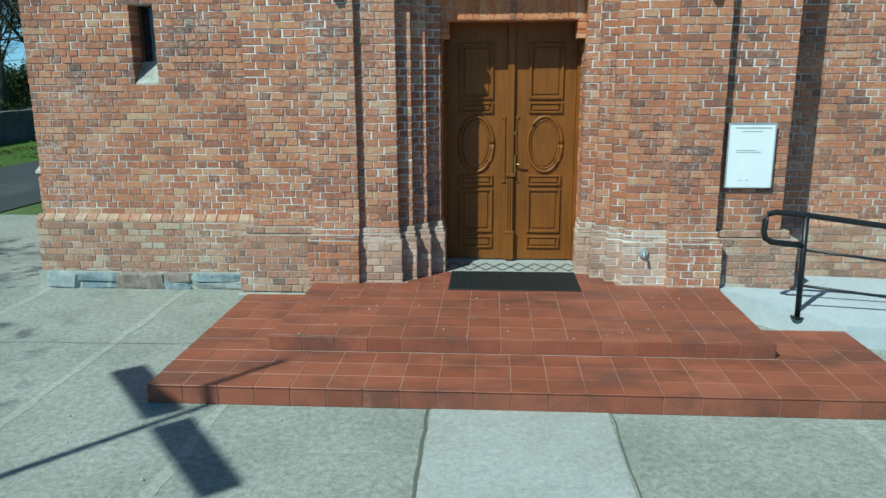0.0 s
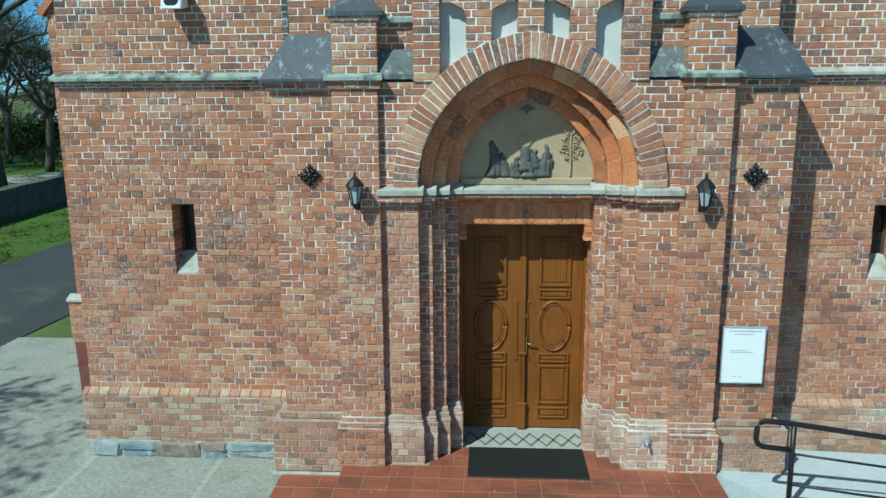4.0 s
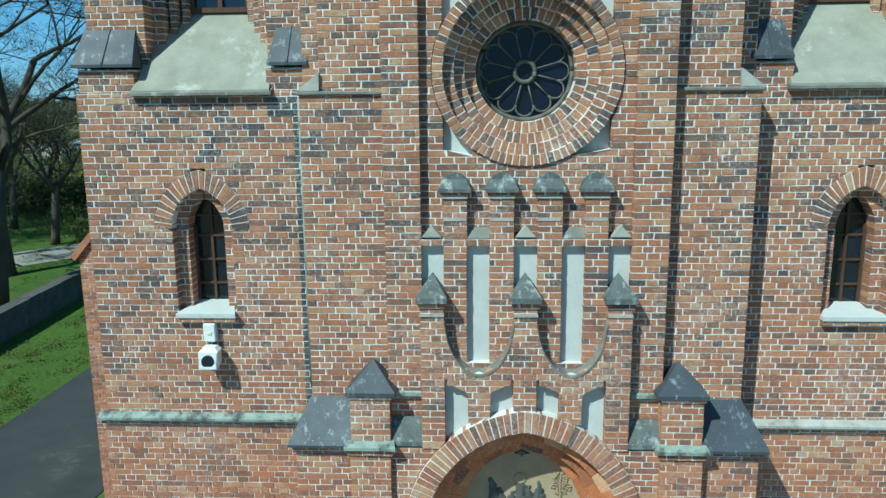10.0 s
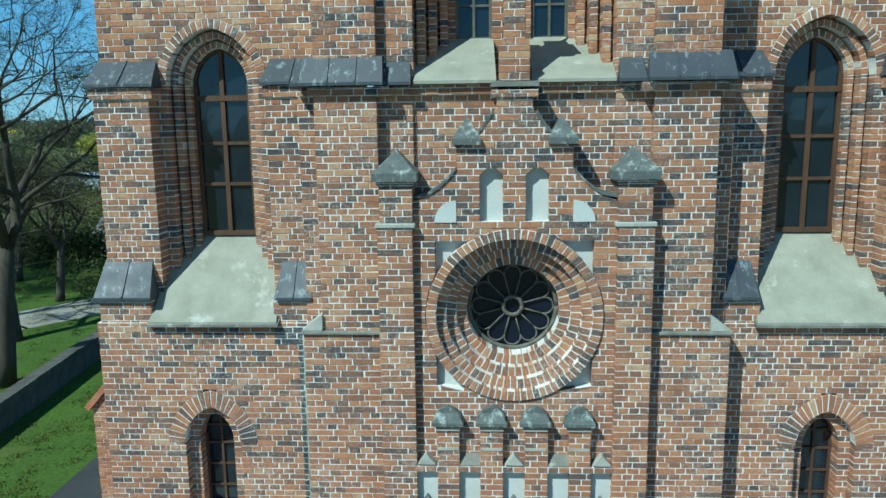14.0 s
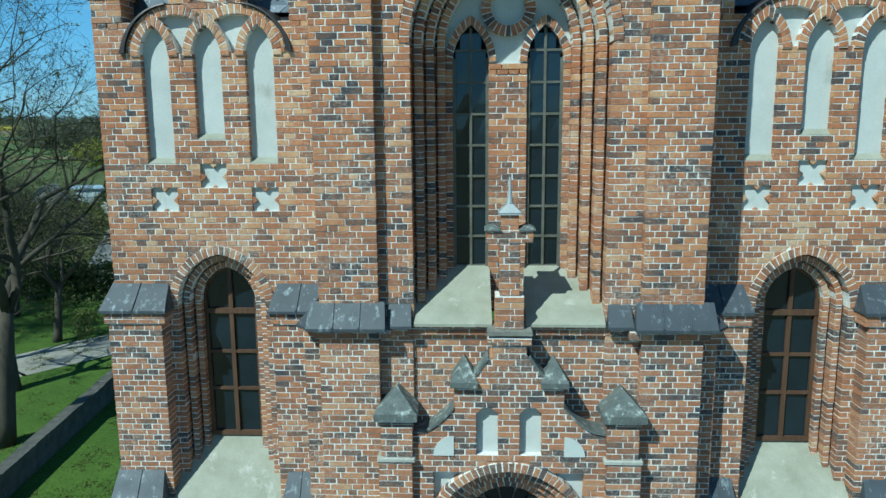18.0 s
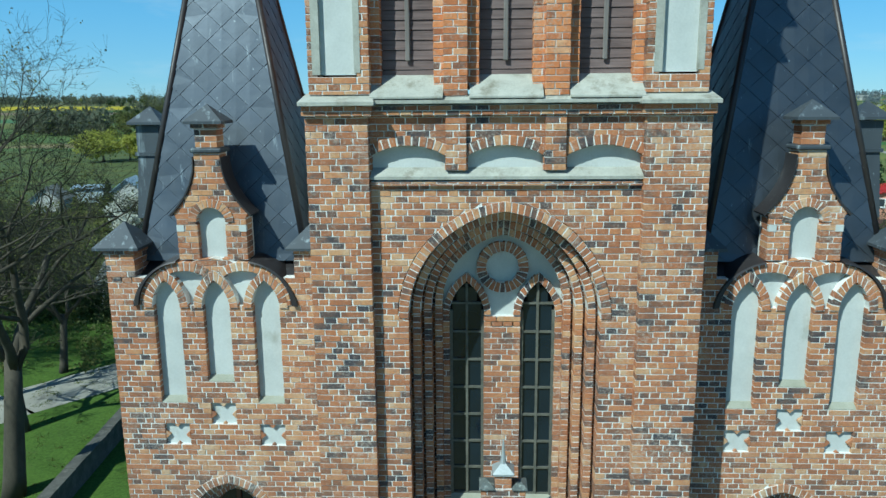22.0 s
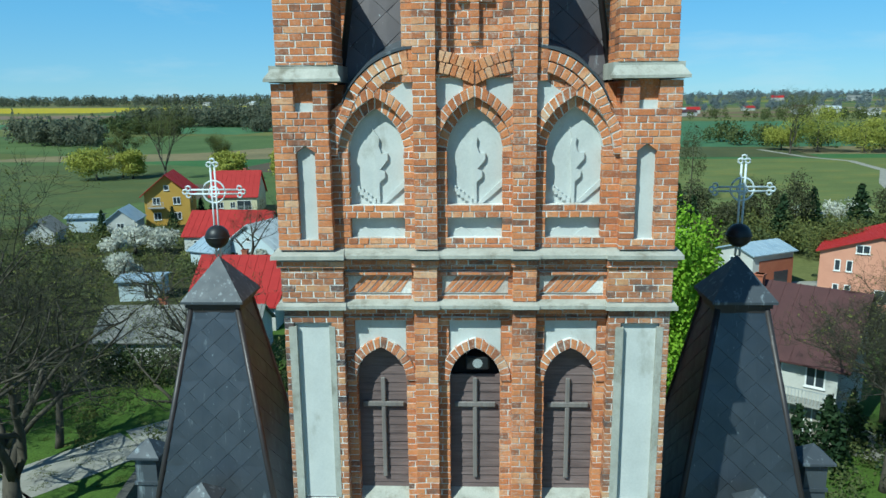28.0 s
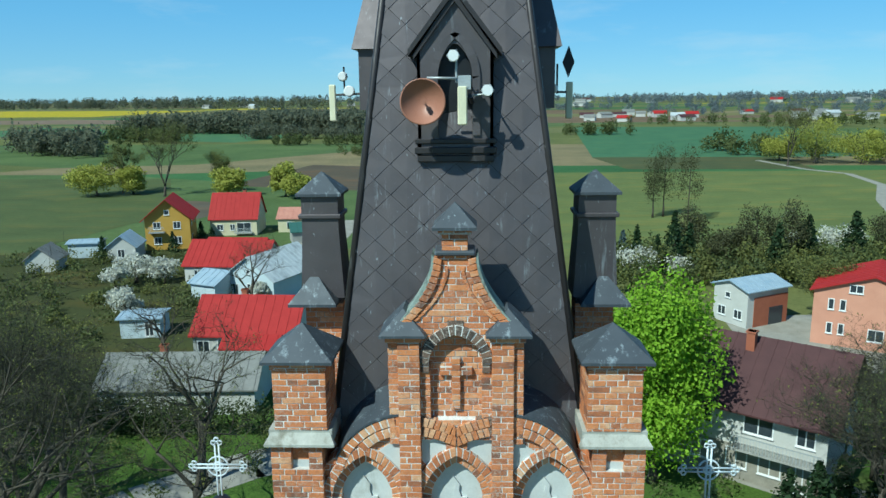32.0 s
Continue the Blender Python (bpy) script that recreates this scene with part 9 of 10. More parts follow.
# ---- plants ----
def leaf_material(name, dark, light, rough=0.7, thin=0.3):
    m, nt, b = nodes_of(name, rough, 0, 0.25)
    rnd = nt.nodes.new("ShaderNodeNewGeometry").outputs["Random Per Island"]
    col = mix(nt, 0.4, ramp(nt, rnd, [(0.0, dark), (1.0, light)]), ramp(nt, noise_of(nt, 0.5, 4), [(0.3, dark), (0.7, light)]))
    nt.links.new(col, b.inputs["Base Color"])
    tr = nt.nodes.new("ShaderNodeBsdfTranslucent")
    nt.links.new(col, tr.inputs[0])
    mx = nt.nodes.new("ShaderNodeMixShader")
    mx.inputs[0].default_value = thin
    out = nt.nodes["Material Output"]
    nt.links.new(b.outputs[0], mx.inputs[1])
    nt.links.new(tr.outputs[0], mx.inputs[2])
    nt.links.new(mx.outputs[0], out.inputs[0])
    return m


LEAF_FRESH = leaf_material("fresh_maple_leaf", (0.15, 0.28, 0.015), (0.29, 0.46, 0.035))
LEAF_WILLOW = leaf_material("yellow_green_leaf", (0.26, 0.28, 0.045), (0.38, 0.38, 0.08))
LEAF_DARK = leaf_material("dark_conifer_leaf", (0.012, 0.030, 0.012), (0.035, 0.065, 0.022))
LEAF_HEDGE = leaf_material("hedge_leaf", (0.035, 0.055, 0.018), (0.085, 0.11, 0.035))
LEAF_MIX = leaf_material("mixed_spring_leaf", (0.055, 0.075, 0.026), (0.135, 0.155, 0.05))
LEAF_BLOSSOM = leaf_material("white_blossom", (0.36, 0.37, 0.29), (0.72, 0.71, 0.64))
# distance haze is put into the far wood colours: paler, then also bluer
LEAF_WOOD = leaf_material("far_wood_leaf", (0.105, 0.125, 0.085), (0.185, 0.19, 0.125), 0.8, 0.5)
LEAF_FAR = leaf_material("haze_tinted_wood_leaf", (0.16, 0.195, 0.21), (0.22, 0.255, 0.265), 0.8, 0.5)
LEAF_BUD = leaf_material("bud_leaf", (0.09, 0.10, 0.03), (0.18, 0.19, 0.05))
MAT_BARK = rough_stone("grey_brown_bark", (0.042, 0.037, 0.030), (0.105, 0.092, 0.070), 0.95, 3.0, 40.0, (0.075, 0.09, 0.05), (0.6, 0.75), 0.6, 0.2, (1, 1, 0.4))
MAT_TWIG = rough_stone("twig_bark", (0.026, 0.027, 0.018), (0.056, 0.055, 0.036), 0.95, 3.0, 30.0)
prng = np.random.default_rng(5)


def leaves(m, centre, radii, n, size, shell=0.55, noise_amp=0.25):
    """n small leaf quads in an uneven ellipsoid."""
    d = prng.normal(size=(n, 3))
    d /= np.linalg.norm(d, axis=1)[:, None]
    r = (shell + (1 - shell) * prng.random(n)) ** 0.8
    ph = prng.random(6) * 6
    r *= 1 + noise_amp * (np.sin(4 * d[:, 0] + ph[0]) * np.sin(3 * d[:, 2] * 2 + ph[1]) + 0.6 * np.sin(7 * d[:, 1] + ph[2]) * np.sin(6 * d[:, 0] + ph[3]))
    c = np.array(centre) + d * r[:, None] * np.array(radii)
    a = prng.normal(size=(n, 3))
    a /= np.linalg.norm(a, axis=1)[:, None]
    b = np.cross(a, d + prng.normal(size=(n, 3)) * 0.5)
    b /= np.linalg.norm(b, axis=1)[:, None] + 1e-9
    s = size * (0.6 + 0.8 * prng.random(n))[:, None]
    q = np.stack([c - a * s * 0.5, c + b * s * 0.32, c + a * s * 0.5, c - b * s * 0.32], axis=1).reshape(-1, 3)
    k = len(m.v)
    m.v += [tuple(p) for p in q.tolist()]
    m.f += [(k + 4 * i, k + 4 * i + 1, k + 4 * i + 2, k + 4 * i + 3) for i in range(n)]
    return m


def branches(m, twigs, p, d, length, r, depth, spread=0.62, gravity=0.0, kids=3):
    pts = [Vector(p)]
    dd = Vector(d).normalized()
    n = 4 if depth > 1 else 3
    for i in range(n):
        dd = (dd + Vector((rng.uniform(-0.22, 0.22), rng.uniform(-0.22, 0.22), rng.uniform(-0.12, 0.16) - gravity))).normalized()
        pts.append(pts[-1] + dd * length / n)
    (m if r > 0.03 else twigs).tube(pts, r, 6 if r > 0.06 else 4 if r > 0.02 else 3, r * 0.55)
    if depth == 0:
        return
    for k in range(kids + (1 if depth < 3 else 0)):
        f = rng.uniform(0.35, 1.0) if k else 1.0
        i = min(n - 1, int(f * n))
        q = pts[i].lerp(pts[i + 1], f * n - i) if f < 1 else pts[-1]
        side = Vector((rng.uniform(-1, 1), rng.uniform(-1, 1), rng.uniform(-0.35, 0.75)))
        branches(m, twigs, q, dd * (1 - spread) + side.normalized() * spread, length * rng.uniform(0.55, 0.8), max(0.006, r * 0.55 * (1 - 0.35 * f) / 0.8), depth - 1, spread, gravity, kids)


def bare_tree(x, y, h, r, label, depth=5, lean=(0, 0), bud=0, kids=3, seed=1, puff=0.25, size=0.10, spread=0.62, fork=0.32):
    global rng
    keep, rng = rng, random.Random(seed)
    e = thing("tree", label, "tree", (x, y, -0.05))
    limbs, twigs, crown = M(), M(), M()
    top = Vector((lean[0], lean[1], h * fork))
    trunk = M().tube([(0, 0, 0), (lean[0] * 0.2, lean[1] * 0.2, h * fork * 0.16), (lean[0] * 0.6, lean[1] * 0.6, h * fork * 0.56), tuple(top)], r * 1.25, 10, r * 0.8)
    for k in range(4):
        a = k * 1.6 + rng.uniform(-0.4, 0.4)
        branches(limbs, twigs, top - Vector((0, 0, rng.uniform(0, h * 0.08))), (math.cos(a) * 0.55, math.sin(a) * 0.55, 0.9 if fork > 0.2 else 1.9), h * (0.27 if fork > 0.2 else 0.36), r * 0.55, depth, spread, kids=kids)
    part("trunk", trunk, MAT_BARK, e, "", True)
    part("limb", limbs, MAT_BARK, e, "", True, "stuff")
    part("twig", twigs, MAT_TWIG, e, "", False, "stuff")
    if bud:
        for i in range(bud):
            v = twigs.v[rng.randrange(len(twigs.v))]
            leaves(crown, v, (puff, puff, puff), 3, size, 0.2)
        part("crown", crown, LEAF_BUD, e, "sparse opening buds", False, "stuff")
    rng = keep
    return e


def leafy_tree(x, y, h, rad, n, size, material, label, trunk_h=None, name="tree", clumps=9):
    e = thing(name, label, "tree" if name == "tree" else name, (x, y, -0.05))
    th = h * 0.35 if trunk_h is None else trunk_h
    part("trunk", M().tube([(0, 0, 0), (0.05, 0, th * 0.5), (0, 0.05, th), (0.1, 0, h * 0.75)], rad * 0.09 + 0.05, 8, 0.05), MAT_BARK, e, "", True)
    c = M()
    zc = th * 0.75 + (h - th * 0.75) / 2
    rz = (h - th * 0.75) / 2
    leaves(c, (0, 0, zc), (rad * 0.8, rad * 0.8, rz * 0.9), n // 3, size, 0.3)
    for k in range(clumps):
        a, b = rng.uniform(0, 6.28), rng.uniform(-0.85, 0.95)
        rr = math.sqrt(max(0.05, 1 - b * b)) * 0.68
        cc = (rad * rr * math.cos(a), rad * rr * math.sin(a), zc + rz * b * 0.72)
        s = rng.uniform(0.32, 0.5)
        leaves(c, cc, (rad * s, rad * s, rz * s * 0.9), (n * 2 // 3) // clumps, size, 0.5)
    part("crown", c, material, e, "", False, "stuff")
    return e


def conifer(x, y, h, rad, material=LEAF_DARK, label="dark green garden conifer tree", n=900):
    e = thing("conifer", label, "conifer", (x, y, -0.05))
    part("trunk", M().tube([(0, 0, 0), (0, 0, h * 0.97)], rad * 0.10, 6, 0.02), MAT_BARK, e)
    c = M()
    lv = 11
    for i in range(lv):
        f = i / lv
        rr = rad * (1 - f) * rng.uniform(0.85, 1.1) + 0.1
        leaves(c, (0, 0, h * (0.08 + 0.9 * f)), (rr, rr, h * 0.075), int(n / lv * (1.6 - 1.2 * f)), h * 0.07, 0.3, 0.15)
    part("crown", c, material, e, "", False, "stuff")
    return e


# near trees
bare_tree(-20.9, 20.6, 20.5, 0.42, "large bare tree with spreading limbs and fine twigs", 6, (0.6, 0.3), 900, 3, 3)
bare_tree(-18.8, 38.5, 15.0, 0.28, "slim bare tree behind the church", 5, (0.4, 0.2), 250, 3, 8)
bare_tree(-24.5, 27.0, 15.0, 0.34, "bare tree beside the gravel road", 5, (-0.4, 0.3), 250, 3, 12)
for x, y, h, r, seed in ((-16.4, 31.0, 12.5, 0.26, 61), (-27.0, 35.5, 12.0, 0.24, 63), (-29.5, 30.0, 14.0, 0.28, 64), (-35.0, 48.0, 11.0, 0.22, 67)):
    bare_tree(x, y, h, r, "bare spring tree with a dense net of twigs", 5, (0.3, 0.2), 350, 3, seed, 0.3, 0.12)
bare_tree(23.2, 31.0, 13.5, 0.22, "slender bare tree beside the white house", 5, (0.3, 0.2), 400, 4, 68, 0.3, 0.12)
bare_tree(33.5, 38.0, 13.0, 0.22, "slender bare tree behind the white house", 5, (0.2, 0.1), 400, 3, 69, 0.3, 0.12)
bare_tree(25.2, 33.4, 15.5, 0.25, "thin bare tree in front of the white house", 5, (0.3, 0.2), 250, 3, 21)
bare_tree(-30.5, 60.0, 11.0, 0.2, "small bare tree beside the barn", 4, (0.3, 0.2), 150, 3, 33)
bare_tree(-26.5, 77.0, 13.0, 0.22, "bare tree between the red roofs", 4, (0.2, 0.2), 150, 3, 37)
near_tree = bare_tree(-33.5, 41.5, 12.0, 0.24, "bare spring tree with a dense net of twigs", 5, (0.2, 0.2), 500, 4, 71, 0.3, 0.12)
for x, y, z_turn, k in ((-38.0, 40.5, 2.3, 1.1), (-37.0, 34.0, 3.4, 1.25), (30.5, 34.0, 0.7, 1.2), (28.0, 40.0, 2.9, 1.05), (-42.0, 47.0, 1.9, 1.1)):
    copy_thing(near_tree, Matrix.Translation((x, y, -0.05)) @ Matrix.Rotation(z_turn, 4, "Z") @ Matrix.Scale(k, 4))
leafy_tree(12.6, 39.5, 15.2, 4.4, 30000, 0.27, LEAF_FRESH, "dense bright green maple in fresh leaf", 1.5, clumps=26)
hd = thing("hedge", "tall dark clipped evergreen hedge", "hedge", (-25, 46.5, 0))
hm = M()
for i in range(30):
    leaves(hm, (-11.5 + i * 0.82, rng.uniform(-0.3, 0.3), 1.5), (0.75, 0.9, rng.uniform(1.5, 1.95)), 260, 0.24, 0.4)
part("foliage", hm, LEAF_HEDGE, hd, "", False, "stuff")
hd = thing("hedge", "tall dark evergreen hedge along the road", "hedge", (-38, 44, 0))
hm = M()
for i in range(34):
    leaves(hm, (-20 + i * 1.1, 5 - i * 0.1 + rng.uniform(-0.4, 0.4), 1.6), (0.9, 1.0, rng.uniform(1.6, 2.3)), 220, 0.28, 0.4)
part("foliage", hm, LEAF_HEDGE, hd, "", False, "stuff")
# churchyard wall
cw = thing("churchyard_wall", "low dark stone churchyard wall with coping slabs", "wall", (0, 0, 0))
wl = [(-17.2, 8.0), (-17.8, 15.8), (-18.6, 25.0), (-19.4, 33.0)]
MAT_OLDWALL = rough_stone("dark_field_stone_wall", (0.045, 0.045, 0.04), (0.13, 0.125, 0.11), 0.95, 2.0, 20.0, (0.2, 0.19, 0.16), (0.58, 0.7), 0.8)
wm, cp = M(), M()
for (xa, ya), (xb, yb) in zip(wl, wl[1:]):
    n = 7
    for i in range(n):
        p, q = (xa + (xb - xa) * i / n, ya + (yb - ya) * i / n), (xa + (xb - xa) * (i + 1) / n, ya + (yb - ya) * (i + 1) / n)
        z = 1.0 + rng.uniform(-0.03, 0.03)
        wm.hexa([(p[0], p[1], -0.1), (q[0], q[1], -0.1), (q[0] - 0.45, q[1], -0.1), (p[0] - 0.45, p[1], -0.1), (p[0], p[1], z), (q[0], q[1], z), (q[0] - 0.45, q[1], z), (p[0] - 0.45, p[1], z)])
        part("coping_slab", M().hexa([(p[0] + 0.05, p[1] + 0.01, z), (q[0] + 0.05, q[1] - 0.01, z), (q[0] - 0.5, q[1] - 0.01, z), (p[0] - 0.5, p[1] + 0.01, z), (p[0] + 0.05, p[1] + 0.01, z + 0.09), (q[0] + 0.05, q[1] - 0.01, z + 0.09), (q[0] - 0.5, q[1] - 0.01, z + 0.09), (p[0] - 0.5, p[1] + 0.01, z + 0.09)]), MAT_OLDWALL, cw)
part("wall_body", wm, MAT_OLDWALL, cw)
# aisle buttress behind the flank, and the dark red ground patch along it
w = Wall("flank_buttress")
w.lay(4.25, 0.8, 0.86, 7.0, lambda z: [(-7.72 if z < 5.75 else -7.72 + (z - 5.75) * 0.75, -6.6)])
w.rect(-7.84, -6.6, 4.15, 0.9, 0.0, 0.78)
w.finish(church, "brick buttress on the flank of the aisle")
part("flank_cap", M().hexa([(-7.85, 4.18, 5.70), (-7.77, 4.18, 5.62), (-7.77, 5.05, 5.62), (-7.85, 5.05, 5.70), (-6.52, 4.18, 7.17), (-6.50, 4.18, 7.07), (-6.50, 5.05, 7.07), (-6.52, 5.05, 7.17)]), MAT_BRICK, church, "slanting tiled head of the flank buttress")
part("flank_plinth_cap", M().slope(-7.86, -6.6, 4.12, 0.80, 4.26, 0.88, 0, 0, 0.04), MAT_STONE, church, "pale weathered top of the buttress plinth")
part("aisle_wall", M().box(-7.0, -6.5, 4.9, 12.0, 0.0, 7.2).box(-6.5, -4.9, 4.9, 5.3, 0.0, 7.2), MAT_BRICK, church, "brick wall of the aisle")
part("aisle_eave", M().box(-7.2, -4.9, 4.8, 12.0, 7.2, 7.32), MAT_BRICK, church, "red eave of the aisle roof")
tagged(part("flank_ground_patch", sheet(M(), [(-5.1, 0.35), (-5.72, 0.75), (-7.80, 4.15), (-5.1, 4.15)], 0.006), rough_stone("dark_red_patch", (0.085, 0.030, 0.024), (0.15, 0.055, 0.042), 0.85, 3.0, 30.0, (0.06, 0.03, 0.025), (0.55, 0.7), 0.4)), "dark red triangular patch on the ground along the flank", "paving", kind="structure")
part("side_wall", M().box(-5.2, -4.7, 0.4, 4.0, 0.0, 8.47).box(4.7, 5.2, 0.4, 4.0, 0.0, 8.47), MAT_BRICK, church, "brick side walls behind the front")
part("aisle_roof", M().box(-5.18, -2.3, 0.62, 4.0, 8.40, 8.46).box(2.3, 5.18, 0.62, 4.0, 8.40, 8.46), MAT_SEAM, church, "flat sheet metal behind the sills")

# garden and field trees
for x, y, h, r in ((-49, 95.5, 4.5, 3.2), (-44.5, 95, 4.0, 2.6), (-41.5, 76, 4.2, 2.2), (-43.5, 79, 3.8, 2.0), (-27.5, 84.0, 3.0, 1.5), (-50.5, 92, 3.4, 2.0), (24, 98, 5, 3), (29.5, 96, 4, 2.2), (52, 108, 5, 3.5), (60, 112, 5.5, 4)):
    leafy_tree(x, y, h, r, 1500, 0.36, LEAF_BLOSSOM, "fruit tree in white blossom", 1.2, clumps=8)
for x, y, h, r in ((-104, 193, 9.5, 7.5), (-95, 196, 8, 5), (-66, 190, 8.5, 5.0), (-50, 189, 10, 4.5), (-46, 185, 7, 4.0), (127, 272, 17, 12), (142, 268, 13, 10), (118, 282, 10, 7), (6.0, 190, 8, 4), (150, 240, 12, 9), (165, 232, 12, 10)):
    leafy_tree(x, y, h, r, 5200, 0.55, LEAF_WILLOW, "rounded yellow-green willow in the fields", 0.9, clumps=16)
for x, y, h, seed in ((-84, 191, 22, 41), (-99, 198, 15, 42), (113, 262, 22, 46), (-72, 200, 12, 47), (39.5, 74, 8, 49)):
    bare_tree(x, y, h, h * 0.016, "tall field tree with thin spring twigs", 4, (0.3, 0.2), 2600, 3, seed, 0.8, 0.2, 0.40, 0.14)
LEAF_TWIG = leaf_material("catkin_twig", (0.050, 0.056, 0.026), (0.11, 0.115, 0.05))
for x, y, h, r in ((39.0, 151.0, 15.5, 2.4), (41.6, 152.5, 16.5, 2.8), (45.2, 146.5, 16.0, 3.0)):
    leafy_tree(x, y, h, r, 2600, 0.26, LEAF_TWIG, "slender alder in the meadow with thin catkins", h * 0.2, clumps=16)
for x, y, h, r in ((35.0, 110.0, 9.0, 3.0), (44.0, 106.0, 10.0, 3.4), (48.5, 104.0, 11.0, 3.2), (40.5, 104.0, 7.0, 2.6), (63.0, 104.0, 9.0, 3.4), (37.5, 101.5, 6.5, 2.4)):
    leafy_tree(x, y, h, r, 3200, 0.30, LEAF_TWIG, "young garden tree in dull spring green", 1.4, clumps=14)
mst = thing("tree", "field tree dotted with round mistletoe tufts", "tree", (-99, 198, 0))
mc = M()
for i in range(26):
    leaves(mc, (rng.uniform(-5, 5), rng.uniform(-3, 3), rng.uniform(7, 17)), (0.8, 0.8, 0.8), 40, 0.5, 0.3)
part("mistletoe", mc, LEAF_HEDGE, mst, "", False, "stuff")
for x, y, h, r in ((21.0, 33.5, 5.0, 1.8), (23.8, 36.2, 4.0, 1.6), (14.5, 33.0, 3.6, 1.6), (31.5, 106, 9, 2.6), (26.0, 107, 6.5, 1.8), (28.5, 104, 5.5, 1.6), (19.5, 34.0, 4.2, 1.6), (45, 100, 8, 2.6), (51, 104, 8.5, 3.2), (58.5, 105, 9.0, 3.6), (61, 97, 7.5, 2.8), (29.8, 99.3, 8.5, 2.4), (33.0, 103, 7.5, 2.2), (26.8, 35.2, 5.5, 2.0), (25.2, 32.5, 4.0, 1.6), (29.0, 36.5, 4.5, 1.8), (-52.0, 117, 4, 1.4), (-61.0, 110, 4.5, 1.6), (-49.5, 124, 4.5, 1.8), (-46.5, 121, 4, 1.6)):
    conifer(x, y, h, r)
conifer(23.5, 105.5, 6.0, 1.7, leaf_material("blue_spruce_leaf", (0.05, 0.08, 0.08), (0.10, 0.14, 0.14)), "bluish garden spruce with dense needles")
gb = thing("shrubs", "loose belt of garden shrubs and young trees", "shrubs", (0, 0, 0), kind="stuff")
g1, g2 = M(), M()
for i in range(170):
    x, y = rng.uniform(20, 78), rng.uniform(88, 112)
    leaves(g1 if i % 3 else g2, (x, y, rng.uniform(0.9, 3.2)), (rng.uniform(1, 2.6), rng.uniform(1, 2.4), rng.uniform(1.2, 3.6)), 190, 0.42, 0.3)
for i in range(230):
    x, y = rng.uniform(-78, -28), rng.uniform(54, 116)
    if -40 < x < -16 and y < 78:
        x -= 14
    leaves(g1 if i % 4 else g2, (x, y, rng.uniform(0.4, 1.2)), (rng.uniform(0.7, 2.0), rng.uniform(0.7, 1.8), rng.uniform(0.6, 1.6)), 90, 0.35, 0.3)
for i in range(50):
    x, y = rng.uniform(-62, -30), rng.uniform(49, 58)
    leaves(g1, (x, y, rng.uniform(0.6, 1.6)), (rng.uniform(0.8, 1.8), rng.uniform(0.8, 1.8), rng.uniform(0.8, 2.0)), 110, 0.3, 0.3)
for i in range(45):
    x, y = rng.uniform(-40, -12), rng.uniform(34, 46)
    leaves(g1 if i % 3 else g2, (x, y, rng.uniform(0.3, 0.9)), (rng.uniform(0.5, 1.3), rng.uniform(0.5, 1.3), rng.uniform(0.5, 1.3)), 110, 0.2, 0.3)
for i in range(70):
    x, y = rng.uniform(10, 34), rng.uniform(24, 38)
    leaves(g1, (x, y, rng.uniform(0.4, 1.0)), (rng.uniform(0.6, 1.5), rng.uniform(0.6, 1.5), rng.uniform(0.5, 1.3)), 110, 0.22, 0.3)
part("foliage", g1, LEAF_MIX, gb, "", False, "stuff")
part("foliage", g2, LEAF_BUD, gb, "", False, "stuff")
# far woods; the w2 belts wear the haze-tinted leaf colour
fw = thing("woods", "belts of far spring woodland", "woods", (0, 0, 0), kind="stuff")
w1, w2, w3 = M(), M(), M()


def belt(m, xa, ya, xb, yb, deep, n, h, q=70, s=2.8):
    for i in range(n):
        f = rng.random()
        x, y = xa + (xb - xa) * f + rng.uniform(-deep, deep) * 0.3, ya + (yb - ya) * f + rng.uniform(-deep, deep)
        hh = h * rng.uniform(0.6, 1.15)
        leaves(m, (x, y, hh * 0.5), (hh * 0.42, hh * 0.42, hh * 0.52), int(q * 2.6), s * 0.55 * hh / 12, 0.35)


belt(w1, -260, 560, -70, 545, 25, 260, 15)
belt(w1, -200, 640, 20, 660, 45, 240, 16)
belt(w3, -235, 470, -175, 430, 12, 45, 9)
belt(w3, -60, 330, -20, 325, 8, 30, 5)
belt(w1, -330, 300, -205, 285, 16, 70, 12)
belt(w1, -150, 470, -62, 455, 12, 60, 9)
belt(w3, -110, 400, -50, 395, 8, 40, 6)
belt(w1, -240, 380, -175, 330, 14, 60, 13)
belt(w1, -1500, 2100, -300, 1750, 160, 260, 26, 40, 3.4)
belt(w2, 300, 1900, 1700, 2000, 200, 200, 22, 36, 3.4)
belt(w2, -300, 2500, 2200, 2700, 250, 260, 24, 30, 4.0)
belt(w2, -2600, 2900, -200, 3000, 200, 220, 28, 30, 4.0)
belt(w3, 140, 620, 420, 560, 30, 70, 9)
belt(w3, 60, 480, 100, 470, 8, 20, 9)
belt(w3, 100, 330, 210, 260, 22, 60, 10)
belt(w3, 150, 215, 230, 190, 16, 50, 9)
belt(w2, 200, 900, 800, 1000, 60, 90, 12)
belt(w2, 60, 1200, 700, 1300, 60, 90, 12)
part("woodland", w1, LEAF_WOOD, fw, "", False, "stuff")
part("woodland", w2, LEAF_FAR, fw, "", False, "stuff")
part("woodland", w3, LEAF_MIX, fw, "", False, "stuff")
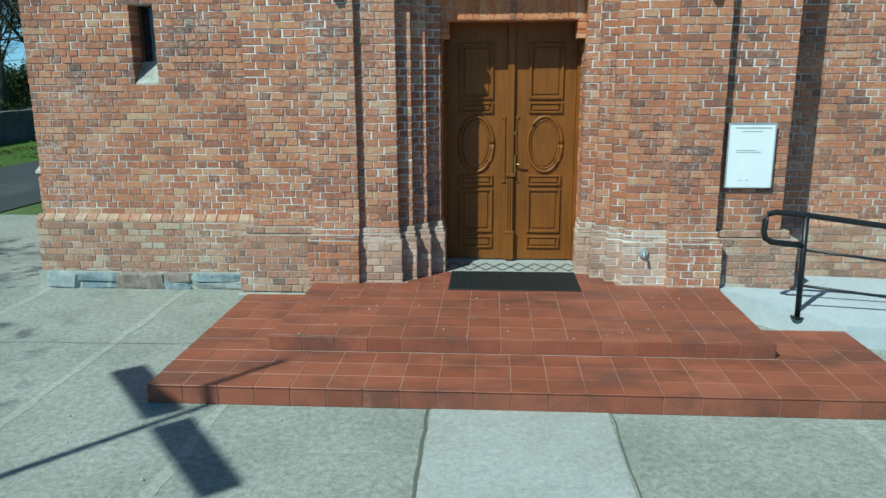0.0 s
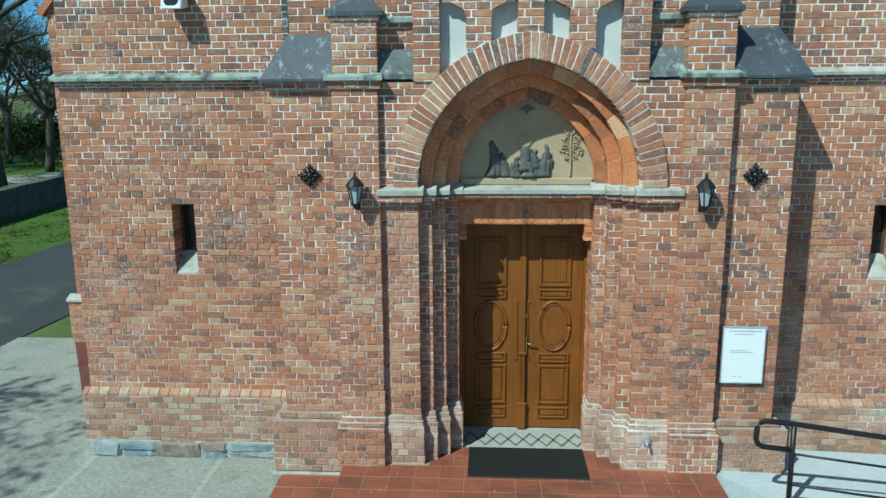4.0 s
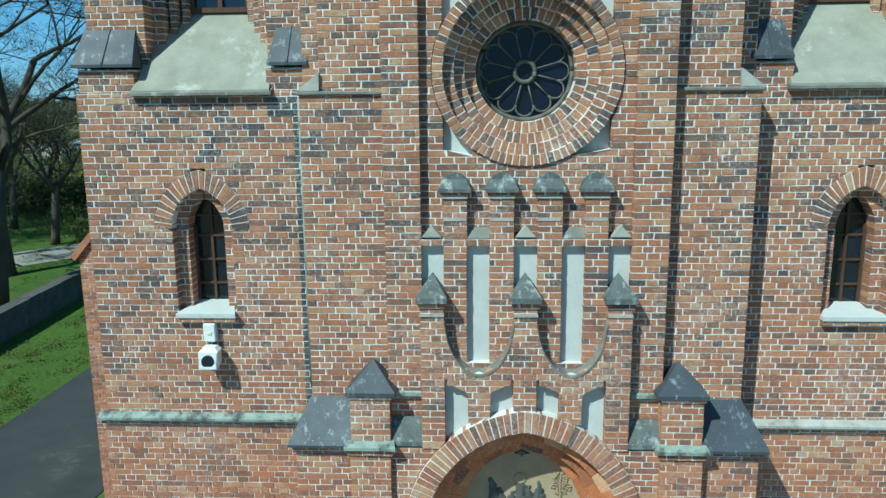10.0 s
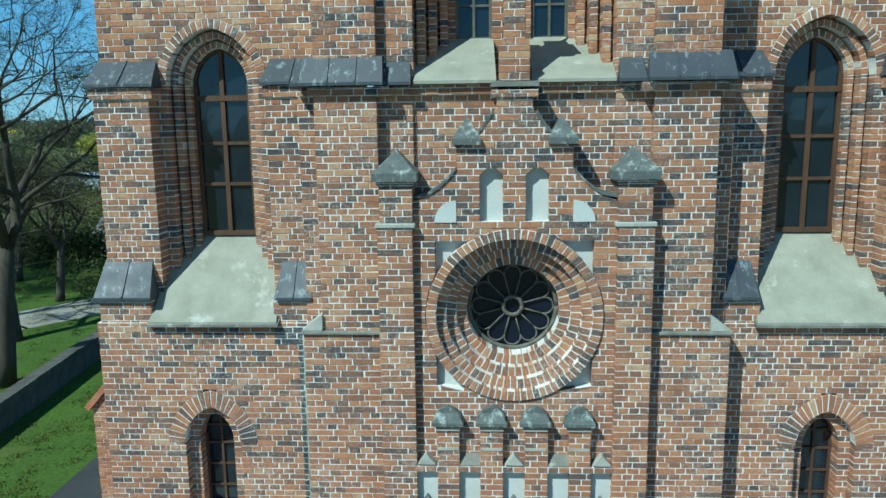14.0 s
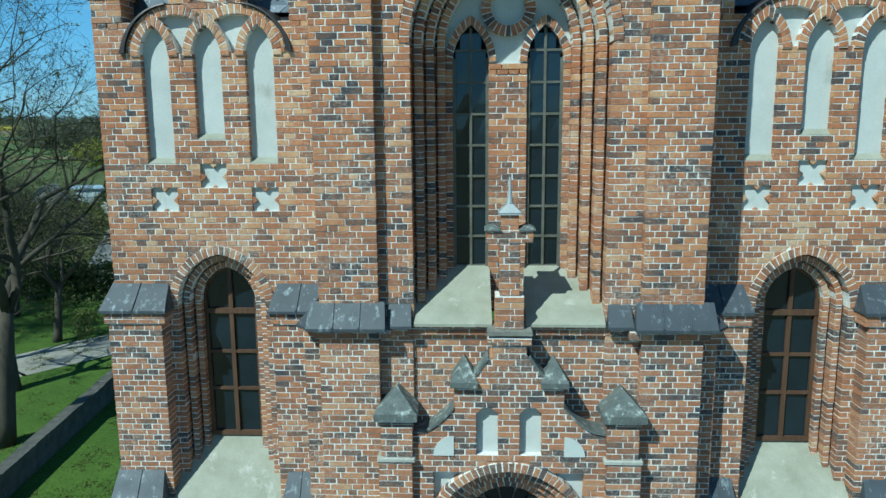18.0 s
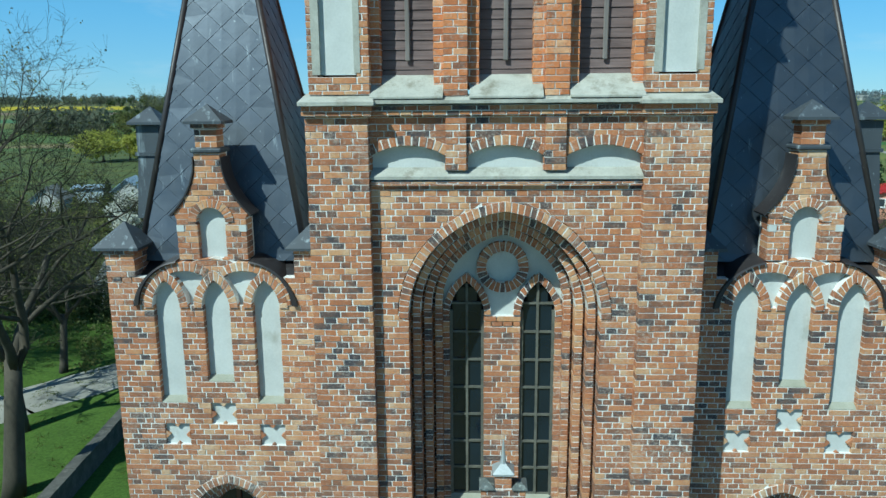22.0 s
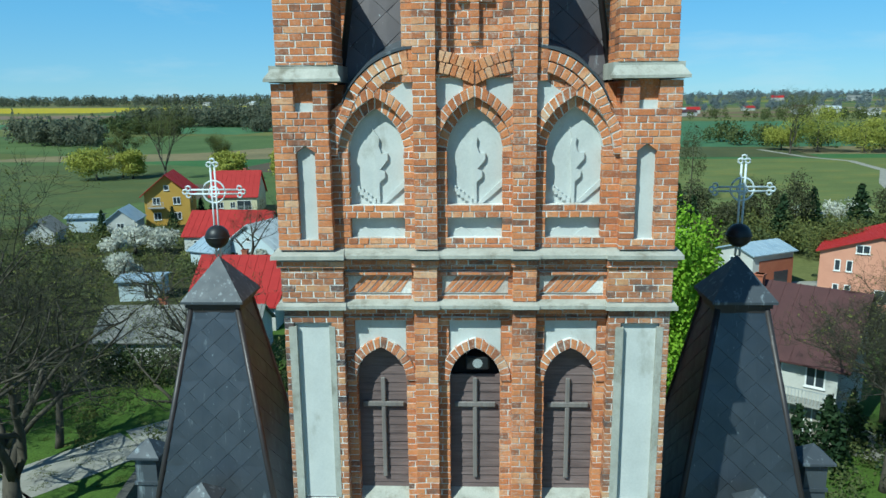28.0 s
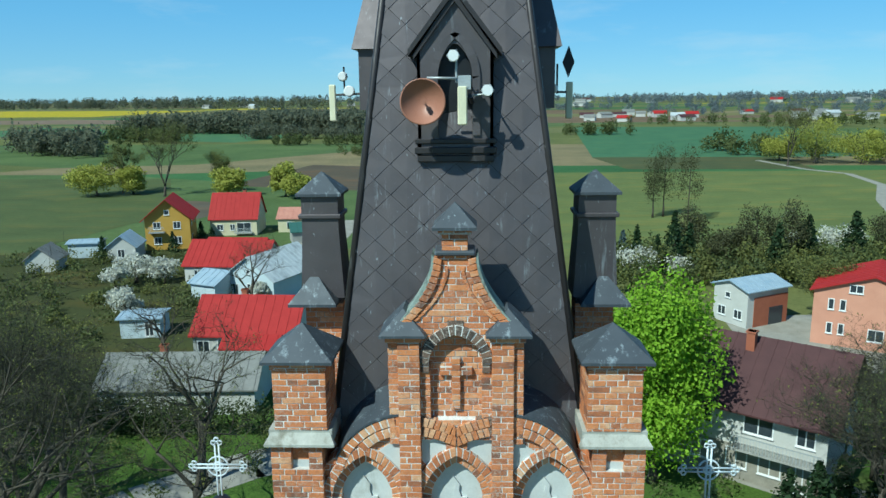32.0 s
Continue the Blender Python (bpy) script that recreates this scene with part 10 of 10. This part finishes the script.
# plots of the fields that stand out
FIELDS = (("rape_field", [(-1700, 1300), (-560, 1080), (-520, 1500), (-1700, 1900)], (0.42, 0.36, 0.03), "bright yellow rape field"),
          ("ploughed_field", [(-900, 860), (-330, 760), (-330, 880), (-900, 1010)], (0.20, 0.155, 0.115), "pale ploughed strip"),
          ("wheat_field", [(-420, 560), (-140, 430), (-110, 500), (-400, 690)], (0.085, 0.175, 0.085), "fresh green wheat strip"),
          ("wheat_field", [(50, 300), (170, 300), (240, 560), (80, 590)], (0.075, 0.165, 0.085), "fresh green wheat field"),
          ("fallow_field", [(55, 255), (118, 250), (125, 300), (50, 305)], (0.085, 0.10, 0.045), "dry fallow strip"),
          ("ploughed_field", [(-75, 215), (-15, 195), (-5, 262), (-62, 282)], (0.105, 0.088, 0.062), "brown ploughed plot"),
          ("ploughed_field", [(-82, 150), (-62, 148), (-55, 176), (-74, 182)], (0.12, 0.105, 0.08), "grey-brown garden plot"),
          ("meadow", [(15, 112), (110, 112), (150, 245), (10, 245)], (0.140, 0.172, 0.058), "fresh green meadow"),
          ("garden_ground", [(-80, 50), (-26, 50), (-27, 118), (-60, 122), (-84, 116)], (0.062, 0.070, 0.026), "rough garden ground between the sheds"),
          ("meadow", [(-175, 120), (-80, 115), (-70, 160), (-100, 235), (-220, 240)], (0.092, 0.118, 0.046), "mown green meadow"))
for i, (nm, poly, col, lab) in enumerate(FIELDS):
    tagged(part(nm, sheet(M(), poly, -0.012 + 0.002 * i), rough_stone(nm + "_surface", tuple(c * 0.62 for c in col), tuple(min(1, c * 1.0) for c in col), 0.95, 0.06, 1.2, tuple(c * f for c, f in zip(col, (1.25, 0.95, 0.8))), (0.5, 0.7), 0.2, 0.1, (1, 2.2, 1))), lab, "field", kind="structure")
tk = M()
line = [(90, 150), (100, 175), (116, 205), (121, 235), (114, 250), (111, 285)]
for (xa, ya), (xb, yb) in zip(line, line[1:]):
    d = Vector((xb - xa, yb - ya)).normalized() * 1.3
    tk.add([(xa - d.y, ya + d.x, 0.012), (xa + d.y, ya - d.x, 0.012), (xb + d.y, yb - d.x, 0.012), (xb - d.y, yb + d.x, 0.012)], [(0, 1, 2, 3)])
tagged(part("farm_track", tk, MAT_GRAVEL), "sandy farm track through the meadow", "track", kind="structure")
tagged(part("yard", sheet(M(), [(-36, 98), (-24, 108), (-23, 150), (-30, 150), (-33, 112), (-42, 104)], 0.006), MAT_GRAVEL), "pale village lane between the houses", "lane", kind="structure")
tagged(part("yard", sheet(M(), [(28, 60), (48, 60), (48, 80), (30, 78)], 0.006), MAT_GRAVEL), "grey yard beside the houses", "yard", kind="structure")
# far village: small plain houses
for i in range(46):
    f = rng.random()
    x, y = (rng.uniform(100, 420), rng.uniform(680, 900)) if i < 22 else (rng.uniform(-700, 1400), rng.uniform(1500, 2300))
    sc = 1.0 if y < 1000 else 1.7
    e = thing("farmhouse", "small distant farmhouse with a plain gabled roof", "house", (x, y, 0), "far village houses")
    e.rotation_euler = (0, 0, rng.uniform(-0.6, 0.6))
    a, b, h, r = rng.uniform(5, 8) * sc, rng.uniform(4, 5) * sc, rng.uniform(3, 4) * sc, rng.uniform(2, 3) * sc
    part("wall", M().box(-a, a, -b, b, 0, h).add([(-a, -b, h), (-a, b, h), (-a, 0, h + r), (a, -b, h), (a, b, h), (a, 0, h + r)], [(0, 1, 2), (3, 5, 4)]), WALLS["white"], e)
    rr = M()
    for s in (-1, 1):
        rr.hexa([(-a - 0.4, s * (b + 0.4), h - 0.1), (a + 0.4, s * (b + 0.4), h - 0.1), (a + 0.4, 0, h + r), (-a - 0.4, 0, h + r), (-a - 0.4, s * (b + 0.4), h + 0.15), (a + 0.4, s * (b + 0.4), h + 0.15), (a + 0.4, 0, h + r + 0.25), (-a - 0.4, 0, h + r + 0.25)])
    part("roof", rr, rng.choice((ROOF_RED, ROOF_GREY, ROOF_PALE, ROOF_BROWN, ROOF_GREY)), e)

# twin-arm street lamp and a bare tree on the forecourt's edge, whose shadows fall on the paving
lampx, lampy = -5.45, -6.75
sl = thing("street_lamp", "slim street lamp with two flat lamp heads", "street lamp", (lampx, lampy, 0))
part("mast", M().tube([(0, 0, 0), (0, 0, 6.2)], 0.05, 10, 0.03), MAT_GALV, sl, "", True)
for q in (-1, 1):
    head = M().hexa([(q * 0.08, -0.13, 4.97), (q * 1.15, -0.13, 4.97), (q * 1.15, 0.13, 4.97), (q * 0.08, 0.13, 4.97), (q * 0.08, -0.10, 5.05), (q * 1.12, -0.10, 5.03), (q * 1.12, 0.10, 5.03), (q * 0.08, 0.10, 5.05)])
    part("lamp_head", head, MAT_DARKMETAL, sl)
sl.rotation_euler = (0, 0, math.atan2(-0.78, 0.63))
bare_tree(-14.5, -7.5, 13.0, 0.3, "spring tree on the verge beside the path with opening leaves", 5, (0.3, 0.1), 3200, 3, 55, 0.4, 0.16)
bare_tree(-13.2, -5.2, 8.5, 0.2, "spring tree at the edge of the forecourt with opening leaves", 5, (0.2, 0.1), 1500, 3, 57, 0.35, 0.14)

# rough grass beside the path and the churchyard wall
LEAF_GRASS = leaf_material("grass_blade", (0.06, 0.085, 0.018), (0.15, 0.18, 0.045))
gt = thing("grass", "tufts of rough spring grass", "grass", (0, 0, 0), kind="stuff")
gm = M()
for i in range(1100):
    if i % 3 == 0:
        x, y = rng.uniform(-17.0, -13.5), rng.uniform(-4, 30)
    elif i % 3 == 1:
        x, y = rng.uniform(-13.0, -5.8), rng.uniform(14.3, 34)
    else:
        x, y = rng.uniform(-32, -18.5), rng.uniform(8, 44)
    r = rng.uniform(0.25, 0.7)
    leaves(gm, (x, y, 0.02), (r, r, 0.04), 34, 0.07, 0.1)
part("blade", gm, LEAF_GRASS, gt, "", False, "stuff")
